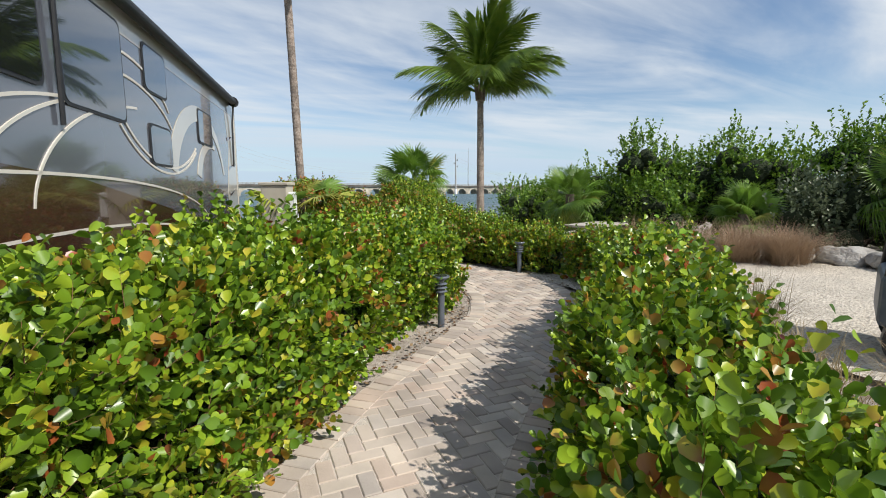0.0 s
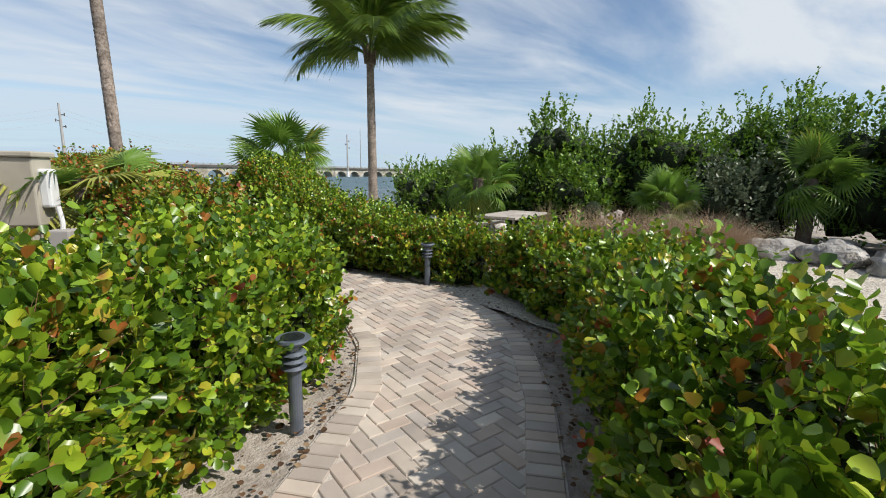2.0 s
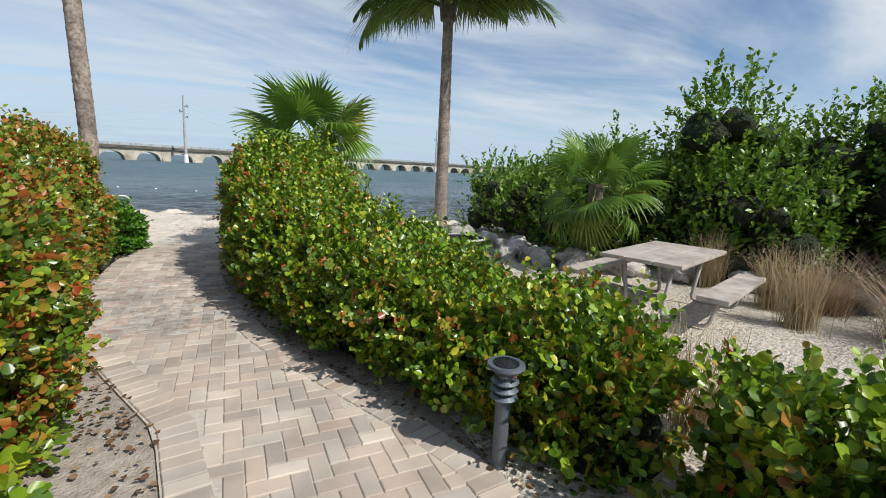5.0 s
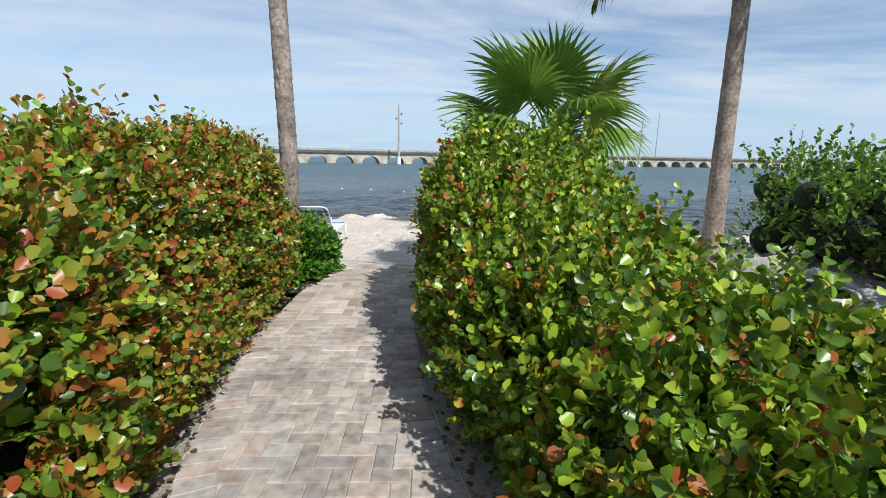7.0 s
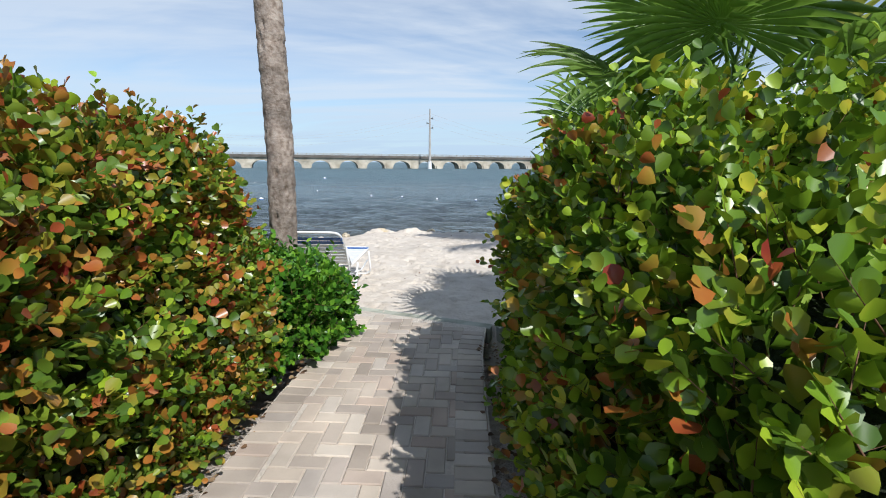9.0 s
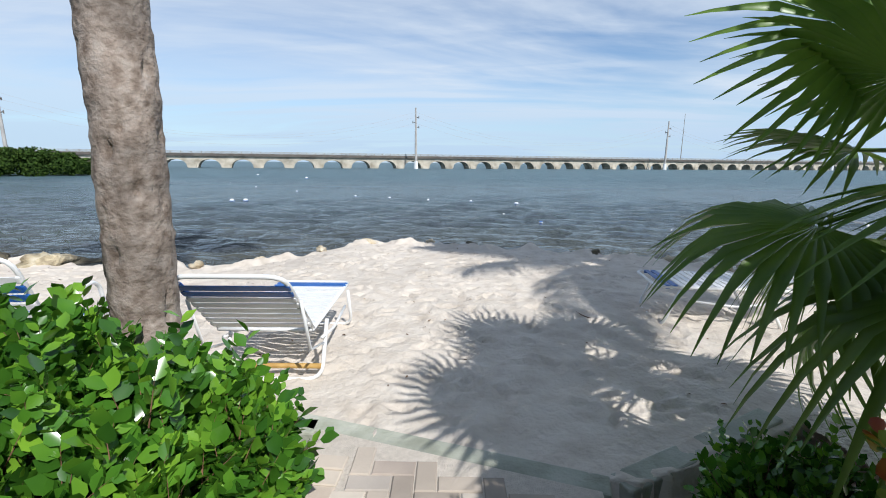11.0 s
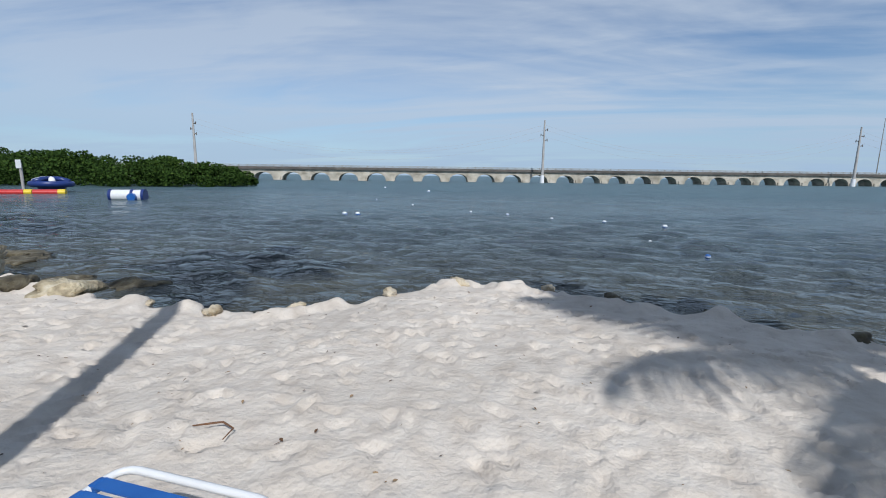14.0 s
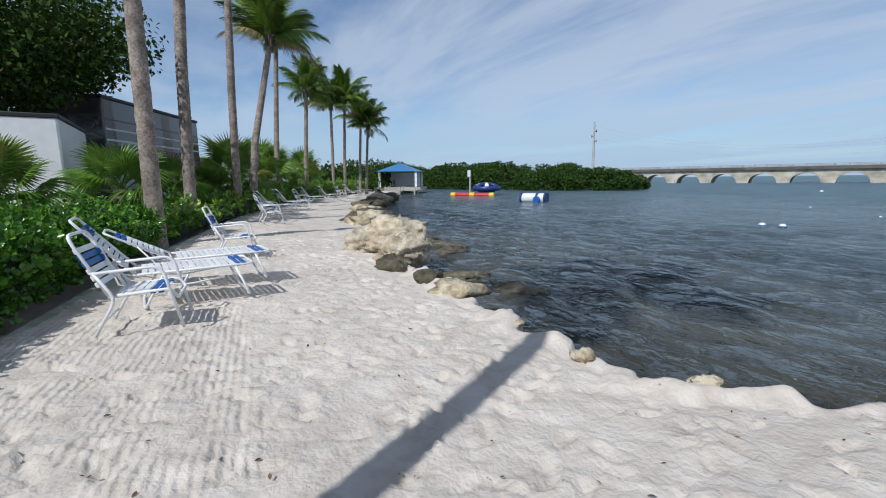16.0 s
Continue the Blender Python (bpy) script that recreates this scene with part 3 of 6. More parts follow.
def hedge_surface(spine, n, rng, top_bias=1.0):
    """Points and outward normals on a rounded hedge: spine rows are x, y, half width, height."""
    P, T = along(spine, 0.05)
    area = P[:, 3] * 2 + P[:, 2] * 2
    idx = rng.choice(len(P), n, p=area / area.sum())
    t = rng.uniform(0, 1, n)
    # half perimeter walk: side, shoulder, top
    hw, h = P[idx, 2], P[idx, 3]
    per = 2 * h + 2 * hw
    s = t * per
    side = np.where(s < h, -1, np.where(s > h + 2 * hw, 1, 0))
    lat = np.where(side < 0, -1.0, np.where(side > 0, 1.0, (s - h) / hw - 1))
    zz = np.where(side < 0, s / h, np.where(side > 0, (per - s) / h, 1.0))
    # round the shoulders
    e = 4.5
    k = (np.abs(lat) ** e + np.abs(zz) ** e) ** (-1 / e)
    lat, zz = lat * k, zz * np.where(side == 0, k, np.maximum(k, 0.0))
    N = np.stack([-T[idx, 1], T[idx, 0]], 1)
    low = 0.86 + 0.14 * np.clip(zz / 0.3, 0, 1)
    pos = np.stack([P[idx, 0] + N[:, 0] * lat * hw * low, P[idx, 1] + N[:, 1] * lat * hw * low, zz * h], 1)
    nl, nz = np.sign(lat) * np.abs(lat) ** (e - 1) / hw, np.abs(zz) ** (e - 1) / h
    nor = unit(np.stack([N[:, 0] * nl, N[:, 1] * nl, nz], 1))
    # both ends are rounded off
    along_end = np.minimum(idx, len(P) - 1 - idx) * 0.05
    f = np.clip(along_end / 0.45, 0, 1) ** 0.5
    lat_f = 0.35 + 0.65 * f
    pos[:, 0] = P[idx, 0] + (pos[:, 0] - P[idx, 0]) * lat_f
    pos[:, 1] = P[idx, 1] + (pos[:, 1] - P[idx, 1]) * lat_f
    pos[:, 2] *= 0.8 + 0.2 * f
    sgn = np.where(idx < len(P) / 2, -1.0, 1.0)[:, None] * (1 - f)[:, None]
    nor = unit(nor + np.concatenate([T[idx] * sgn * 1.5, np.zeros((n, 1))], 1))
    lump = np.array([noise.noise((p[0] * 1.6, p[1] * 1.6, p[2] * 1.9)) for p in pos])
    return pos + nor * (0.16 * lump)[:, None], nor


def hedge(spine, material, label, shoots, seed, leaf=0.055, per=9, length=0.2, template=(LEAF_V, LEAF_F), red=None, red_share=0.0, spread=0.5, category="hedge", core=0.17, wild=1.0):
    rng = np.random.default_rng(seed)
    root = new("hedge" if category == "hedge" else "bush")
    P0 = np.array(spine)
    root.location = (P0[:, 0].mean(), P0[:, 1].mean(), 0)
    bpy.context.view_layer.update()
    tagged(root, label, category, kind="thing")
    off = np.array(root.location)

    def shoot_leaves(n, depth_lo, depth_hi, mt, nm, sz):
        pos, nor = hedge_surface(spine, n, rng)
        up = np.array([0, 0, 1.0])
        d = unit(nor * 0.75 + up * 0.65 + spread * rng.normal(size=nor.shape))
        base = pos - nor * rng.uniform(depth_lo, depth_hi, (n, 1))
        base[:, 2] = np.maximum(base[:, 2], 0.04)
        L = length * rng.uniform(0.6, 1.35, n)
        q = (np.arange(per) + 0.5) / per
        pts = base[:, None, :] + d[:, None, :] * (L[:, None] * q[None, :])[:, :, None]
        sx = unit(np.cross(d, rng.normal(size=d.shape)))
        sgn = np.where(np.arange(per) % 2 == 0, 1.0, -1.0)
        ld = d[:, None, :] * 0.75 + sx[:, None, :] * sgn[None, :, None] * (1.0 - 0.5 * q)[None, :, None]
        ld = (ld + 0.22 * rng.normal(size=ld.shape)).reshape(-1, 3)
        pts = pts.reshape(-1, 3)
        face = np.repeat(unit(np.cross(sx, d)), per, axis=0)
        face = face * np.where(face[:, 2:3] < 0, -1, 1) + np.repeat(nor, per, axis=0) * 0.6
        X, Y, Z = axes_from(ld, rng, face)
        S = sz * rng.uniform(0.7, 1.25, len(pts)) * np.tile(1.0 - 0.35 * (q > 0.85), n)
        ok = pts[:, 2] > 0.02
        me = stamp(nm, template[0], template[1], pts[ok] - off, X[ok], Y[ok], Z[ok], S[ok])
        return link_mesh(nm, me, mt, root), base, d, L
    n_red = int(shoots * red_share)
    fol, base, d, L = shoot_leaves(shoots - n_red, 0.02, 0.2, material, "foliage", leaf)
    fol["kind"] = "stuff"
    if n_red:
        f2, *_ = shoot_leaves(n_red, -0.02, 0.1, red, "reddish_foliage", leaf)
        f2["kind"] = "stuff"
        f2["label"] = "young reddish-orange leaves"
    # longer shoots that escape the clipping
    m_ = max(8, int(shoots * wild / 45))
    pos, nor = hedge_surface(spine, m_ * 4, rng)
    keep = np.argsort(-nor[:, 2])[:m_]
    pos, nor = pos[keep], nor[keep]
    sd = unit(nor * 0.4 + np.array([0, 0, 1.0]) + 0.3 * rng.normal(size=nor.shape))
    k = 12
    q = np.linspace(0, 1, k)
    SL = length * rng.uniform(0.9, 1.9, m_)
    pts = (pos[:, None, :] + sd[:, None, :] * (SL[:, None] * q[None])[:, :, None]).reshape(-1, 3)
    sx = unit(np.cross(sd, rng.normal(size=sd.shape)))
    ld = (sd[:, None, :] * 0.8 + sx[:, None, :] * np.where(np.arange(k) % 2, 1.0, -1.0)[None, :, None]).reshape(-1, 3) + 0.15 * rng.normal(size=(m_ * k, 3))
    X, Y, Z = axes_from(ld, rng, np.repeat(sd, k, axis=0))
    if red is not None:
        # the lowest-numbered shoots carry leaves that can be told apart
        first = min(10, m_) * k
        for i in range(first):
            s_ = leaf * float(rng.uniform(0.8, 1.1))
            lf = new("leaf", LEAF_ONE)
            lf.parent = root
            lf.matrix_basis = Matrix.Translation(Vector(pts[i] - off)) @ Matrix((Vector(X[i]) * s_, Vector(Y[i]) * s_, Vector(Z[i]) * s_)).transposed().to_4x4()
        pts, X, Y, Z = pts[first:], X[first:], Y[first:], Z[first:]
    ob = link_mesh("long_shoot_foliage", stamp("long_shoot_foliage", template[0], template[1], pts - off, X, Y, Z, leaf * rng.uniform(0.7, 1.1, len(pts))), red if red_share > 0.4 else material, root)
    ob["kind"] = "stuff"
    # twigs under the leaves
    tv = np.array([(0.5, 0, 0), (-0.25, 0, 0.43), (-0.25, 0, -0.43), (0, 1, 0)], float)
    tf = np.array([(0, 1, 3), (1, 2, 3), (2, 0, 3)])
    X, Y, Z = axes_from(d, rng)
    V = (base[:, None, :] - off + X[:, None, :] * tv[None, :, 0:1] * 0.006 + Y[:, None, :] * tv[None, :, 1:2] * L[:, None, None] + Z[:, None, :] * tv[None, :, 2:3] * 0.006).reshape(-1, 3)
    F = (tf[None] + (np.arange(len(base)) * 4)[:, None, None]).reshape(-1, 3)
    tw = link_mesh("twig_growth", arrays_mesh("twig_growth", V, F), M_TWIG, root)
    tw["kind"] = "stuff"
    # dense inner growth as a closed hull, its shade put into the colour
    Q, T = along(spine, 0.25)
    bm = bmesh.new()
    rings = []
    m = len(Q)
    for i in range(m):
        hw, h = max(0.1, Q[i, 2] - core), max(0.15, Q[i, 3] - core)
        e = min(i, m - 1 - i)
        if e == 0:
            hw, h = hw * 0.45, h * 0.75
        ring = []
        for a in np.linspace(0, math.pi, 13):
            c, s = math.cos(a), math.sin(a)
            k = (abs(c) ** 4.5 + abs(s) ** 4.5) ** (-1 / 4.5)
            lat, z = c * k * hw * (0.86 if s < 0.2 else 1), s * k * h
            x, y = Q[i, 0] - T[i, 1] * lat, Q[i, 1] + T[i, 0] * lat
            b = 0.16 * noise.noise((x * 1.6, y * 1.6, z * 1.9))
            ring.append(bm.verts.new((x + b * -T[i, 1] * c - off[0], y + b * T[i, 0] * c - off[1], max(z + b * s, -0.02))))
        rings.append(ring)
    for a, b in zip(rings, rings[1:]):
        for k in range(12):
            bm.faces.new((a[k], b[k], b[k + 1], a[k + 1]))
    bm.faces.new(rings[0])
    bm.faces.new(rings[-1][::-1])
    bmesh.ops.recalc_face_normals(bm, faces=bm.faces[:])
    part("shade_core", bm, M_DARKGREEN, root, smooth=True)
    return root


GREEN_HEDGE = "clipped cocoplum hedge, glossy round green leaves, yellow tips"
RED_HEDGE = "tall cocoplum hedge with orange and red young leaves"
LONG_WIDE = (LONG_V * np.array([1.5, 1, 1]), LONG_F)
hedge([(-0.35, -1.2, 0.35, 1.1), (0.15, 0.75, 0.4, 1.15), (0.95, 2.2, 0.66, 1.18), (1.85, 3.5, 0.78, 1.22), (2.58, 4.7, 0.74, 1.12), (3.5, 5.5, 0.78, 1.03), (4.0, 6.3, 0.84, 1.06), (3.95, 7.3, 0.68, 1.13)],
      M_COCO, "glossy round-leaved green cocoplum hedge beside a brick path", 8200, 11, leaf=0.058, red=M_COCO_RED, red_share=0.08)
hedge([(3.85, 7.5, 0.66, 1.22), (3.7, 8.5, 0.7, 1.3), (3.42, 9.5, 0.68, 1.46), (3.1, 10.5, 0.74, 1.62), (2.97, 11.5, 0.74, 1.66), (2.95, 12.6, 0.74, 1.7), (2.9, 13.5, 0.7, 1.68)],
      M_COCO, "tall cocoplum hedge with orange and red young leaves", 9800, 12, leaf=0.05, red=M_COCO_RED, red_share=0.72, wild=0.3)
hedge([(2.25, -1.3, 0.45, 0.86), (3.52, 1.1, 0.5, 0.92), (4.8, 2.34, 0.54, 0.93), (6.02, 3.38, 0.52, 0.92), (6.9, 4.44, 0.45, 0.84), (7.35, 5.5, 0.42, 0.82), (7.42, 6.5, 0.4, 0.84)],
      M_COCO, "low green cocoplum hedge between path and gravel lot", 5600, 13, leaf=0.058, red=M_COCO_RED, red_share=0.12, wild=1.4)
hedge([(7.38, 6.8, 0.45, 0.68), (7.08, 8.0, 0.58, 0.74), (6.7, 9.2, 0.72, 0.86), (6.42, 10.2, 0.78, 1.0), (6.2, 11.0, 0.76, 1.22), (6.12, 11.8, 0.8, 1.6), (6.1, 12.5, 0.78, 1.7), (6.1, 13.2, 0.75, 1.64), (6.2, 13.75, 0.58, 1.3)],
      M_COCO, "green cocoplum hedge rising to a tall rounded end", 8000, 14, leaf=0.054, red=M_COCO_RED, red_share=0.16, wild=2.2)
hedge([(2.3, 13.7, 0.55, 0.7), (2.9, 13.85, 0.65, 0.76), (3.4, 14.1, 0.68, 0.74), (3.85, 14.5, 0.55, 0.6)], M_BUSH, "low bright green bush at the path's sandy end", 3000, 15, leaf=0.064, template=LONG_WIDE, per=9, length=0.15, category="bush")
hedge([(5.55, 14.2, 0.3, 0.3), (6.2, 14.45, 0.35, 0.35)], M_BUSH, "small dark green bush at the foot of a fan palm", 420, 16, leaf=0.05, template=LONG_WIDE, per=8, length=0.14, category="bush")


# ---- palms ----
def trunk_mesh(pts, r0, r1, rng, seg=16, step=0.06, pits=0):
    pts = np.array(pts, float)
    s = np.concatenate([[0], np.cumsum(np.linalg.norm(np.diff(pts, axis=0), axis=1))])
    n = int(s[-1] / step)
    q = np.linspace(0, s[-1], n)
    C = np.stack([np.interp(q, s, pts[:, k]) for k in range(3)], 1)
    for _ in range(12):
        C[1:-1] = (C[:-2] + C[2:] + 2 * C[1:-1]) / 4
    t = q / s[-1]
    R = r1 + (r0 - r1) * (1 - t) + 0.2 * r0 * np.exp(-q / 0.3)
    ringw = 1 + 0.022 * np.sin(q * 2 * math.pi / 0.13 + rng.normal(0, 0.5, n)) + 0.012 * rng.normal(size=n)
    a = np.linspace(0, 2 * math.pi, seg, endpoint=False)
    wob = 1 + (0.006 if pits else 0.02) * rng.normal(size=(n, seg))
    if pits:
        # coarse bark: cracked rings, ragged scars and old nail holes
        wob += 0.014 * smooth_field(rng, seg, n, 6) + 0.01 * smooth_field(rng, seg, n, 1.6)
        for _ in range(pits):
            pz, pa = rng.uniform(0.3, 3.0), rng.uniform(0, 2 * math.pi)
            da = np.abs((a - pa + math.pi) % (2 * math.pi) - math.pi)
            w, hgt = rng.uniform(0.05, 0.14), rng.uniform(0.015, 0.045)
            wob -= 0.3 * np.exp(-(da[None] / w) ** 2 - ((q[:, None] - pz) / hgt) ** 2)
    V = np.stack([C[:, None, 0] + np.cos(a)[None] * (R * ringw)[:, None] * wob,
                  C[:, None, 1] + np.sin(a)[None] * (R * ringw)[:, None] * wob,
                  np.repeat(C[:, 2:3], seg, 1)], 2).reshape(-1, 3)
    i = np.arange(n - 1)[:, None] * seg
    k = np.arange(seg)[None]
    F = np.stack([(i + k), (i + (k + 1) % seg), (i + seg + (k + 1) % seg), (i + seg + k)], 2).reshape(-1, 4)
    return arrays_mesh("trunk", V, F, True)


def frond_mesh(seed, length=2.6, leaflets=46, droop=0.9):
    """Feather frond growing along +X from the origin, arching down under its weight."""
    rng = np.random.default_rng(seed)
    n = 24
    q = np.linspace(0, 1, n)
    ang = 0.25 - droop * q ** 1.5 * 1.3
    x = np.concatenate([[0], np.cumsum(np.cos(ang[:-1]) * length / n)])
    z = np.concatenate([[0], np.cumsum(np.sin(ang[:-1]) * length / n)])
    V, F = [], []
    # rachis
    for i in range(n):
        w = 0.035 * (1 - q[i]) + 0.006
        V += [(x[i], w, z[i]), (x[i], 0, z[i] + w * 0.7), (x[i], -w, z[i]), (x[i], 0, z[i] - w * 0.6)]
    for i in range(n - 1):
        for k in range(4):
            a, b = i * 4 + k, i * 4 + (k + 1) % 4
            F.append((a, b, b + 4, a + 4))
    for side in (1, -1):
        for j in range(leaflets):
            t = 0.16 + 0.84 * (j + rng.uniform(-0.2, 0.2)) / leaflets
            t = min(max(t, 0.1), 0.995)
            bx, bz = np.interp(t, q, x), np.interp(t, q, z)
            L = length * 0.29 * (math.sin(math.pi * (0.12 + 0.8 * t)) ** 0.6) * rng.uniform(0.85, 1.1)
            fw = 0.45 + 0.5 * t
            d = Vector((fw, side * (1.0 - 0.35 * t), -0.12 - 0.15 * rng.random())).normalized()
            sag = 0.55 + 0.3 * rng.random()
            base = Vector((bx, side * 0.012, bz))
            wv = d.cross(Vector((0, 0, 1))).normalized() * 0.018
            i0 = len(V)
            for s, w in ((0, 0.7), (0.35, 1.25), (0.7, 0.9), (1.0, 0.06)):
                p = base + d * (L * s) + Vector((0, 0, -sag * L * s * s))
                V += [tuple(p - wv * w), tuple(p + wv * w)]
            for k in range(3):
                F.append((i0 + 2 * k, i0 + 2 * k + 1, i0 + 2 * k + 3, i0 + 2 * k + 2))
    return arrays_mesh("frond", V, F)


FROND_MESHES = [frond_mesh(s, droop=d, leaflets=58) for s, d in ((1, 0.6), (2, 0.9), (3, 1.15))]
FROND_DRY = frond_mesh(4, droop=1.3, leaflets=30)
for me_ in FROND_MESHES:
    me_.materials.append(M_COCONUT)
FROND_DRY.materials.append(M_FROND_DRY)


def coconut_palm(pts, r0, r1, label, seed, fronds=22, size=1.0, pits=0, ragged=0.45):
    rng = np.random.default_rng(seed)
    root = new("palm_tree")
    root.location = pts[0]
    tagged(root, label, "palm tree", kind="thing")
    o = Vector(pts[0])
    rel = [tuple(Vector(p) - o) for p in pts]
    link_mesh("trunk", trunk_mesh(rel, r0, r1, rng, 48 if pits else 16, 0.03 if pits else 0.06, pits), M_TRUNK, root)
    top = Vector(rel[-1])
    bm = bmesh.new()
    add_cyl(bm, top - Vector((0, 0, 0.25)), top + Vector((0, 0, 0.35)), r1 * 1.5, r1 * 0.8, 12)
    for k in range(16):
        a = rng.uniform(0, 6.28)
        d = Vector((math.cos(a), math.sin(a), 0))
        add_cyl(bm, top + d * r1 * 1.2 + Vector((0, 0, -0.25)), top + d * r1 * 1.9 + Vector((0, 0, 0.2 + 0.2 * rng.random())), 0.05, 0.02, 5)
    part("crown_base", bm, M_BARK, root, "brown fibrous leaf bases")
    for k in range(fronds):
        a = k * 2.399 + rng.normal(0, 0.12 + 0.3 * ragged)
        t = k / (fronds - 1)
        el = 1.35 - 1.2 * t + rng.normal(0, 0.08 + 0.16 * ragged)
        me = FROND_MESHES[0 if t < 0.3 else (1 if t < 0.7 else 2)]
        dry = ragged < 0.6 and t > 0.93 and rng.random() < 0.5
        f = new("frond", FROND_DRY if dry else me)
        f.parent = root
        s = size * rng.uniform(0.92 - 0.2 * ragged, 1.1) * (0.85 if t < 0.15 else 1.0)
        f.matrix_basis = Matrix.Translation(top + Vector((0, 0, 0.25 - 0.3 * t))) @ Matrix.Rotation(a, 4, "Z") @ Matrix.Rotation(-el, 4, "Y") \
            @ Matrix.Rotation(rng.normal(0, 0.25), 4, "X") @ Matrix.Diagonal((s, s, s, 1))
    return root


def fan_mesh(seed, stalk=0.75, radius=0.75, blades=34, split=0.45, droop=0.5, spread=2.35):
    """Fan leaf: a stalk along +X and a folded fan at its end, split into blades with drooping tips."""
    rng = np.random.default_rng(seed)
    V, F = [], []
    w = 0.013
    for s, zz in ((0, 0), (0.5, 0.06), (1, 0.0)):
        V += [(s * stalk, w, zz), (s * stalk, 0, zz + w), (s * stalk, -w, zz), (s * stalk, 0, zz - w)]
    for i in range(2):
        for k in range(4):
            a, b = i * 4 + k, i * 4 + (k + 1) % 4
            F.append((a, b, b + 4, a + 4))
    hub = Vector((stalk, 0, 0))
    step = 2 * spread / blades
    for j in range(blades):
        a = -spread + step * (j + 0.5)
        L = radius * (0.72 + 0.28 * math.cos(a * 0.62)) * rng.uniform(0.92, 1.06)
        d = Vector((math.cos(a), math.sin(a), 0.25 * math.cos(a) - 0.1))
        n = Vector((-math.sin(a), math.cos(a), 0))
        sag = droop * rng.uniform(0.6, 1.4)
        i0 = len(V)
        for s, wf in ((0.02, 0.5), (0.3, 1.0), (split + 0.12, 1.0), (0.72, 0.62), (0.88, 0.34), (1.0, 0.05)):
            ww = math.tan(step / 2) * L * min(s, split + 0.12) * wf * 1.04
            c = hub + d * (L * s) + Vector((0, 0, -sag * L * max(0, s - 0.35) ** 2 * 1.5))
            f = 0.45 * ww
            V += [tuple(c - n * ww + Vector((0, 0, f))), tuple(c - Vector((0, 0, f))), tuple(c + n * ww + Vector((0, 0, f)))]
        for k in range(5):
            b = i0 + 3 * k
            F += [(b, b + 1, b + 4, b + 3), (b + 1, b + 2, b + 5, b + 4)]
    return arrays_mesh("frond", V, F)


FAN_MESHES = [fan_mesh(1, droop=0.35), fan_mesh(2, droop=0.7), fan_mesh(3, droop=1.1, split=0.38)]
FAN_MESHES_Y = [m_.copy() for m_ in FAN_MESHES]
for m_ in FAN_MESHES:
    m_.materials.append(M_FAN)
for m_ in FAN_MESHES_Y:
    m_.materials.append(M_FAN_Y)


def fan_palm(loc, hub, label, seed, leaves=30, size=1.0, low=-0.9, yellow=0.08, lean=(0, 0), high=1.35):
    rng = np.random.default_rng(seed)
    root = new("fan_palm")
    root.location = loc
    tagged(root, label, "palm", kind="thing")
    link_mesh("trunk", trunk_mesh([(0, 0, -0.05), (lean[0] * 0.5, lean[1] * 0.5, hub * 0.5), (lean[0], lean[1], hub)], 0.15, 0.13, rng, 12), M_BARK, root, "short fibrous trunk")
    for k in range(leaves):
        t = k / (leaves - 1)
        a = k * 2.399 + rng.normal(0, 0.15)
        el = high + (low - high) * t + rng.normal(0, 0.1)
        j = 0 if t < 0.45 else (1 if t < 0.75 else 2)
        f = new("frond", (FAN_MESHES_Y if rng.random() < yellow else FAN_MESHES)[j])
        f.parent = root
        s = size * rng.uniform(0.85, 1.12)
        f.matrix_basis = Matrix.Translation((lean[0], lean[1], hub - 0.12 * t)) @ Matrix.Rotation(a, 4, "Z") @ Matrix.Rotation(-el, 4, "Y") \
            @ Matrix.Rotation(rng.normal(0, 0.35), 4, "X") @ Matrix.Diagonal((s, s, s, 1))
    return root


coconut_palm([(3.26, 14.65, -0.05), (3.28, 14.66, 1.8), (3.21, 14.68, 4.5), (3.08, 14.75, 9.5)], 0.128, 0.105, "tall coconut palm with pitted grey trunk by the beach", 21, pits=55)
coconut_palm([(10.07, 15.35, -0.05), (10.1, 15.45, 2.2), (10.12, 15.55, 5.3)], 0.16, 0.115, "coconut palm with arching fronds beyond the hedge", 22, fronds=24, size=1.3, ragged=0.9)
fan_palm((6.7, 13.45, 0), 1.95, "green fan palm with spiky leaves above a hedge", 23, leaves=23, size=0.9, low=-1.0)
fan_palm((6.62, 14.5, 0), 1.48, "low fan palm with long drooping leaves by the sand", 19, leaves=15, size=0.86, low=-0.9, high=1.0)
fan_palm((2.84, 9.25, 0), 1.5, "fan palm with drooping yellow-green leaves in the hedge", 24, leaves=24, size=0.74, low=-1.05, yellow=0.5, high=0.25)
fan_palm((11.0, 11.15, 0), 1.5, "fan palm with drooping leaves among shrubs", 25, leaves=26, size=0.78, low=-1.25, high=0.95)
fan_palm((15.6, 5.2, 0), 1.6, "bushy fan palm among shrubs", 26, leaves=28, size=0.8, low=-0.9)
fan_palm((13.75, 7.5, 0), 1.0, "low grey-green fan palm among shrubs", 27, leaves=22, size=0.62, low=-0.3)
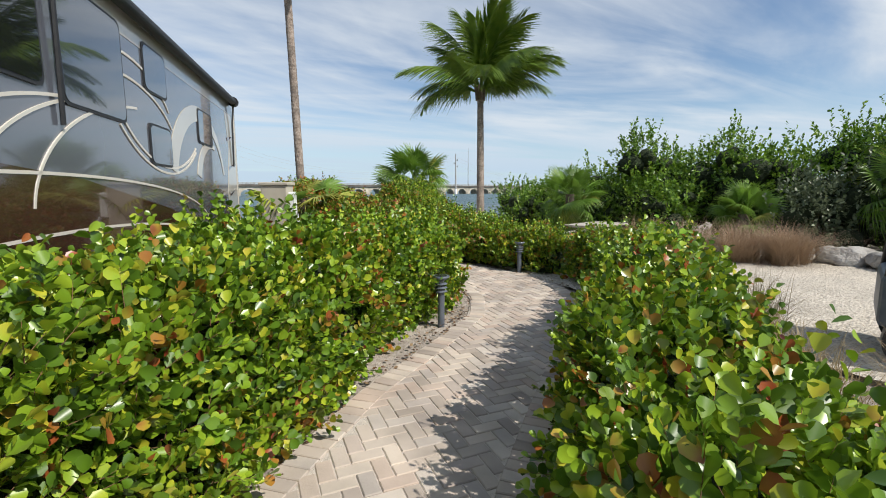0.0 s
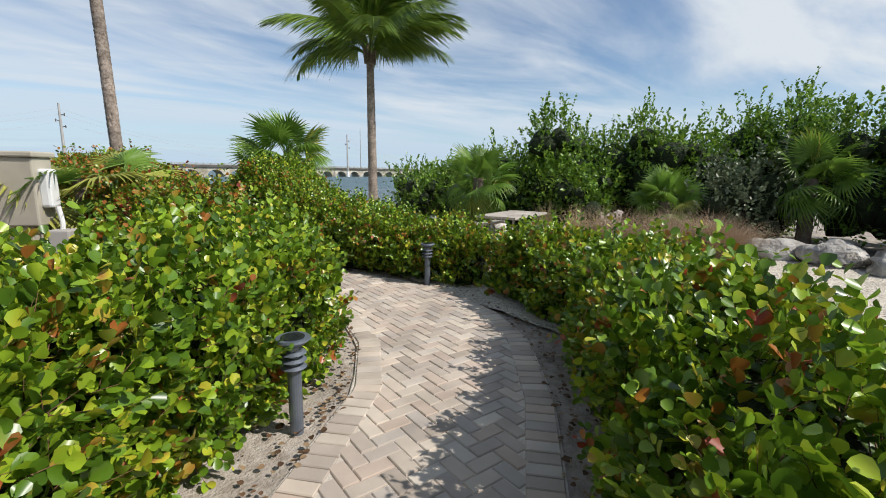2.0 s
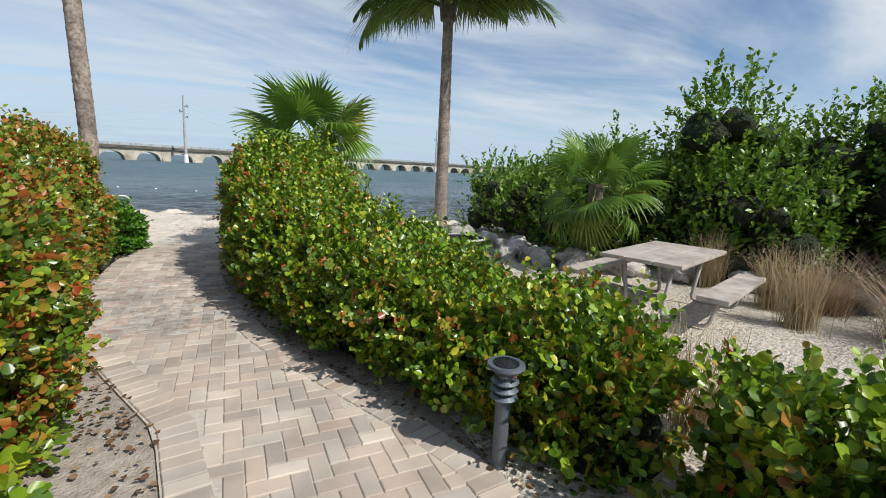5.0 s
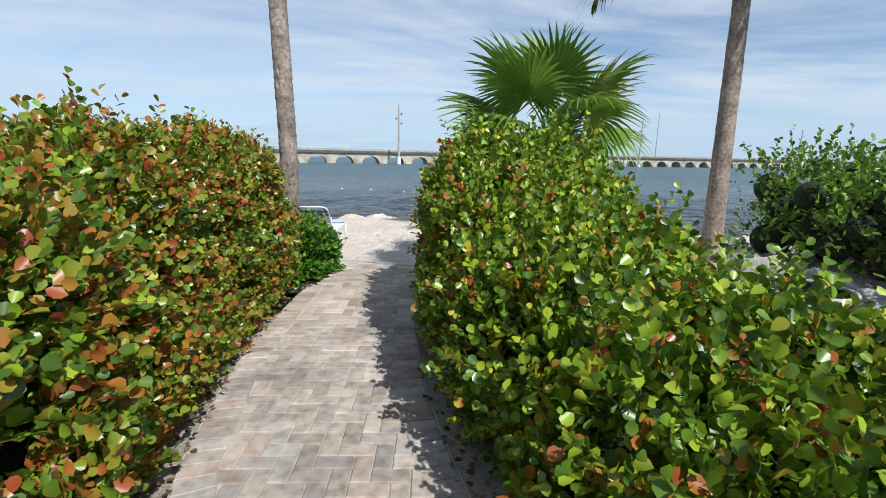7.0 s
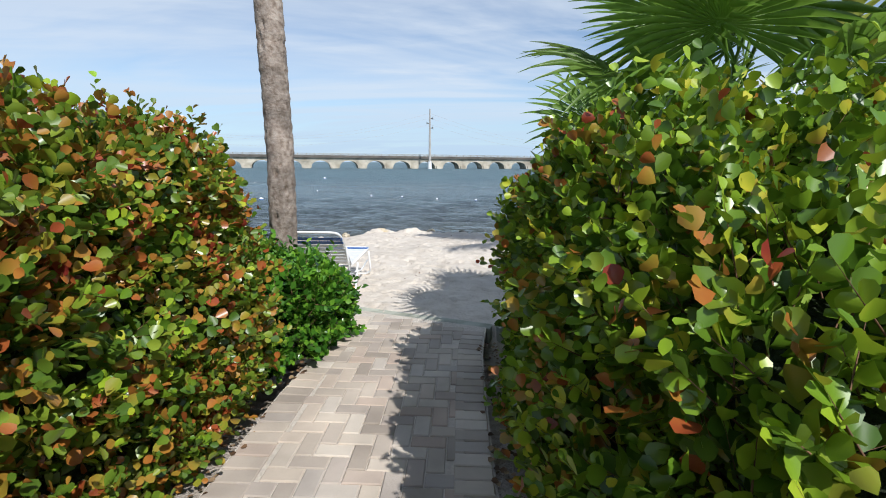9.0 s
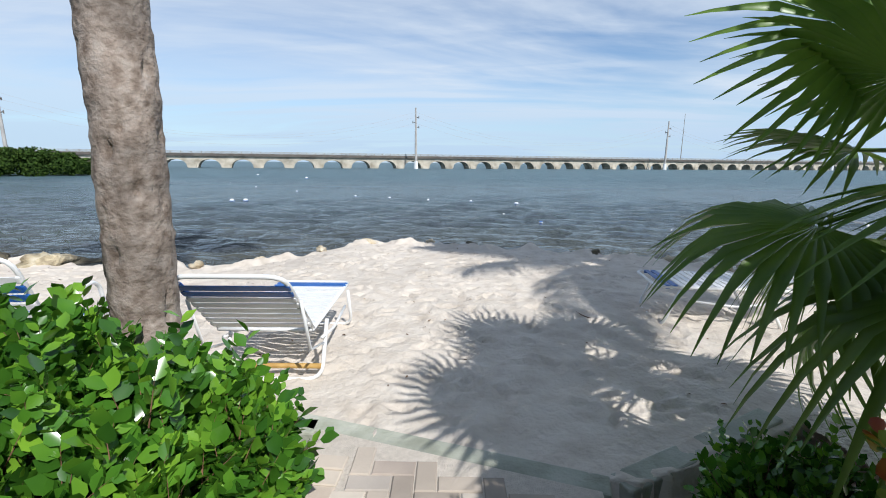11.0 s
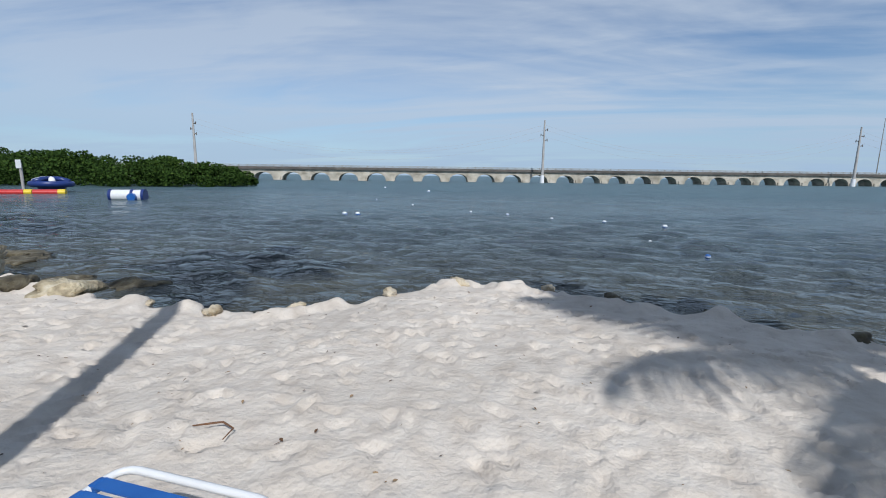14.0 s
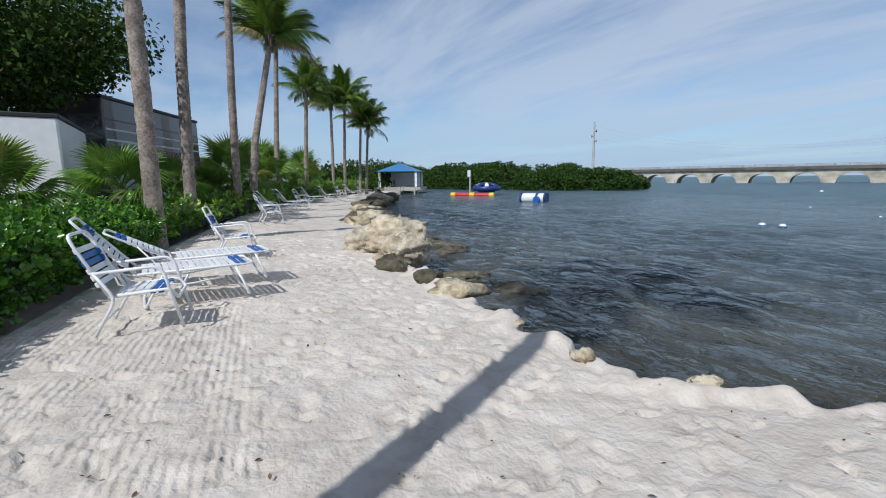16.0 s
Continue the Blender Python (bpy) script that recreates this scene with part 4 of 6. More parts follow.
WEST = [((-7.6, 15.75), 0.17, 0.13, 11.0, (0.1, 0.1)), ((-12.2, 16.15), 0.17, 0.14, 11.5, (0.1, 0.5)), ((-16.7, 17.6), 0.16, 0.12, 11.0, (0.6, 0.3)),
        ((-19.7, 18.3), 0.19, 0.13, 8.0, (-1.0, 1.4)), ((-24.5, 20.0), 0.16, 0.12, 9.0, (0.2, 0.4)), ((-29.2, 22.4), 0.16, 0.12, 7.2, (0.3, 0.3)),
        ((-35.7, 25.8), 0.14, 0.11, 7.4, (0.2, 0.0)), ((-36.2, 26.9), 0.14, 0.11, 8.0, (0.3, 0.2)), ((-38.8, 29.0), 0.14, 0.11, 7.0, (-0.3, 0.4)), ((-40.0, 30.0), 0.14, 0.11, 6.4, (0.5, 0.2))]
for i, ((x, y), r0, r1, h, (lx, ly)) in enumerate(WEST):
    coconut_palm([(x, y, -0.05), (x + lx * 0.25, y + ly * 0.25, h * 0.4), (x + lx, y + ly, h)], r0, r1, "tall coconut palm in the planted strip along the beach", 40 + i, fronds=20, size=1.0)


# ---- shrubs and far woods ----
SPRAY_V = np.array([(0, 0, 0), (0.3, 0.5, 0.08), (0, 1.0, -0.04), (-0.3, 0.5, 0.08)])
SPRAY_F = np.array([(0, 1, 2), (0, 2, 3)])
def shrub(loc, rx, ry, h, label, material, n, seed, leaf=0.105, name="shrub", clumps=14):
    """Branches that end in leafy clumps round a core coloured dark for shade, with upright sprays on top."""
    rng = np.random.default_rng(seed)
    root = new(name)
    root.location = (*loc, 0)
    tagged(root, label, "tree" if name == "tree" else "shrub", kind="thing")
    cs = np.stack([rng.uniform(-0.75, 0.75, clumps) * rx, rng.uniform(-0.75, 0.75, clumps) * ry, h * rng.uniform(0.12, 0.86, clumps)], 1)
    cs[:, 2] *= 1 - 0.35 * np.hypot(cs[:, 0] / rx, cs[:, 1] / ry)
    cr = rng.uniform(0.28, 0.5, clumps) * min(rx, ry, h * 0.6)
    bm = bmesh.new()
    for c in cs:
        mid = Vector((c[0] * 0.4, c[1] * 0.4, c[2] * 0.5)) + Vector(rng.normal(0, 0.06, 3))
        add_tube(bm, [(c[0] * 0.08, c[1] * 0.08, -0.05), mid, tuple(c)], [0.05, 0.032, 0.012], 6)
    part("branchwork", bm, M_BARK, root)
    # lumpy balls in the clumps, coloured dark to stand for inner shade
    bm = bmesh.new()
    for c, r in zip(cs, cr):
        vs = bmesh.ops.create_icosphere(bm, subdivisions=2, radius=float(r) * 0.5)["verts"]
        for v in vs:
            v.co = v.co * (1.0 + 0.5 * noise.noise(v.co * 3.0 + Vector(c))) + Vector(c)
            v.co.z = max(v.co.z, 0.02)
    part("shade_core", bm, M_DARKGREEN, root, smooth=True)["kind"] = "stuff"
    # twigs of four to six leaves round each clump
    k = 5
    nt = n // k
    idx = rng.integers(0, clumps, nt)
    dirs = unit(rng.normal(size=(nt, 3)) + np.array([0, 0, 0.35]))
    base = cs[idx] + dirs * (cr[idx] * rng.uniform(0.5, 1.0, nt) ** 0.5)[:, None]
    td = unit(dirs + np.array([0, 0, 0.7]) + 0.4 * rng.normal(size=dirs.shape))
    P = (base[:, None, :] + td[:, None, :] * (np.linspace(0, 0.2, k)[None, :, None] * rng.uniform(0.7, 1.3, (nt, 1, 1)))).reshape(-1, 3)
    P[:, 2] = np.maximum(P[:, 2], 0.06)
    D = np.repeat(td, k, axis=0)
    # leafy sprays standing up from the top
    ns, ks = n // 40, 14
    si = rng.integers(0, clumps, ns)
    sd = unit(np.stack([rng.normal(0, 0.25, ns), rng.normal(0, 0.25, ns), np.ones(ns)], 1))
    tip = cs[si] + sd * (cr[si] * 0.85)[:, None] + rng.normal(0, 0.1, (ns, 3))
    SP = (tip[:, None, :] + sd[:, None, :] * (np.linspace(0, 0.62, ks)[None, :, None] * rng.uniform(0.4, 1.2, (ns, 1, 1)))).reshape(-1, 3)
    P = np.concatenate([P, SP])
    d = unit(np.concatenate([D, np.repeat(sd, ks, axis=0)]) * 0.7 + 0.75 * unit(rng.normal(size=P.shape)))
    X, Y, Z = axes_from(d, rng, np.tile([0, 0, 1.0], (len(P), 1)))
    fol = link_mesh("foliage", stamp("foliage", SHRUB_V, SHRUB_F, P, X, Y, Z, leaf * rng.uniform(0.7, 1.25, len(P))), material, root)
    fol["kind"] = "stuff"
    return root


SHRUB_V = np.array([(0, 0, 0), (0.26, 0.32, 0.07), (0.27, 0.68, 0.08), (0, 1.0, -0.03), (-0.27, 0.68, 0.08), (-0.26, 0.32, 0.07)])
SHRUB_F = np.array([(0, 1, 2, 3), (0, 3, 4, 5)])
SHRUBS = [((12.6, 15.9), 1.5, 1.2, 2.2, M_GREEN), ((11.9, 14.2), 1.1, 1.0, 1.75, M_GREEN), ((11.9, 12.6), 1.0, 0.9, 1.5, M_GREEN), ((13.0, 10.9), 0.9, 0.9, 1.5, M_GREEN), ((13.6, 13.4), 1.5, 1.5, 2.4, M_GREEN), ((14.2, 11.0), 1.6, 1.5, 3.9, M_GREEN), ((13.4, 9.7), 1.2, 1.1, 2.2, M_GREEN), ((15.8, 8.8), 1.7, 1.6, 3.5, M_GREEN),
          ((14.9, 6.3), 1.1, 1.1, 2.2, M_SILVER), ((17.2, 6.6), 1.9, 1.8, 4.2, M_GREEN), ((17.4, 3.6), 1.9, 1.8, 4.0, M_GREEN), ((15.2, 2.4), 1.2, 1.2, 2.3, M_SILVER),
          ((17.0, 0.8), 1.9, 1.8, 3.7, M_GREEN), ((15.8, -1.6), 1.7, 1.6, 3.2, M_GREEN), ((17.0, 12.6), 2.0, 1.8, 3.2, M_GREEN)]
for i, (p, rx, ry, h, m_) in enumerate(SHRUBS):
    shrub(p, rx, ry, h, "silvery grey-green buttonwood shrub beside gravel" if m_ is M_SILVER else "dense green mangrove shrub with upright sprays", m_, int(3000 * rx * h / 2.4), 60 + i, clumps=int(12 + 7 * h))


CLUMP_V = np.array([(0, 0, 0), (0.5, 0.45, 0.1), (0, 1.0, -0.05), (-0.5, 0.5, 0.12)])
CLUMP_F = np.array([(0, 1, 2, 3)])


def far_wood(pts, label, seed, n, clump=0.26):
    """Woods along a line, crown beside crown; rows are x, y, half depth, height."""
    rng = np.random.default_rng(seed)
    P, T = along(pts, 0.4)
    nc = int(len(P) * 1.6)
    i = rng.integers(0, len(P), nc)
    u = rng.uniform(-1, 1, nc)
    N = np.stack([-T[i, 1], T[i, 0]], 1)
    top = P[i, 3] * rng.uniform(0.72, 1.04, nc) * np.sqrt(np.maximum(0.15, 1 - u * u * 0.75))
    R = rng.uniform(0.9, 1.9, nc) * np.clip(P[i, 3] / 4.5, 0.5, 1.2)
    C = np.stack([P[i, 0] + N[:, 0] * u * P[i, 2], P[i, 1] + N[:, 1] * u * P[i, 2], WATER_Z + np.maximum(top - R * 0.75, 0.4)], 1)
    j = rng.integers(0, nc, n)
    d = unit(rng.normal(size=(n, 3)) + np.array([0, 0, 0.25]))
    pos = C[j] + d * (R[j] * rng.uniform(0.75, 1.08, n))[:, None] * np.array([1, 1, 0.75])
    low = rng.random(n) < 0.3
    pos[low, 2] = WATER_Z + 0.1 + rng.uniform(0, 1, low.sum()) * (C[j[low], 2] - WATER_Z)
    pos[:, 2] = np.maximum(pos[:, 2], WATER_Z + 0.05)
    X, Y, Z = axes_from(d + 0.8 * rng.normal(size=(n, 3)), rng, d * 1.5)
    ob = link_mesh("mangrove_woods", stamp("mangrove_woods", CLUMP_V, CLUMP_F, pos, X, Y, Z, clump * rng.uniform(0.6, 1.5, n)), M_MANGROVE)
    return tagged(ob, label, "trees", kind="stuff")


far_wood([(-43.8, 72.5, 2.5, 2.3), (-47, 72, 4.5, 3.2), (-54, 70, 7, 4.2), (-64, 66, 8, 4.9), (-78, 63, 8, 5.3), (-92, 62, 8, 5.0), (-120, 64, 10, 5.2), (-170, 78, 12, 5.6)], "dark green mangrove island across the water", 90, 190000)
far_wood([(-42, 24, 2, 3.0), (-55, 32, 3, 4.5), (-75, 44, 4, 5.5), (-110, 62, 5, 6)], "dense green trees along the far shore", 91, 30000)


# ---- bridge and poles ----
BDIR = Vector((0.937, 0.35, 0)).normalized()
BN = Vector((-BDIR.y, BDIR.x, 0))
B0 = Vector((-5, 165, 0)) + BN * 8.0      # on the near face of the bridge
DECK_Z = 4.3


def bridge():
    root = new("bridge")
    root.location = B0
    tagged(root, "long old concrete arch bridge over water", "bridge", kind="thing")
    rot = Matrix((BDIR, BN, Vector((0, 0, 1)))).transposed()
    root.rotation_euler = rot.to_euler()
    pitch, width, spring, crown = 9.2, 5.0, WATER_Z + 0.35, 2.0
    # one bay: pier and arch wall
    bm = bmesh.new()
    n = 12
    a = pitch / 2
    ow = a - 1.5
    outline = [(-a, -1.6), (-ow - 0.15, -1.6), (-ow - 0.15, spring - 0.3)]
    for k in range(n + 1):
        t = math.pi - math.pi * k / n
        outline.append((ow * math.cos(t), spring + (crown - spring) * math.sin(t)))
    outline += [(ow + 0.15, spring - 0.3), (ow + 0.15, -1.6), (a, -1.6), (a, 2.9), (-a, 2.9)]
    front = [bm.verts.new((x, 0, z)) for x, z in outline]
    back = [bm.verts.new((x, width, z)) for x, z in outline]
    for f in (front, back[::-1]):
        face = bm.faces.new(f)
    m = len(outline)
    for k in range(m):
        bm.faces.new((front[k], back[k], back[(k + 1) % m], front[(k + 1) % m]))
    bmesh.ops.recalc_face_normals(bm, faces=bm.faces[:])
    bmesh.ops.triangulate(bm, faces=[f for f in bm.faces if len(f.verts) > 4])
    # a cutwater on the pier
    for sx in (-1, 1):
        add_box(bm, (sx * (a - 0.5), -0.2, WATER_Z + 0.2), (1.0, 0.5, 1.6))
    first = part("arch", bm, M_CONCRETE, root)
    for i in range(-24, 62):
        ob = first if i == -24 else new("arch", first.data)
        ob.parent = root
        ob.location = (i * pitch, 0, 0)
    x0, x1 = -24.5 * pitch, 61.5 * pitch
    bm = bmesh.new()
    add_box(bm, ((x0 + x1) / 2, width / 2, 3.3), (x1 - x0, width + 1.2, 0.8))
    part("deck", bm, M_DECK, root, "dark weathered concrete deck edge")
    bm = bmesh.new()
    for z in (4.0, 4.3):
        add_box(bm, ((x0 + x1) / 2, -0.5, z), (x1 - x0, 0.12, 0.14))
    add_box(bm, ((x0 + x1) / 2, -0.5, 3.78), (x1 - x0, 0.16, 0.12))
    part("railing", bm, M_RAILING, root)
    bm = bmesh.new()
    add_box(bm, (0, -0.5, 4.02), (0.25, 0.2, 0.75))
    post = part("railing_post", bm, M_RAILING, root)
    for i in range(-80, 206):
        ob = post if i == -80 else new("railing_post", post.data)
        ob.parent = root
        ob.location = (i * 2.76, 0, 0)


def power_pole(x, y, h, label):
    root = new("power_pole")
    root.location = (x, y, WATER_Z - 0.5)
    tagged(root, label, "power pole", group="power poles along the bridge", kind="thing")
    bm = bmesh.new()
    add_cyl(bm, (0, 0, 0), (0, 0, h + 0.5), 0.5, 0.24, 10)
    part("shaft", bm, M_POLE, root)
    bm = bmesh.new()
    add_cyl(bm, (0, 0, -0.5), (0, 0, 3.0), 0.75, 0.62, 12)
    part("base", bm, M_WHITE, root, "white-painted base sleeve")
    for k, (z, s) in enumerate(((h * 0.86, 1), (h * 0.78, -1), (h * 0.7, 1))):
        bm = bmesh.new()
        add_tube(bm, [(0, 0, z), (s * 0.7, 0, z + 0.3), (s * 1.0, 0, z + 0.35)], 0.12, 6)
        add_cyl(bm, (s * 1.0, 0, z - 0.1), (s * 1.0, 0, z + 0.7), 0.16, 0.1, 8)
        part("insulator_arm", bm, M_DECK, root)


bridge()
POLE_STEP = Vector((101.5, 37.9))
for k in range(-1, 4):
    p = Vector((-6.2, 165)) + POLE_STEP * k
    power_pole(p.x, p.y, 19.8, "tall slender concrete power pole standing in the sea")


def wires():
    root = new("power_lines")
    root.location = (-6.2, 165, WATER_Z)
    tagged(root, "thin sagging power lines between poles over the sea", "power lines", kind="thing")
    for z in (16.2, 14.2, 17.8):
        for k in range(-1, 3):
            bm = bmesh.new()
            a, b = POLE_STEP * k, POLE_STEP * (k + 1)
            pts = []
            for i in range(9):
                t = i / 8
                q = a.lerp(b, t)
                pts.append((q.x, q.y, z - WATER_Z - 9.0 * (1 - (2 * t - 1) ** 2) * (0.9 if z < 17 else 1.0)))
            add_tube(bm, pts, 0.025, 4)
            part("wire", bm, M_POLE, root)


wires()


# ---- beach furniture ----
def strap_mesh(w, length=0.05):
    bm = bmesh.new()
    add_box(bm, (0, 0, 0.012), (w, length, 0.006))
    for s in (-1, 1):
        add_box(bm, (s * (w / 2 + 0.004), 0, 0.0), (0.03, length, 0.034), bevel=0.008)
    me = bpy.data.meshes.new("strap")
    bm.to_mesh(me)
    bm.free()
    return me


STRAP_W, STRAP_B = strap_mesh(0.59), strap_mesh(0.59)
STRAP_W.materials.append(M_STRAP)
STRAP_B.materials.append(M_BLUE)
STRAP_CW, STRAP_CB = strap_mesh(0.48), strap_mesh(0.48)
STRAP_CW.materials.append(M_STRAP)
STRAP_CB.materials.append(M_BLUE)
PITCH = 0.066


def straps(parent, p0, p1, first_blue, last_blue, white, blue, skip_end=0.04):
    """Straps across a frame from p0 to p1 (in the plane x = 0)."""
    p0, p1 = Vector(p0), Vector(p1)
    d = p1 - p0
    n = int((d.length - 2 * skip_end) / PITCH)
    a = math.atan2(d.z, d.y)
    for i in range(n):
        me = blue if (i < first_blue or i >= n - last_blue) else white
        ob = new("strap", me)
        ob.parent = parent
        if me is blue:
            ob["label"] = "blue vinyl strap"
        p = p0 + d.normalized() * (skip_end + PITCH * (i + 0.5))
        ob.matrix_basis = Matrix.Translation(p) @ Matrix.Rotation(a, 4, "X")


def sun_lounger(m, label, back=50.0, rest=0.76, bar=False):
    """Foot towards local +Y."""
    root = new("sun_lounger")
    root.matrix_basis = m
    tagged(root, label, "sun lounger", group="loungers on the beach", kind="thing")
    w, z = 0.305, 0.40
    bm = bmesh.new()
    add_tube(bm, rounded([(-w, -0.36, z), (-w, 0.82, z), (w, 0.82, z), (w, -0.36, z)], 0.07), 0.0145, 8)
    add_tube(bm, [(-w, -0.36, z), (w, -0.36, z)], 0.013, 8)
    part("seat_frame", bm, M_WHITE, root, smooth=True)
    a = radians(back)
    by, bz = -0.36 - rest * math.cos(a), z + rest * math.sin(a)
    bm = bmesh.new()
    add_tube(bm, rounded([(-w, -0.34, z), (-w, by, bz), (w, by, bz), (w, -0.34, z)], 0.1), 0.0145, 8)
    part("back_frame", bm, M_WHITE, root, smooth=True)
    bm = bmesh.new()
    add_tube(bm, rounded([(-w - 0.03, 0.62, z - 0.02), (-w - 0.03, 0.76, 0.02), (w + 0.03, 0.76, 0.02), (w + 0.03, 0.62, z - 0.02)], 0.1), 0.0145, 8)
    part("leg", bm, M_WHITE, root, smooth=True)
    bm = bmesh.new()
    add_tube(bm, rounded([(-w - 0.03, -0.1, z - 0.02), (-w - 0.03, -0.3, 0.02), (w + 0.03, -0.3, 0.02), (w + 0.03, -0.1, z - 0.02)], 0.1), 0.0145, 8)
    part("leg", bm, M_WHITE, root, smooth=True)
    for s in (-1, 1):
        bm = bmesh.new()
        add_tube(bm, rounded([(s * (w + 0.03), 0.5, z - 0.12), (s * (w + 0.03), 0.1, z - 0.16), (s * (w + 0.03), -0.25, z - 0.1)], 0.08), 0.011, 7)
        add_tube(bm, [(s * (w + 0.025), -0.36 - 0.4 * math.cos(a), z + 0.4 * math.sin(a)), (s * (w + 0.025), -0.5, z - 0.08), (s * (w + 0.025), -0.2, z - 0.16)], 0.010, 7)
        part("brace", bm, M_WHITE, root, smooth=True)
    if bar:
        bm = bmesh.new()
        add_tube(bm, [(-w - 0.02, -0.27, 0.1), (0, -0.272, 0.103), (w + 0.02, -0.268, 0.1)], 0.019, 10)
        part("wooden_bar", bm, M_PINE, root, "yellow wooden bar between the legs", smooth=True)
    straps(root, (0, -0.34, z), (0, 0.82, z), 0, 2, STRAP_W, STRAP_B)
    straps(root, (0, -0.36, z), (0, by, bz), 0, 2, STRAP_W, STRAP_B, 0.06)
    return root


def beach_chair(m, label):
    """Arm chair, facing local +Y."""
    root = new("beach_chair")
    root.matrix_basis = m
    tagged(root, label, "chair", group="chairs on the beach", kind="thing")
    w, z = 0.25, 0.36
    a = radians(68)
    by, bz = -0.24 - 0.6 * math.cos(a), z + 0.6 * math.sin(a)
    bm = bmesh.new()
    add_tube(bm, rounded([(-w, -0.22, z), (-w, 0.26, z + 0.03), (-w, 0.31, z - 0.06), (w, 0.31, z - 0.06), (w, 0.26, z + 0.03), (w, -0.22, z)], 0.05), 0.0145, 8)
    part("seat_frame", bm, M_WHITE, root, smooth=True)
    bm = bmesh.new()
    add_tube(bm, rounded([(-w, -0.2, z - 0.03), (-w, by, bz), (w, by, bz), (w, -0.2, z - 0.03)], 0.1), 0.0145, 8)
    part("back_frame", bm, M_WHITE, root, smooth=True)
    for s in (-1, 1):
        bm = bmesh.new()
        x = s * (w + 0.035)
        add_tube(bm, rounded([(x, -0.32, z + 0.22), (x, 0.16, z + 0.25), (x, 0.22, z + 0.2), (x, 0.34, 0.02)], 0.09), 0.0145, 8)
        part("arm_leg", bm, M_WHITE, root, smooth=True)
        bm = bmesh.new()
        add_tube(bm, rounded([(x, -0.3, z + 0.22), (x, -0.16, z - 0.02), (x, -0.34, 0.02)], 0.08), 0.0145, 8)
        part("back_leg", bm, M_WHITE, root, smooth=True)
    bm = bmesh.new()
    add_tube(bm, [(-w - 0.035, -0.3, 0.12), (w + 0.035, -0.3, 0.12)], 0.012, 7)
    part("crossbar", bm, M_WHITE, root, smooth=True)
    straps(root, (0, -0.22, z), (0, 0.30, z + 0.02), 0, 2, STRAP_CW, STRAP_CB)
    straps(root, (0, -0.24, z), (0, by, bz), 0, 0, STRAP_CW, STRAP_CB, 0.09)
    ch = [o for o in root.children if o.name.startswith("strap")]
    for o in ch[-3:-1]:
        o.data = STRAP_CB
        o["label"] = "blue vinyl strap"
    return root


LL = "white strapped sun lounger with blue bands on sand"
sun_lounger(pose(3.36, 15.96, -0.02, 0, 0, 1), LL + " by trunk", back=46, rest=0.66, bar=True)
sun_lounger(pose(7.35, 17.08, -0.05, 0, 0, 84), LL + " in palm shade", back=40, rest=0.66)
beach_chair(pose(1.75, 15.72, -0.01, 0, 0, 8), "white arm chair with blue bands beside bushes")
sun_lounger(pose(-2.6, 16.45, -0.02, 0, 0, 8), LL + " by chair", back=52)
sun_lounger(pose(-3.5, 16.72, -0.02, 0, 0, 8), LL + ", back low", back=30)
beach_chair(pose(-1.65, 16.3, -0.01, 0, 0, -4), "white strapped arm chair with blue bands on sand")
beach_chair(pose(-5.5, 17.2, -0.01, 0, 0, -8), "white arm chair with blue bands by planted border")
beach_chair(pose(9.1, 18.4, -0.12, 0, 0, 80), "white arm chair with blue bands near the waterline")
beach_chair(pose(-12.0, 18.4, -0.01, 0, 0, 5), "white arm chair with blue bands farther along the beach")
for i, x in enumerate((-14.2, -16.0, -19.0, -21.5, -25.0, -28.5, -32.0, -36.0, -40.0)):
    y = float(np.interp(x, [p[0] for p in BORDER], [p[1] for p in BORDER])) + 1.2
    (sun_lounger if i % 3 else beach_chair)(pose(x, y, -0.02, 0, 0, 12), "white strapped beach seat in a row along the shore")


# ---- west strip ----
def border_timbers():
    segs = []
    P, T = along(BORDER[3:], 2.4)
    for a, b in zip(P, P[1:]):
        segs.append((a, b))
    segs += [((3.6, 15.2), (5.32, 14.66)), ((5.36, 14.68), (6.5, 15.3))]
    for a, b in segs:
        a, b = Vector((a[0], a[1], 0)), Vector((b[0], b[1], 0))
        bm = bmesh.new()
        L = (b - a).length
        add_box(bm, (0, 0, 0), (L - 0.01, 0.14, 0.16), bevel=0.012)
        ob = part("border_timber", bm, M_TIMBER)
        ob.matrix_basis = Matrix.Translation((a + b) / 2 + Vector((0, 0, -0.068))) @ Matrix.Rotation(math.atan2((b - a).y, (b - a).x), 4, "Z")
        tagged(ob, "grey-green treated timber edging the sand", "timber edging", group="border timbers", kind="structure")


border_timbers()
hedge([(-9.4, 15.2, 0.9, 0.7), (-6.4, 14.75, 0.9, 0.8), (-3.2, 14.35, 0.85, 0.85), (-1.6, 14.2, 0.82, 0.8), (1.9, 14.1, 0.75, 0.7)], M_BUSH, "dense dark green groundcover behind timber edging", 4600, 17, leaf=0.075, per=8, length=0.2, template=(LONG_V * np.array([1.5, 1, 1]), LONG_F), category="bush")
hedge([(-46, 30.5, 1.2, 1.2), (-36, 25.0, 1.1, 1.0), (-25, 19.8, 1.1, 0.8), (-15, 16.4, 1.0, 0.7), (-7.5, 14.95, 0.85, 0.6)], M_GREEN, "long planted strip of green groundcover by the beach", 2400, 18, leaf=0.13, per=8, length=0.3, template=(LONG_V * np.array([1.5, 1, 1]), LONG_F), category="bush")
fan_palm((-6.0, 13.9, 0), 1.15, "fan palm beside a white trailer", 28, leaves=26, size=0.68, low=-0.4)
fan_palm((-9.0, 15.0, 0), 1.2, "low fan palm in the planted strip", 29, leaves=22, size=0.8, low=-0.3)
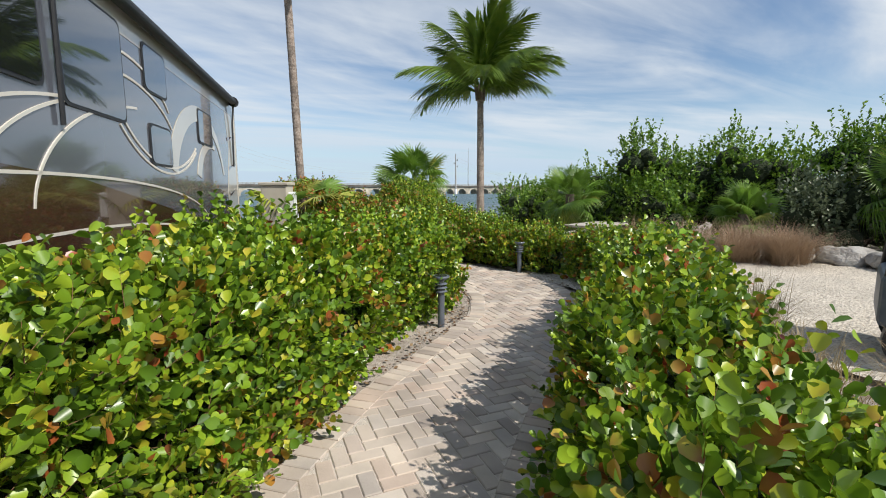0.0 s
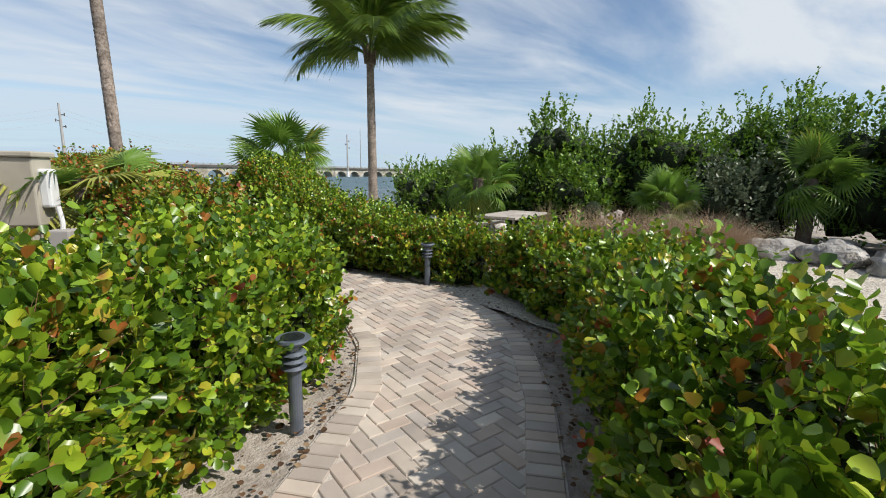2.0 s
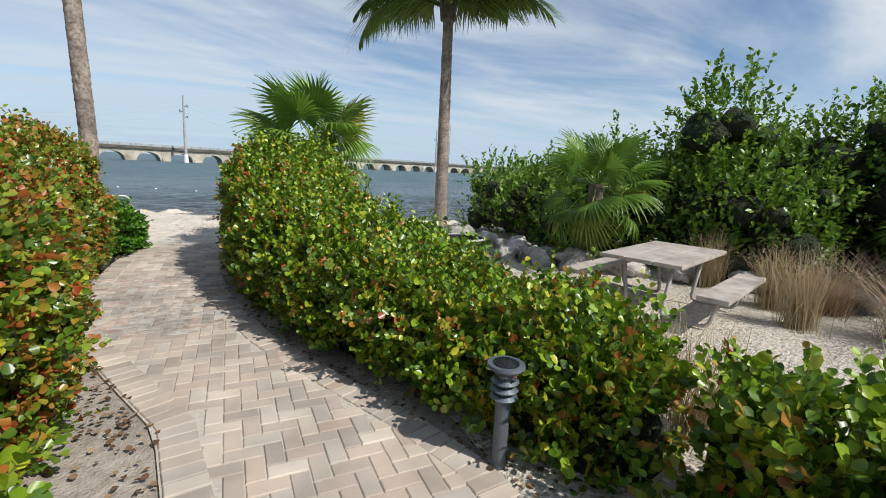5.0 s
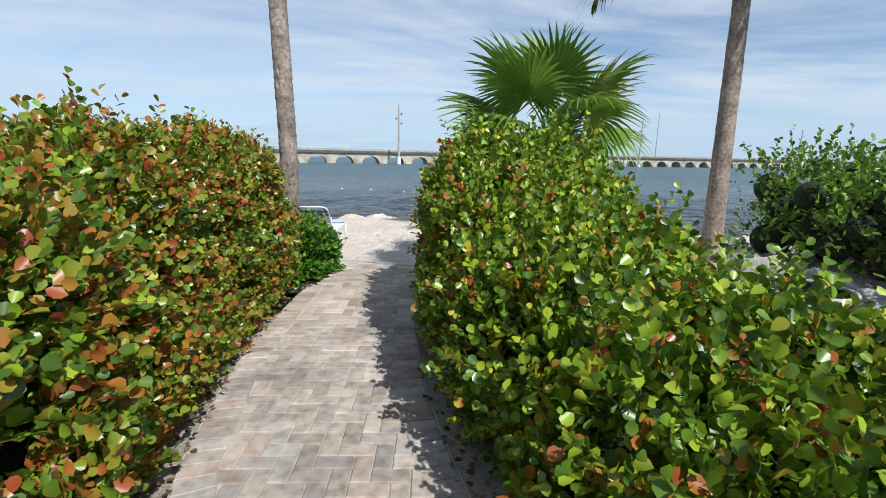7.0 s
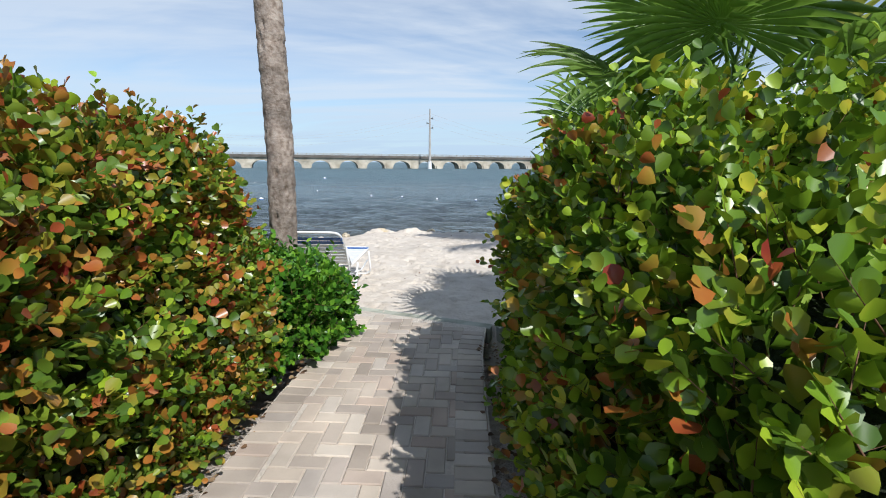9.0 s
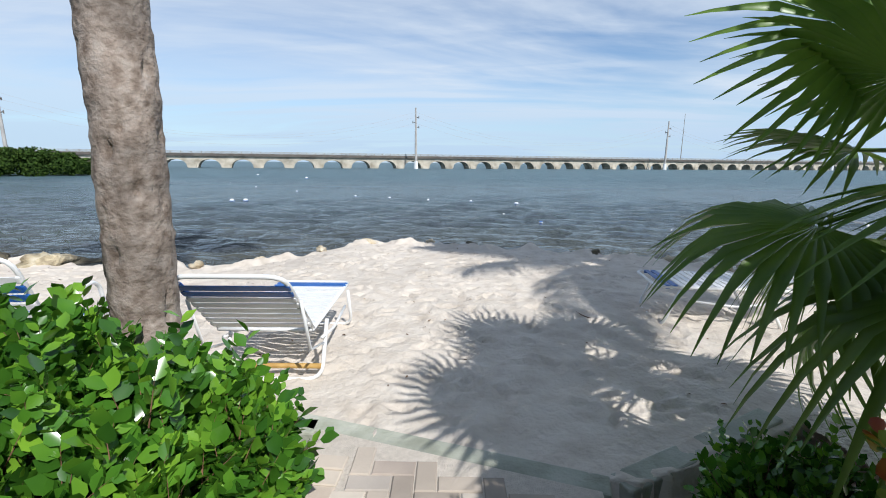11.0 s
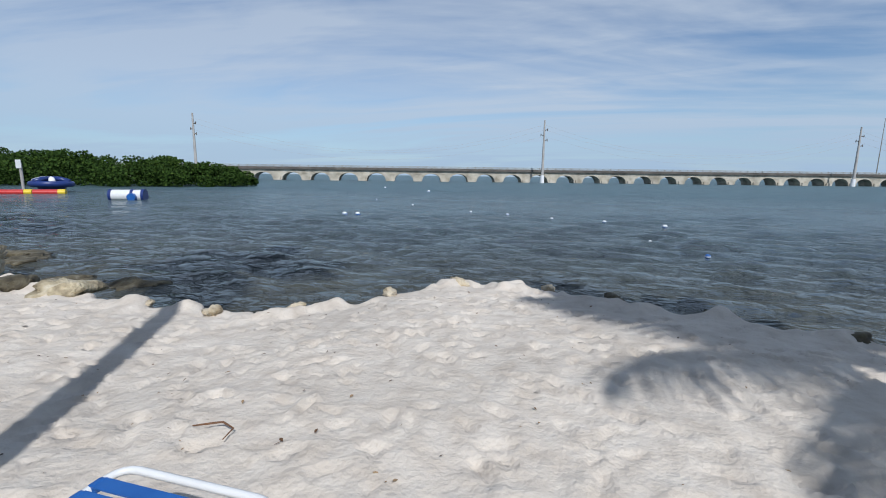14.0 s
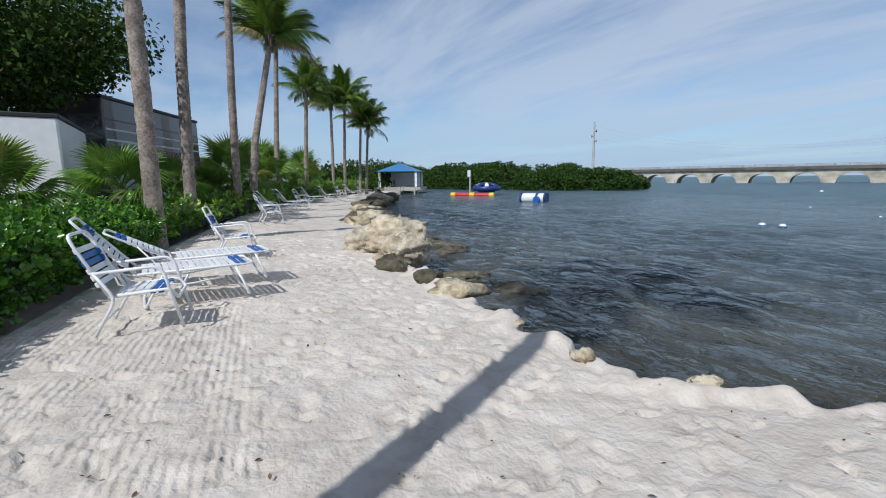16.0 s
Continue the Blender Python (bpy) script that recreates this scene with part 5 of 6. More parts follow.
for i, (x, y) in enumerate(((-13.5, 15.6), (-17.8, 16.7), (-22, 17.6), (-25, 19.2), (-28, 20.3), (-33, 22.8))):
    near = x > -20
    fan_palm((x, y, 0), 1.0 if near else 1.6, "bushy palm in the planted strip", 30 + i, leaves=22, size=0.85 if near else 1.5, low=-0.6)


# ---- motorhome beside the path ----
M_RV = mat("grey_gloss_paint", [(0.10, 0.106, 0.125), (0.12, 0.127, 0.148)], rough=0.16, scale=0.6, coat=1.0, spec=0.6)
M_RV_CREAM = mat("cream_gloss_paint", [(0.5, 0.46, 0.38), (0.56, 0.52, 0.44)], rough=0.2, scale=0.6, coat=1.0)
M_RV_BROWN = mat("dark_brown_gloss_paint", [(0.045, 0.022, 0.015), (0.06, 0.03, 0.02)], rough=0.12, scale=0.6, coat=1.0)
M_RV_LINE = mat("pale_pinstripe", [(0.62, 0.58, 0.5), (0.68, 0.64, 0.56)], rough=0.3, scale=2)
M_GLASS = glass_mat("dark_tinted_glass", (0.045, 0.055, 0.07))
M_GLASS_D = glass_mat("black_glass", (0.012, 0.013, 0.015))


def slab(bm, pts, y0, y1):
    """A flat plate in the X-Z plane from y0 to y1."""
    a = [bm.verts.new((x, y0, z)) for x, z in pts]
    b = [bm.verts.new((x, y1, z)) for x, z in pts]
    fs = [bm.faces.new(a), bm.faces.new(b[::-1])]
    n = len(pts)
    for i in range(n):
        bm.faces.new((a[i], b[i], b[(i + 1) % n], a[(i + 1) % n]))
    bmesh.ops.recalc_face_normals(bm, faces=bm.faces[:])


def round_rect(x0, z0, x1, z1, r=0.09, n=5):
    out = []
    for cx, cz, a0 in ((x1 - r, z1 - r, 0), (x0 + r, z1 - r, 90), (x0 + r, z0 + r, 180), (x1 - r, z0 + r, 270)):
        for k in range(n + 1):
            a = radians(a0 + 90 * k / n)
            out.append((cx + r * math.cos(a), cz + r * math.sin(a)))
    return out


def arc_band(cx, cz, rx, rz, a0, a1, w0, w1, n=24):
    """Outline of a curved tapering band."""
    outer, inner = [], []
    for k in range(n + 1):
        t = k / n
        a = radians(a0 + (a1 - a0) * t)
        w = w0 + (w1 - w0) * t
        outer.append((cx + rx * math.cos(a), cz + rz * math.sin(a)))
        inner.append((cx + (rx - w) * math.cos(a), cz + (rz - w) * math.sin(a)))
    return outer + inner[::-1]


def motorhome():
    """X runs back from the far corner along the side, Y points out towards the path."""
    root = new("motorhome")
    d = Vector((-0.155, -0.988, 0)).normalized()
    nrm = Vector((0.988, -0.155, 0)).normalized()
    root.matrix_basis = Matrix.Translation((1.53, 12.1, 0)) @ Matrix((d, nrm, Vector((0, 0, 1)))).transposed().to_4x4()
    tagged(root, "large grey and brown motorhome with pale swoosh stripes", "motorhome", kind="thing")
    L, W, H = 12.9, 2.5, 3.86
    bm = bmesh.new()
    add_box(bm, (L / 2, -W / 2, (H + 0.5) / 2), (L, W, H - 0.5), bevel=0.07)
    part("body", bm, M_RV, root, smooth=False)
    bm = bmesh.new()
    slab(bm, [(0.12, 3.38), (L - 0.2, 3.38), (L - 0.2, 3.71), (0.12, 3.71)], 0.0, 0.006)
    part("upper_band", bm, M_RV_CREAM, root, "cream painted band under the roof")
    bm = bmesh.new()
    pts = [(3.2, 0.55), (L - 0.1, 0.55), (L - 0.1, 2.0), (9.7, 1.95), (7.2, 1.75), (5.0, 1.4), (3.6, 1.1)]
    slab(bm, pts, 0.0, 0.007)
    part("lower_panel", bm, M_RV_BROWN, root, "dark brown lower side panel")
    for cx, cz, rx, rz, a0, a1, w0, w1 in ((1.95, 1.6, 1.8, 1.5, 165, 15, 0.1, 0.4), (1.3, 1.7, 1.0, 0.85, 110, 15, 0.08, 0.26)):
        bm = bmesh.new()
        slab(bm, arc_band(cx + 1.2, cz, rx, rz, a0, a1, w0, w1), 0.0, 0.009)
        part("swoosh", bm, M_RV_CREAM, root, "cream curved swoosh")
    for cx, cz, rx, rz, a0, a1 in ((4.2, 1.4, 2.6, 1.25, 5, 80), (4.9, 1.4, 2.6, 1.2, 5, 80), (5.6, 1.4, 2.6, 1.1, 5, 78), (6.6, 1.5, 2.4, 1.0, 10, 80), (3.6, 3.3, 1.9, 1.35, 225, 320), (3.65, 3.25, 1.95, 1.38, 225, 320),
                                   (6.5, 1.05, 4.8, 0.75, 170, 70), (6.3, 0.55, 4.6, 0.75, 170, 70), (4.9, 2.3, 1.6, 0.9, 150, 60), (4.9, 2.1, 1.7, 0.85, 150, 60)):
        bm = bmesh.new()
        slab(bm, arc_band(cx + 1.2, cz, rx, rz, a0, a1, 0.028, 0.028, 30), 0.0, 0.012)
        part("pinstripe", bm, M_RV_LINE, root)
    for x0, z0, x1, z1, dark in ((5.0, 2.42, 6.2, 3.46, False), (3.6, 2.92, 4.35, 3.46, False), (3.55, 2.0, 4.3, 2.48, False), (1.15, 2.5, 2.05, 3.05, False), (6.5, 2.5, 7.7, 3.5, True), (8.6, 2.5, 9.9, 3.4, True)):
        bm = bmesh.new()
        x0, x1 = x0 + 1.2, x1 + 1.2
        slab(bm, round_rect(x0 - 0.03, z0 - 0.03, x1 + 0.03, z1 + 0.03), -0.01, 0.016)
        w = part("window", bm, M_BLACK, root, "black rubber-framed tinted window")
        bm = bmesh.new()
        slab(bm, round_rect(x0, z0, x1, z1), 0.0, 0.022)
        part("pane", bm, M_GLASS_D if dark else M_GLASS, w)
    bm = bmesh.new()
    add_cyl(bm, (0.5, 0.1, 3.68), (7.5, 0.1, 3.68), 0.075, 0.075, 16)
    part("awning_roll", bm, M_BLACK, root, "rolled dark awning tube")
    for x in (0.5, 7.5):
        bm = bmesh.new()
        add_cyl(bm, (x - 0.05, 0.1, 3.68), (x + 0.05, 0.1, 3.68), 0.11, 0.11, 16)
        add_tube(bm, [(x, 0.1, 3.66), (x, 0.05, 3.2), (x, 0.03, 2.2)], 0.02, 6)
        part("awning_arm", bm, M_BLACK, root)
    bm = bmesh.new()
    add_box(bm, (0.6, -0.35, 3.9), (0.9, 0.5, 0.3), bevel=0.1)
    part("roof_unit", bm, M_BLACK, root, "dark rounded roof unit")
    bm = bmesh.new()
    add_box(bm, (0.05, 0.004, 2.1), (0.12, 0.03, 3.1), bevel=0.01)
    part("corner_trim", bm, M_RV_CREAM, root)
    bm = bmesh.new()
    slab(bm, [(0.13, 0.6), (0.95, 0.6), (1.15, 1.6), (0.8, 2.6), (1.05, 3.37), (0.13, 3.37)], 0.0, 0.0065)
    part("end_panel", bm, M_RV_CREAM, root, "cream painted end of the side wall")
    for z0 in (1.5, 2.1, 2.75):
        bm = bmesh.new()
        slab(bm, [(0.95, z0), (0.35, z0 + 0.16), (0.95, z0 + 0.07)], 0.0, 0.011)
        part("arrow_stripe", bm, M_RV_BROWN, root)
    for x in (4.1, 5.1, 11.4):
        bm = bmesh.new()
        add_cyl(bm, (x, -0.28, 0.5), (x, -0.02, 0.5), 0.5, 0.5, 24)
        wl = part("wheel", bm, M_BLACK, root)
        bm = bmesh.new()
        add_cyl(bm, (x, -0.06, 0.5), (x, 0.0, 0.5), 0.3, 0.26, 20)
        part("rim", bm, M_BOLLARD, wl)
    return root


motorhome()


def trailer(corner, along_dir, length, height, label, name, cols, stripes=()):
    root = new(name)
    d = Vector((*along_dir, 0)).normalized()
    nrm = Vector((-d.y, d.x, 0))
    if nrm.y < 0:
        nrm = -nrm
    root.matrix_basis = Matrix.Translation((*corner, 0)) @ Matrix((d, nrm, Vector((0, 0, 1)))).transposed().to_4x4()
    tagged(root, label, name.replace("_", " "), kind="thing")
    bm = bmesh.new()
    add_box(bm, (length / 2, -1.2, (height + 0.35) / 2), (length, 2.4, height - 0.35), bevel=0.05)
    part("body", bm, cols[0], root)
    bm = bmesh.new()
    add_box(bm, (length / 2, -1.2, height + 0.02), (length + 0.04, 2.46, 0.1), bevel=0.02)
    part("roof", bm, cols[1], root, "dark roof edge")
    for z0, z1, m in stripes:
        bm = bmesh.new()
        slab(bm, [(0.05, z0), (length - 0.05, z0), (length - 0.05, z1), (0.05, z1)], 0.0, 0.008)
        part("stripe", bm, m, root)
    for x in (length * 0.4, length * 0.55):
        bm = bmesh.new()
        add_cyl(bm, (x, -0.3, 0.36), (x, -0.03, 0.36), 0.36, 0.36, 18)
        part("wheel", bm, M_BLACK, root)


M_MAROON = mat("maroon_paint", [(0.07, 0.012, 0.02), (0.09, 0.018, 0.026)], rough=0.25, scale=1)
M_DARKPAINT = mat("dark_graphite_paint", [(0.03, 0.03, 0.034), (0.045, 0.045, 0.05)], rough=0.25, scale=1, coat=0.6)
M_OFFWHITE_STRIPE = mat("off_white_stripe", [(0.5, 0.5, 0.5), (0.6, 0.6, 0.59)], rough=0.3, scale=1)
trailer((-12.7, 13.72), (0.997, 0.08), 3.5, 2.75, "plain white box trailer behind the planted strip", "trailer", (M_WHITE, M_BLACK))
trailer((-19.4, 16.3), (0.93, -0.37), 6.2, 3.9, "dark coach with maroon and white stripes behind palms", "coach",
        (M_DARKPAINT, M_BLACK), ((0.6, 1.7, M_OFFWHITE_STRIPE), (1.95, 2.5, M_MAROON), (2.62, 2.68, M_OFFWHITE_STRIPE), (2.95, 3.0, M_OFFWHITE_STRIPE), (3.25, 3.3, M_MAROON)))


# ---- service post, bollards, table ----
def service_pedestal():
    root = new("service_pedestal")
    root.matrix_basis = pose(2.27, 8.75, 0, 0, 0, -28)
    tagged(root, "beige metal utility pedestal standing in the hedge", "pedestal", kind="thing")
    bm = bmesh.new()
    add_box(bm, (0, 0, 0.5), (0.3, 0.2, 1.0), bevel=0.01)
    part("post", bm, M_BEIGE, root)
    bm = bmesh.new()
    add_box(bm, (0, 0.02, 1.36), (0.5, 0.3, 0.74), bevel=0.02)
    part("cabinet", bm, M_BEIGE, root)
    bm = bmesh.new()
    add_box(bm, (0, 0.02, 1.76), (0.56, 0.36, 0.06), bevel=0.015)
    part("lid", bm, M_BEIGE, root)
    bm = bmesh.new()
    add_box(bm, (0.3, 0.0, 1.4), (0.12, 0.16, 0.42), bevel=0.03)
    add_tube(bm, rounded([(0.38, -0.02, 1.2), (0.42, -0.03, 0.95), (0.3, -0.03, 0.8)], 0.1), 0.025, 8)
    part("plug_cover", bm, M_WHITE, root, "white plug cover with cable")
    bm = bmesh.new()
    add_box(bm, (0.42, -0.05, 0.75), (0.22, 0.2, 0.4), bevel=0.02)
    part("meter_box", bm, M_POLE, root, "small grey meter box")


service_pedestal()


def bollard(x, y, label):
    root = new("bollard_light")
    root.location = (x, y, 0)
    tagged(root, label, "bollard light", group="bollard lights along the path", kind="thing")
    bm = bmesh.new()
    add_cyl(bm, (0, 0, -0.05), (0, 0, 0.42), 0.042, 0.042, 18)
    part("post", bm, M_BOLLARD, root, smooth=False)
    bm = bmesh.new()
    add_cyl(bm, (0, 0, 0.42), (0, 0, 0.58), 0.034, 0.034, 14)
    part("lens", bm, M_POLE, root, "clear grey lens tube")
    for k in range(3):
        bm = bmesh.new()
        z = 0.435 + k * 0.045
        add_cyl(bm, (0, 0, z), (0, 0, z + 0.016), 0.078, 0.058, 24)
        part("louvre_ring", bm, M_BOLLARD, root)
    bm = bmesh.new()
    add_cyl(bm, (0, 0, 0.57), (0, 0, 0.61), 0.055, 0.105, 28)
    add_cyl(bm, (0, 0, 0.61), (0, 0, 0.625), 0.105, 0.1, 28)
    part("cap", bm, M_BOLLARD, root)
    bm = bmesh.new()
    add_cyl(bm, (0, 0, 0.625), (0, 0, 0.630), 0.072, 0.07, 28)
    part("solar_cell", bm, M_BOLLARD_DK, root, "dark round solar cell")


bollard(3.88, 4.66, "grey louvred solar bollard light half inside a hedge")
bollard(6.64, 7.22, "grey louvred solar bollard light at the path bend")


def picnic_table():
    root = new("picnic_table")
    root.matrix_basis = pose(10.27, 9.1, 0.02, 0, 0, 19)
    tagged(root, "weathered grey-pink plank picnic table with benches on gravel", "picnic table", kind="thing")
    for k in range(3):
        bm = bmesh.new()
        add_box(bm, (0, -0.31 + 0.31 * k, 0.70), (1.75, 0.3, 0.045), bevel=0.006)
        part("top_plank", bm, M_WEATHERED, root)
    for s in (-1, 1):
        bm = bmesh.new()
        add_box(bm, (0, s * 0.78, 0.43), (1.75, 0.3, 0.05), bevel=0.006)
        part("bench", bm, M_WEATHERED, root)
        for x in (-0.55, 0.55):
            bm = bmesh.new()
            add_tube(bm, rounded([(x, s * 0.78, 0.4), (x, s * 0.7, 0.05), (x, s * 0.2, 0.05), (x, s * 0.28, 0.66)], 0.08), 0.022, 8)
            part("leg", bm, M_POLE, root, smooth=True)
    for x in (-0.55, 0.55):
        bm = bmesh.new()
        add_box(bm, (x, 0, 0.655), (0.06, 0.8, 0.045))
        part("crossbar", bm, M_POLE, root)


picnic_table()


def planter():
    root = new("planter")
    root.location = (9.05, 12.25, 0.02)
    tagged(root, "round dark metal planter tub on gravel", "planter", kind="thing")
    bm = bmesh.new()
    add_cyl(bm, (0, 0, 0), (0, 0, 0.42), 0.34, 0.4, 28, caps=False)
    add_cyl(bm, (0, 0, 0.0), (0, 0, 0.3), 0.33, 0.37, 28)
    part("tub", bm, M_BLACK, root)
    bm = bmesh.new()
    add_tube(bm, [(0.4 * math.cos(a), 0.4 * math.sin(a), 0.42) for a in np.linspace(0, 2 * math.pi, 28, endpoint=False)], 0.02, 8, closed=True)
    part("rim", bm, M_POLE, root, smooth=True)


planter()


def parked_cart():
    """Only its rear corner reaches into view."""
    root = new("golf_cart")
    root.matrix_basis = pose(7.2, 1.75, 0, 0, 0, 24)
    tagged(root, "dark grey utility cart parked on the gravel lot", "golf cart", kind="thing")
    bm = bmesh.new()
    add_box(bm, (0.55, -0.9, 0.62), (1.1, 2.2, 0.5), bevel=0.06)
    part("body", bm, M_BOLLARD, root)
    bm = bmesh.new()
    for x in (0.05, 1.05):
        add_tube(bm, rounded([(x, 0.15, 0.85), (x, 0.1, 1.4), (x, -0.1, 1.8), (x, -1.9, 1.8), (x, -1.95, 0.85)], 0.12), 0.035, 8)
    part("roof_frame", bm, M_BLACK, root, smooth=True)
    bm = bmesh.new()
    add_box(bm, (0.55, -0.95, 1.84), (1.2, 2.1, 0.06), bevel=0.025)
    part("roof", bm, M_BLACK, root)
    for x in (0.1, 1.0):
        for y in (-0.1, -1.7):
            bm = bmesh.new()
            add_cyl(bm, (x - 0.1, y, 0.25), (x + 0.1, y, 0.25), 0.25, 0.25, 20)
            part("wheel", bm, M_BLACK, root)


parked_cart()


# ---- rocks ----
def rock(x, y, z, sx, sy, sz, label, material, seed, name="rock", sub=3):
    bm = bmesh.new()
    bmesh.ops.create_icosphere(bm, subdivisions=sub, radius=1.0)
    o = seed * 7.31
    for v in bm.verts:
        p = v.co.copy()
        n1 = noise.noise(p * 1.1 + Vector((o, 0, 0)))
        n2 = noise.noise(p * 2.7 + Vector((0, o, 0)))
        n3 = noise.noise(p * 6.5 + Vector((0, 0, o)))
        n4 = abs(noise.noise(p * 3.6 + Vector((o, o, 0))))
        v.co = p * min(1.3, max(0.68, 1.08 + 0.45 * n1 + 0.3 * n2 + 0.22 * n3 - 0.55 * n4))
        v.co.x *= sx
        v.co.y *= sy
        v.co.z *= sz
    ob = part(name, bm, material, smooth=True)
    ob.matrix_basis = pose(x, y, z, 0, 0, (seed * 53) % 360)
    return tagged(ob, label, "rock", kind="thing")


GREY_ROCK = "rough pale grey limestone boulder edging the gravel"
ROW = [(13.5, 1.2, 0.5), (13.55, 2.3, 0.55), (13.6, 3.3, 0.55), (13.6, 4.3, 0.5), (13.55, 5.2, 0.5), (13.5, 6.1, 0.42), (13.3, 7.0, 0.35), (12.9, 8.2, 0.35), (12.6, 9.2, 0.38),
       (12.0, 10.1, 0.42), (11.4, 10.75, 0.42), (10.75, 11.15, 0.4), (10.4, 11.75, 0.36), (10.3, 12.45, 0.42), (10.2, 13.3, 0.4), (10.0, 14.2, 0.4)]
for i, (x, y, s) in enumerate(ROW):
    rock(x, y, s * 0.3, s, s * 0.8, s * 0.62, GREY_ROCK, M_ROCK_GREY, 100 + i)
BIG = "big yellowish coral rock at the water's edge"
rock(-5.6, 20.3, 0.08, 0.8, 0.62, 0.48, BIG, M_CORAL, 130, sub=4)
rock(-4.75, 20.1, -0.05, 0.52, 0.44, 0.36, BIG, M_CORAL, 131, sub=4)
rock(-5.9, 19.75, -0.05, 0.55, 0.45, 0.3, BIG, M_CORAL, 132, sub=4)
rock(-2.0, 19.85, -0.2, 0.42, 0.28, 0.16, "low crumbly coral rock at the sand's edge", M_ROCK, 134)
rock(-2.75, 19.75, -0.16, 0.24, 0.2, 0.15, "grey rounded rock half buried in sand", M_ROCK_DARK, 135)
rock(-3.95, 19.6, -0.18, 0.32, 0.26, 0.2, "grey rounded rock half buried in sand", M_ROCK_DARK, 133)
DARKR = "dark weedy shore rock washed by water"
for i, (x, y, s) in enumerate(((-12.0, 21.7, 0.9), (-13.4, 22.0, 1.0), (-15.0, 22.5, 0.9), (-17.5, 23.3, 0.9), (-21, 24.4, 1.0), (-25, 25.9, 1.0), (-30, 28.0, 1.2), (-34, 29.8, 1.2))):
    rock(x, y, -0.15, s, s * 0.7, s * 0.42, DARKR if i % 3 else BIG, M_ROCK_DARK if i % 3 else M_ROCK, 140 + i)
for i, (x, y, sx, sy) in enumerate(((-2.9, 21.55, 0.55, 0.35), (-4.4, 21.3, 0.6, 0.3), (-7.2, 22.5, 0.7, 0.35), (-8.4, 22.9, 1.0, 0.4), (-10.5, 22.6, 1.1, 0.4))):
    rock(x, y, WATER_Z - 0.02, sx, sy, 0.13, "flat dark seaweed-covered rock awash in shallow water", M_ROCK_DARK, 160 + i)
SMALL = "small pale coral rock along the waterline"
rng_ = random.Random(5)
xs_ = [-3.3, -2.5, -1.9, -1.1, -0.45, 0.1, 0.55, 1.05, 1.35, 1.75, 2.15, 2.45, 2.9, 3.1, 3.55, 3.85, 4.2, 4.75, 5.05, 5.6, 6.1, 6.7, 7.3, 7.8, 8.5, 8.7, 9.0, 9.35, 9.9, 10.6]
for i, x in enumerate(xs_[::2]):
    s = rng_.uniform(0.05, 0.12) * (1.7 if x in (2.9, 8.5) else 1.0)
    y = float(shore_y(x)) - rng_.uniform(-0.02, 0.22)
    dark = x in (5.05, 6.1, 6.7, 7.3)
    rock(x, y, -0.2 + s * 0.1, s * rng_.uniform(1.0, 1.7), s, s * 0.75, SMALL if not dark else "small dark weedy rock along the waterline", M_ROCK_DARK if dark else M_CORAL, 170 + i)


# ---- things on the water ----
M_RED = mat("red_vinyl", [(0.5, 0.03, 0.03), (0.58, 0.05, 0.04)], rough=0.35, scale=2)
M_YELLOW = mat("yellow_vinyl", [(0.7, 0.5, 0.02), (0.78, 0.56, 0.04)], rough=0.35, scale=2)
M_NAVY = mat("navy_vinyl", [(0.015, 0.03, 0.14), (0.02, 0.045, 0.19)], rough=0.35, scale=2)
M_ROOFBLUE = mat("blue_metal_roof", [(0.05, 0.17, 0.36), (0.07, 0.21, 0.42)], rough=0.4, scale=0.8)


def water_log():
    root = new("water_float")
    root.matrix_basis = pose(-41.5, 43.0, WATER_Z + 0.12, 0, 0, 40)
    tagged(root, "long red and yellow inflatable tube float", "float", kind="thing")
    for i, m in enumerate((M_YELLOW, M_RED, M_YELLOW, M_RED, M_YELLOW)):
        w = 0.55 if m is M_YELLOW else 1.75
        x = (-2.35, -1.2, 0.0, 1.2, 2.35)[i]
        bm = bmesh.new()
        add_cyl(bm, (x - w / 2, 0, 0), (x + w / 2, 0, 0), 0.27 if m is M_YELLOW else 0.25, None, 18)
        part("tube_section", bm, m, root)


def water_disc():
    root = new("inflatable_slide")
    root.matrix_basis = pose(-44.5, 46.8, WATER_Z, 0, 0, 30)
    tagged(root, "navy and white dome-shaped inflatable on the water", "inflatable", kind="thing")
    bm = bmesh.new()
    add_tube(bm, [(1.5 * math.cos(a), 1.5 * math.sin(a), 0.75) for a in np.linspace(0, 2 * math.pi, 24, endpoint=False)], 0.3, 10, closed=True)
    part("ring", bm, M_NAVY, root, smooth=True)
    for k in range(6):
        a = k * math.pi / 3
        bm = bmesh.new()
        add_tube(bm, [(1.5 * math.cos(a), 1.5 * math.sin(a), 0.95), (0.8 * math.cos(a), 0.8 * math.sin(a), 1.2), (0, 0, 1.3)], [0.28, 0.25, 0.2], 8)
        part("segment", bm, M_STRAP if k % 2 else M_NAVY, root, smooth=True)
    bm = bmesh.new()
    add_cyl(bm, (0, 0, -0.2), (0, 0, 0.7), 0.9, 1.2, 20)
    part("base", bm, M_NAVY, root)


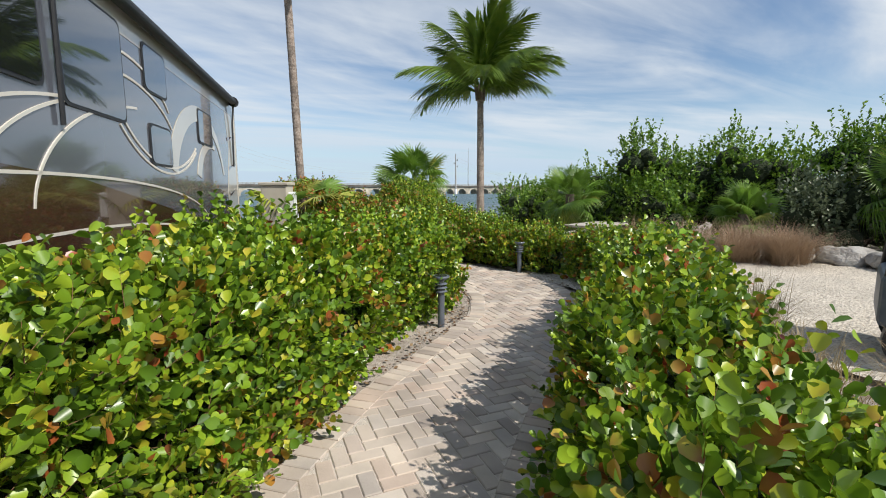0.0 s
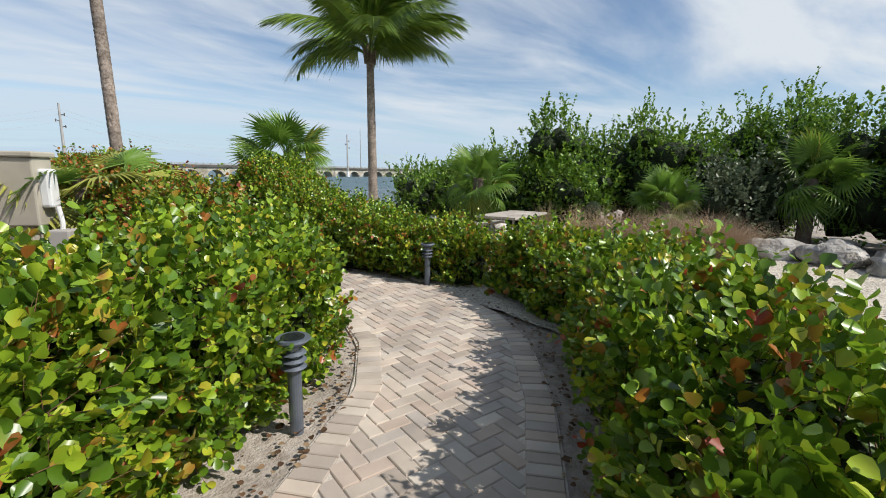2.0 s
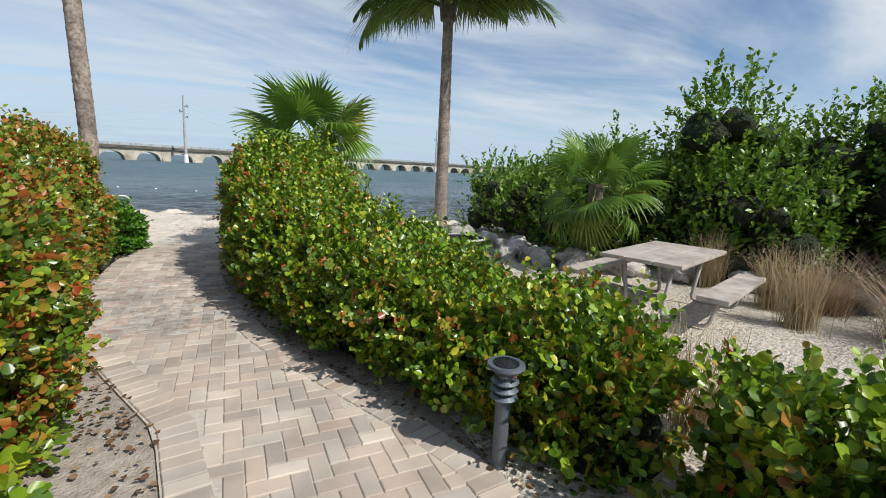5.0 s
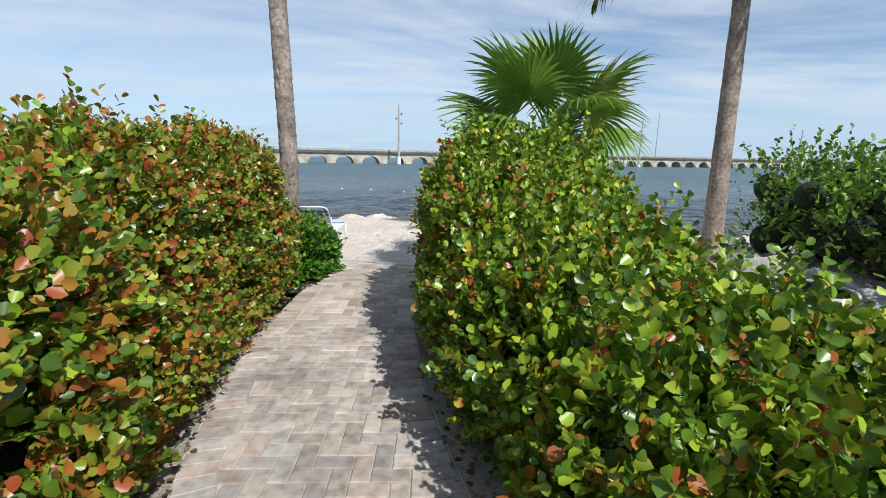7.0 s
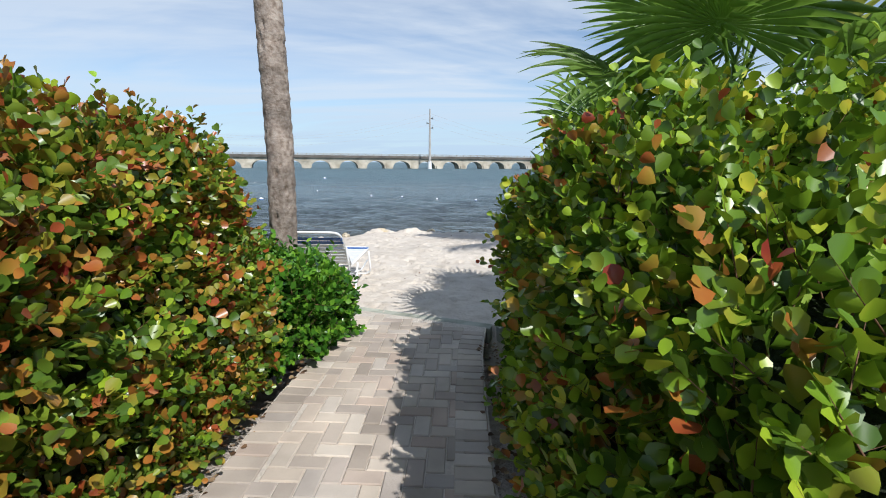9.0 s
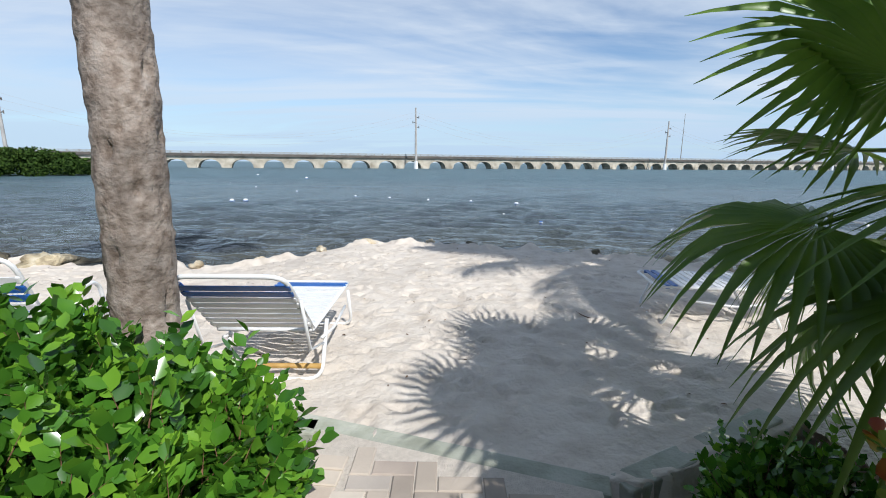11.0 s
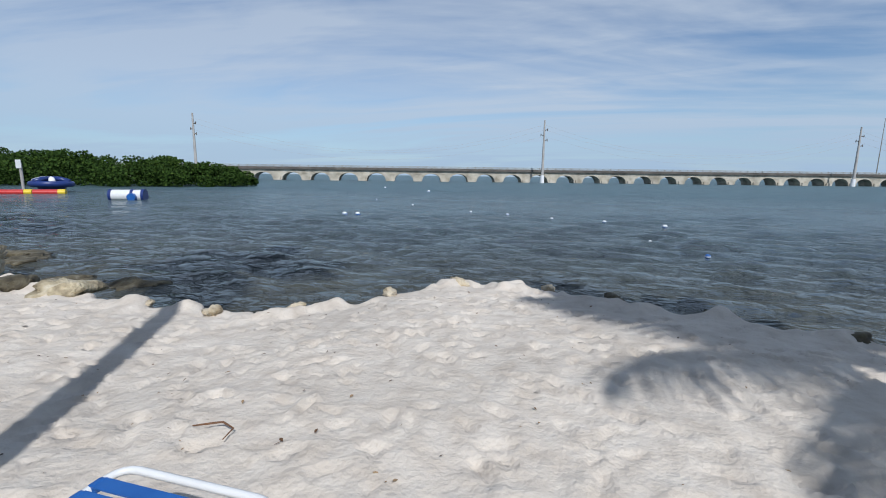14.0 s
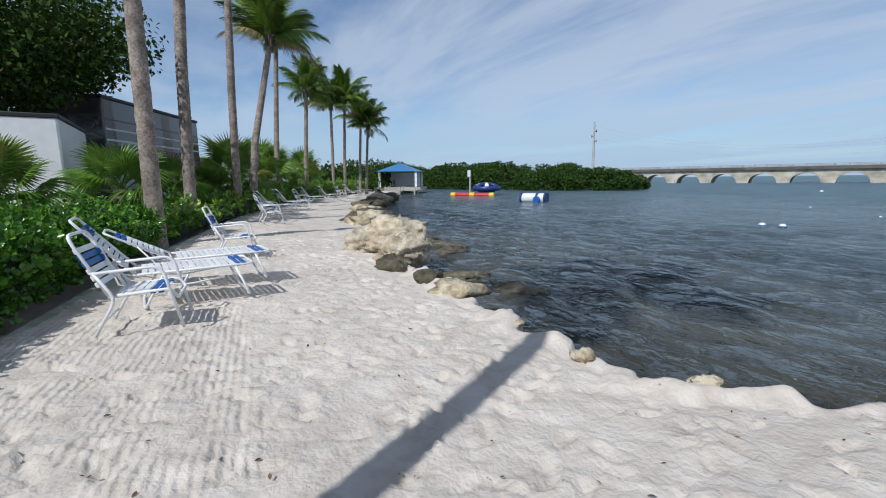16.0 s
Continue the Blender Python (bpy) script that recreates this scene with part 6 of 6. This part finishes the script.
def water_roller():
    root = new("inflatable_roller")
    root.matrix_basis = pose(-26.6, 40.3, WATER_Z + 0.3, 0, 0, 28)
    tagged(root, "white and blue inflatable roller afloat", "inflatable", kind="thing")
    bm = bmesh.new()
    add_cyl(bm, (-1.0, 0, 0), (1.0, 0, 0), 0.42, None, 20)
    part("roll", bm, M_STRAP, root, smooth=False)
    for x in (-1.05, 0.35, 1.05):
        bm = bmesh.new()
        add_cyl(bm, (x - 0.09, 0, 0), (x + 0.09, 0, 0), 0.47, None, 20)
        part("band", bm, M_NAVY, root)
    bm = bmesh.new()
    add_cyl(bm, (0.45, -0.7, -0.1), (0.45, -0.2, -0.1), 0.28, None, 16)
    part("blue_end", bm, M_BLUE, root)


water_log()
water_disc()
water_roller()
BALLS = [(-6.75, 36.05, 0.2), (-6.1, 36.2, 0.2), (-13.1, 68.8, 0.3), (-24.2, 80.6, 0.3), (8.12, 35.9, 0.16), (5.82, 37.0, 0.13), (3.47, 37.6, 0.11), (1.14, 39.0, 0.11), (-1.04, 39.9, 0.11),
         (6.83, 30.8, 0.1), (7.86, 28.5, 0.11), (-6, 44, 0.1), (-11, 49, 0.1), (-16, 55, 0.11)]
for i, (x, y, r) in enumerate(BALLS):
    r *= 0.65
    root = new("mooring_buoy")
    root.location = (x, y, WATER_Z + 0.02)
    tagged(root, "small white and blue mooring buoy afloat" if i in (9, 10) else "small white mooring buoy afloat on rippled water", "buoy", group="buoys on the sea", kind="thing")
    bm = bmesh.new()
    bmesh.ops.create_icosphere(bm, subdivisions=2, radius=r)
    for v in bm.verts:
        v.co.z *= 0.85
    part("ball", bm, M_BLUE if i == 10 else M_STRAP, root, smooth=True)
    bm = bmesh.new()
    add_cyl(bm, (0, 0, -r * 0.2), (0, 0, r * 0.12), r * 1.02, None, 14)
    part("waterline_band", bm, M_BLUE if i != 10 else M_STRAP, root)


def channel_marker():
    root = new("channel_marker")
    root.location = (-45.5, 45.0, WATER_Z - 0.5)
    tagged(root, "white channel marker post with sign board in water", "marker", kind="thing")
    bm = bmesh.new()
    add_cyl(bm, (0, 0, 0), (0, 0, 3.2), 0.13, 0.12, 10)
    part("post", bm, M_POLE, root)
    bm = bmesh.new()
    add_box(bm, (0, -0.15, 3.1), (0.7, 0.06, 0.8), bevel=0.02)
    part("board", bm, M_STRAP, root)


channel_marker()


def far_mast():
    root = new("radio_mast")
    root.location = (118, 235, WATER_Z)
    tagged(root, "thin distant radio mast beyond the bridge", "mast", kind="thing")
    bm = bmesh.new()
    add_cyl(bm, (0, 0, 0), (0, 0, 26), 0.22, 0.1, 6)
    part("mast", bm, M_RAILING, root)


far_mast()


def pavilion():
    root = new("pavilion")
    root.matrix_basis = pose(-60.0, 41.5, 0, 0, 0, -30)
    tagged(root, "open white pavilion with hipped blue metal roof", "pavilion", kind="thing")
    bm = bmesh.new()
    a = [bm.verts.new(p) for p in ((-4.2, -3, 2.5), (4.2, -3, 2.5), (4.2, 3, 2.5), (-4.2, 3, 2.5))]
    b = [bm.verts.new(p) for p in ((-1.8, 0, 3.7), (1.8, 0, 3.7))]
    for f in ((a[0], a[1], b[1], b[0]), (a[1], a[2], b[1]), (a[2], a[3], b[0], b[1]), (a[3], a[0], b[0]), (a[3], a[2], a[1], a[0])):
        bm.faces.new(f)
    part("roof", bm, M_ROOFBLUE, root)
    for x in (-3.8, 0, 3.8):
        for y in (-2.6, 2.6):
            bm = bmesh.new()
            add_box(bm, (x, y, 1.25), (0.3, 0.3, 2.5))
            part("column", bm, M_WHITE, root)
    bm = bmesh.new()
    add_box(bm, (-2.6, 0, 1.2), (2.6, 4.0, 2.3))
    part("back_room", bm, M_WHITE, root)
    bm = bmesh.new()
    add_box(bm, (0, 0, 0.1), (9, 6.6, 0.3))
    part("floor_slab", bm, M_CONCRETE, root)


pavilion()


def dock():
    root = new("dock")
    root.matrix_basis = pose(-52.5, 38.5, -0.05, 0, 0, -28)
    tagged(root, "short dark timber dock at the shore", "dock", kind="thing")
    for k in range(10):
        bm = bmesh.new()
        add_box(bm, (0, -2.0 + 0.45 * k, 0.0), (3.2, 0.4, 0.1))
        part("plank", bm, M_TIMBER, root)
    for x in (-1.5, 1.5):
        for y in (-1.9, 0, 1.9):
            bm = bmesh.new()
            add_cyl(bm, (x, y, -1.8), (x, y, 0.5), 0.12, None, 8)
            part("pile", bm, M_TIMBER, root)


dock()


# ---- big tree, grasses, twig ----
def big_tree(x, y, h, r, seed, n, label):
    rng = np.random.default_rng(seed)
    root = new("tree")
    root.location = (x, y, 0)
    tagged(root, label, "tree", kind="thing")
    bm = bmesh.new()
    add_tube(bm, [(0, 0, -0.1), (0.1, 0.05, h * 0.25), (0.0, 0.2, h * 0.5)], [0.32, 0.26, 0.2], 10)
    cl = []
    for k in range(40):
        a, t = k * 2.4, rng.uniform(0.25, 1.0)
        p = Vector((math.cos(a) * r * t, math.sin(a) * r * t, h * (0.36 + 0.58 * rng.random() * (1.2 - 0.6 * t))))
        cl.append(p)
        mid = p * 0.55 + Vector((0, 0, h * 0.15))
        add_tube(bm, [(0, 0.1, h * rng.uniform(0.22, 0.45)), mid, p], [0.13, 0.07, 0.03], 6)
    part("trunk", bm, M_BARK, root)
    cl = np.array([tuple(p) for p in cl])
    i = rng.integers(0, len(cl), n)
    P = cl[i] + unit(rng.normal(size=(n, 3))) * (r * 0.32 * rng.uniform(0.2, 1.1, n) ** 0.6)[:, None] * np.array([1, 1, 0.7])
    X, Y, Z = axes_from(rng.normal(size=P.shape) + np.array([0, 0, -0.1]), rng, np.tile([0, 0, 1.0], (n, 1)))
    f = link_mesh("crown", stamp("crown", SPRAY_V, SPRAY_F, P, X, Y, Z, 0.16 * rng.uniform(0.7, 1.3, n)), M_MANGROVE, root)
    f["kind"] = "stuff"


big_tree(-15.5, 9.8, 9.6, 5.6, 201, 70000, "large dark green tree with spreading crown behind trailers")


def grass_clump(x, y, h, n, material, label, seed, spread=0.3):
    rng = np.random.default_rng(seed)
    a = rng.uniform(0, 6.28, n)
    lean = rng.uniform(0.1, 1.0, n)
    L = h * rng.uniform(0.5, 1.15, n)
    b = np.stack([rng.normal(0, 0.09, n), rng.normal(0, 0.09, n), np.zeros(n)], 1)
    d = np.stack([np.cos(a), np.sin(a), np.zeros(n)], 1)
    s = np.array([0, 0.4, 0.75, 1.0])
    w = np.array([0.0035, 0.003, 0.002, 0.0004])
    C = b[:, None, :] + d[:, None, :] * (lean[:, None] * (s ** 1.8)[None] * L[:, None])[:, :, None] * spread * 2 + np.array([0, 0, 1.0]) * (L[:, None] * (s - 0.32 * lean[:, None] * s ** 2.4))[:, :, None]
    side = np.stack([-np.sin(a), np.cos(a), np.zeros(n)], 1)[:, None, :] * w[None, :, None]
    V = np.stack([C - side, C + side], 2).reshape(-1, 3)
    k = np.arange(n)[:, None] * 8 + np.arange(3)[None] * 2
    F = np.stack([k, k + 1, k + 3, k + 2], 2).reshape(-1, 4)
    root = new("grass_clump")
    root.location = (x, y, 0)
    tagged(root, label, "grass", kind="thing")
    ob = link_mesh("blade_tuft", arrays_mesh("blade_tuft", V, F), material, root)
    ob["kind"] = "stuff"


M_STRAW = mat("dry_grass", [(0.34, 0.25, 0.13), (0.5, 0.4, 0.24)], rough=0.8, island=True, trans=0.2)
M_REDGRASS = mat("reddish_dry_grass", [(0.33, 0.22, 0.14), (0.48, 0.36, 0.24)], rough=0.8, island=True, trans=0.2)
rg = random.Random(9)
for i in range(16):
    grass_clump(12.5 + rg.uniform(-0.9, 0.5), 6.6 + rg.uniform(-1.0, 1.8), rg.uniform(0.6, 1.1), 420, M_REDGRASS, "clump of reddish-brown dry grass beside gravel", 300 + i, 0.8)
for i, (x, y) in enumerate(((5.3, 1.4), (5.9, 1.9), (6.4, 2.5), (7.0, 2.9), (7.5, 3.6), (7.9, 4.3), (8.1, 5.2), (8.15, 6.1), (8.0, 7.0), (7.8, 7.9), (7.5, 8.6), (8.4, 7.6), (5.6, 0.9), (8.3, 8.4))):
    grass_clump(x, y, rg.uniform(0.6, 0.95), 260, M_STRAW, "clump of thin straw-coloured grass behind a low hedge", 330 + i, 0.45)
for i, (x, y) in enumerate(((11.2, 8.0), (11.8, 8.6), (12.0, 9.6))):
    grass_clump(x, y, 1.0, 300, M_STRAW, "tall straw-coloured grass clump by the table", 350 + i, 0.3)


def leaf_litter():
    """Fallen leaves on the soil beside the paving."""
    rng = np.random.default_rng(77)
    pts = []
    for edge, s in ((LEFT_EDGE, -1), (RIGHT_EDGE, 1)):
        P, T = along(edge, 0.03)
        N = np.stack([T[:, 1], -T[:, 0]], 1) * s
        for _ in range(3):
            off = np.abs(rng.normal(0.0, 0.2, len(P))) - 0.03
            pts.append(P + N * off[:, None])
    P = np.concatenate(pts)
    P = P[(P[:, 1] < 14.2) & (rng.random(len(P)) < 0.55)]
    n = len(P)
    a = rng.uniform(0, 6.28, n)
    d = np.stack([np.cos(a), np.sin(a), rng.normal(0, 0.15, n)], 1)
    X, Y, Z = axes_from(d, rng, np.tile([0, 0, 2.5], (n, 1)))
    ob = link_mesh("leaf_litter", stamp("leaf_litter", LEAF_V, LEAF_F, np.concatenate([P, np.full((n, 1), 0.026)], 1), X, Y, Z, rng.uniform(0.02, 0.05, n)), M_LITTER)
    tagged(ob, "scattered dry brown leaves along the path edges", "leaves", kind="stuff")


M_LITTER = leaf_mat("dry_leaf", [(0.0, (0.06, 0.035, 0.02)), (0.5, (0.16, 0.09, 0.05)), (1.0, (0.34, 0.24, 0.14))], rough=0.7, trans=0.05, spec=0.2)
leaf_litter()


def driftwood():
    bm = bmesh.new()
    add_tube(bm, [(-0.12, 0.02, 0.01), (-0.04, 0.0, 0.03), (0.05, 0.01, 0.035), (0.12, -0.03, 0.02), (0.1, -0.12, 0.01)], [0.004, 0.006, 0.006, 0.005, 0.003], 6)
    ob = part("twig", bm, M_TWIG)
    ob.matrix_basis = pose(2.65, 17.55, 0.0, 0, 0, 20)
    tagged(ob, "thin bent dry twig lying on sand", "twig", kind="thing")
    bm = bmesh.new()
    add_tube(bm, [(-0.12, 0, 0.008), (0, 0.02, 0.012), (0.13, -0.02, 0.006)], [0.003, 0.005, 0.003], 6)
    ob = part("twig", bm, M_TWIG)
    ob.matrix_basis = pose(5.9, 17.0, 0.0, 0, 0, 120)
    tagged(ob, "short dark stick lying on shaded sand", "twig", kind="thing")


driftwood()


def beach_bits():
    """Dry leaf scraps, shell bits and seaweed crumbs strewn over the sand."""
    rng = np.random.default_rng(88)
    n = 650
    x, y = rng.uniform(-7, 9.5, n), rng.uniform(15.4, 21.5, n)
    ok = y < shore_y(x) - 0.4
    x, y = x[ok], y[ok]
    n = len(x)
    z = base_height(x, y) + 0.004
    a = rng.uniform(0, 6.28, n)
    X, Y, Z = axes_from(np.stack([np.cos(a), np.sin(a), rng.normal(0, 0.25, n)], 1), rng, np.tile([0, 0, 2.0], (n, 1)))
    ob = link_mesh("beach_litter", stamp("beach_litter", LONG_V, LONG_F, np.stack([x, y, z], 1), X, Y, Z, rng.uniform(0.012, 0.045, n)), M_LITTER)
    tagged(ob, "small dry leaf and seaweed scraps on the sand", "litter", kind="stuff")


beach_bits()


# ---- pavers of the path ----
BW, BL, GAP = 0.105, 0.21, 0.006


def inset(side, k):
    P, T = along(LEFT_EDGE if side < 0 else RIGHT_EDGE, 0.08)
    N = np.stack([T[:, 1], -T[:, 0]], 1) * (1 if side < 0 else -1)
    return P + N * k, T


def brick_mesh(sx, sy, h=0.05):
    bm = bmesh.new()
    b = 0.006
    z0, z1 = -0.03, 0.022
    lo = [bm.verts.new((x * sx / 2, y * sy / 2, z0)) for x, y in ((-1, -1), (1, -1), (1, 1), (-1, 1))]
    md = [bm.verts.new((x * sx / 2, y * sy / 2, z1 - b)) for x, y in ((-1, -1), (1, -1), (1, 1), (-1, 1))]
    hi = [bm.verts.new((x * (sx / 2 - b), y * (sy / 2 - b), z1)) for x, y in ((-1, -1), (1, -1), (1, 1), (-1, 1))]
    for a, c in ((lo, md), (md, hi)):
        for k in range(4):
            bm.faces.new((a[k], a[(k + 1) % 4], c[(k + 1) % 4], c[k]))
    bm.faces.new(hi)
    me = bpy.data.meshes.new("paver")
    bm.to_mesh(me)
    bm.free()
    return me


def lay_pavers():
    rng = random.Random(17)
    li, _ = inset(-1, 0.2)
    ri, _ = inset(1, 0.2)
    poly = [tuple(p) for p in li] + [tuple(p) for p in ri[::-1]]
    spots = []
    for gx in range(-20, 70):
        for gy in range(-20, 150):
            d = (gx - gy) % 4
            if d == 0:
                c, horiz = ((gx + 1) * BW, (gy + 0.5) * BW), True
            elif d == 3:
                c, horiz = ((gx + 0.5) * BW, (gy + 1) * BW), False
            else:
                continue
            if inside(poly, c[0], c[1]) and c[1] < 15.2 - (c[0] - 3.6) * 0.31 - 0.14 and c[1] > -0.8:
                spots.append((c[0], c[1], 0.0 if horiz else math.pi / 2, 0.0))
    border = []
    for side in (-1, 1):
        P, T = inset(side, 0.115)
        s = np.concatenate([[0], np.cumsum(np.linalg.norm(np.diff(P, axis=0), axis=1))])
        q = np.arange(0.06, s[-1], 0.108)
        X, Y = np.interp(q, s, P[:, 0]), np.interp(q, s, P[:, 1])
        A = np.interp(q, s, np.unwrap(np.arctan2(T[:, 1], T[:, 0])))
        border += [(x, y, a + math.pi / 2, 0.003) for x, y, a in zip(X, Y, A) if y < 15.1 - (x - 3.6) * 0.31 - 0.1]
    meshes = [brick_mesh(BL - GAP, BW - GAP) for _ in range(3)]
    for me, m in zip(meshes, (M_PAVER, M_PAVER_R, M_PAVER_G)):
        me.materials.append(m)
    rest = []
    count = 0
    for x, y, a, dz in spots + border:
        dz += rng.uniform(-0.0025, 0.0025)
        a += rng.uniform(-0.012, 0.012)
        if 9.9 < y < 12.2 and count < 300:
            k = rng.random()
            ob = new("paver", meshes[0 if k < 0.5 else (1 if k < 0.75 else 2)])
            ob.parent = walkway
            ob.matrix_basis = Matrix.Translation((x, y, dz)) @ Matrix.Rotation(a, 4, "Z")
            count += 1
        else:
            rest.append((x, y, a, dz))
    src = meshes[0]
    tv = np.array([tuple(v.co) for v in src.vertices])
    tf = np.array([tuple(p.vertices) for p in src.polygons])
    R = np.array(rest)
    P = np.stack([R[:, 0], R[:, 1], R[:, 3]], 1)
    c, s, z = np.cos(R[:, 2]), np.sin(R[:, 2]), np.zeros(len(R))
    ob = link_mesh("paver_field", stamp("paver_field", tv, tf, P, np.stack([c, s, z], 1), np.stack([-s, c, z], 1), np.tile([0, 0, 1.0], (len(R), 1)), np.ones(len(R))), M_PAVER_MIX, walkway)
    ob.data.polygons.foreach_set("use_smooth", np.zeros(len(ob.data.polygons), dtype=bool))
    ob["kind"] = "stuff"


lay_pavers()
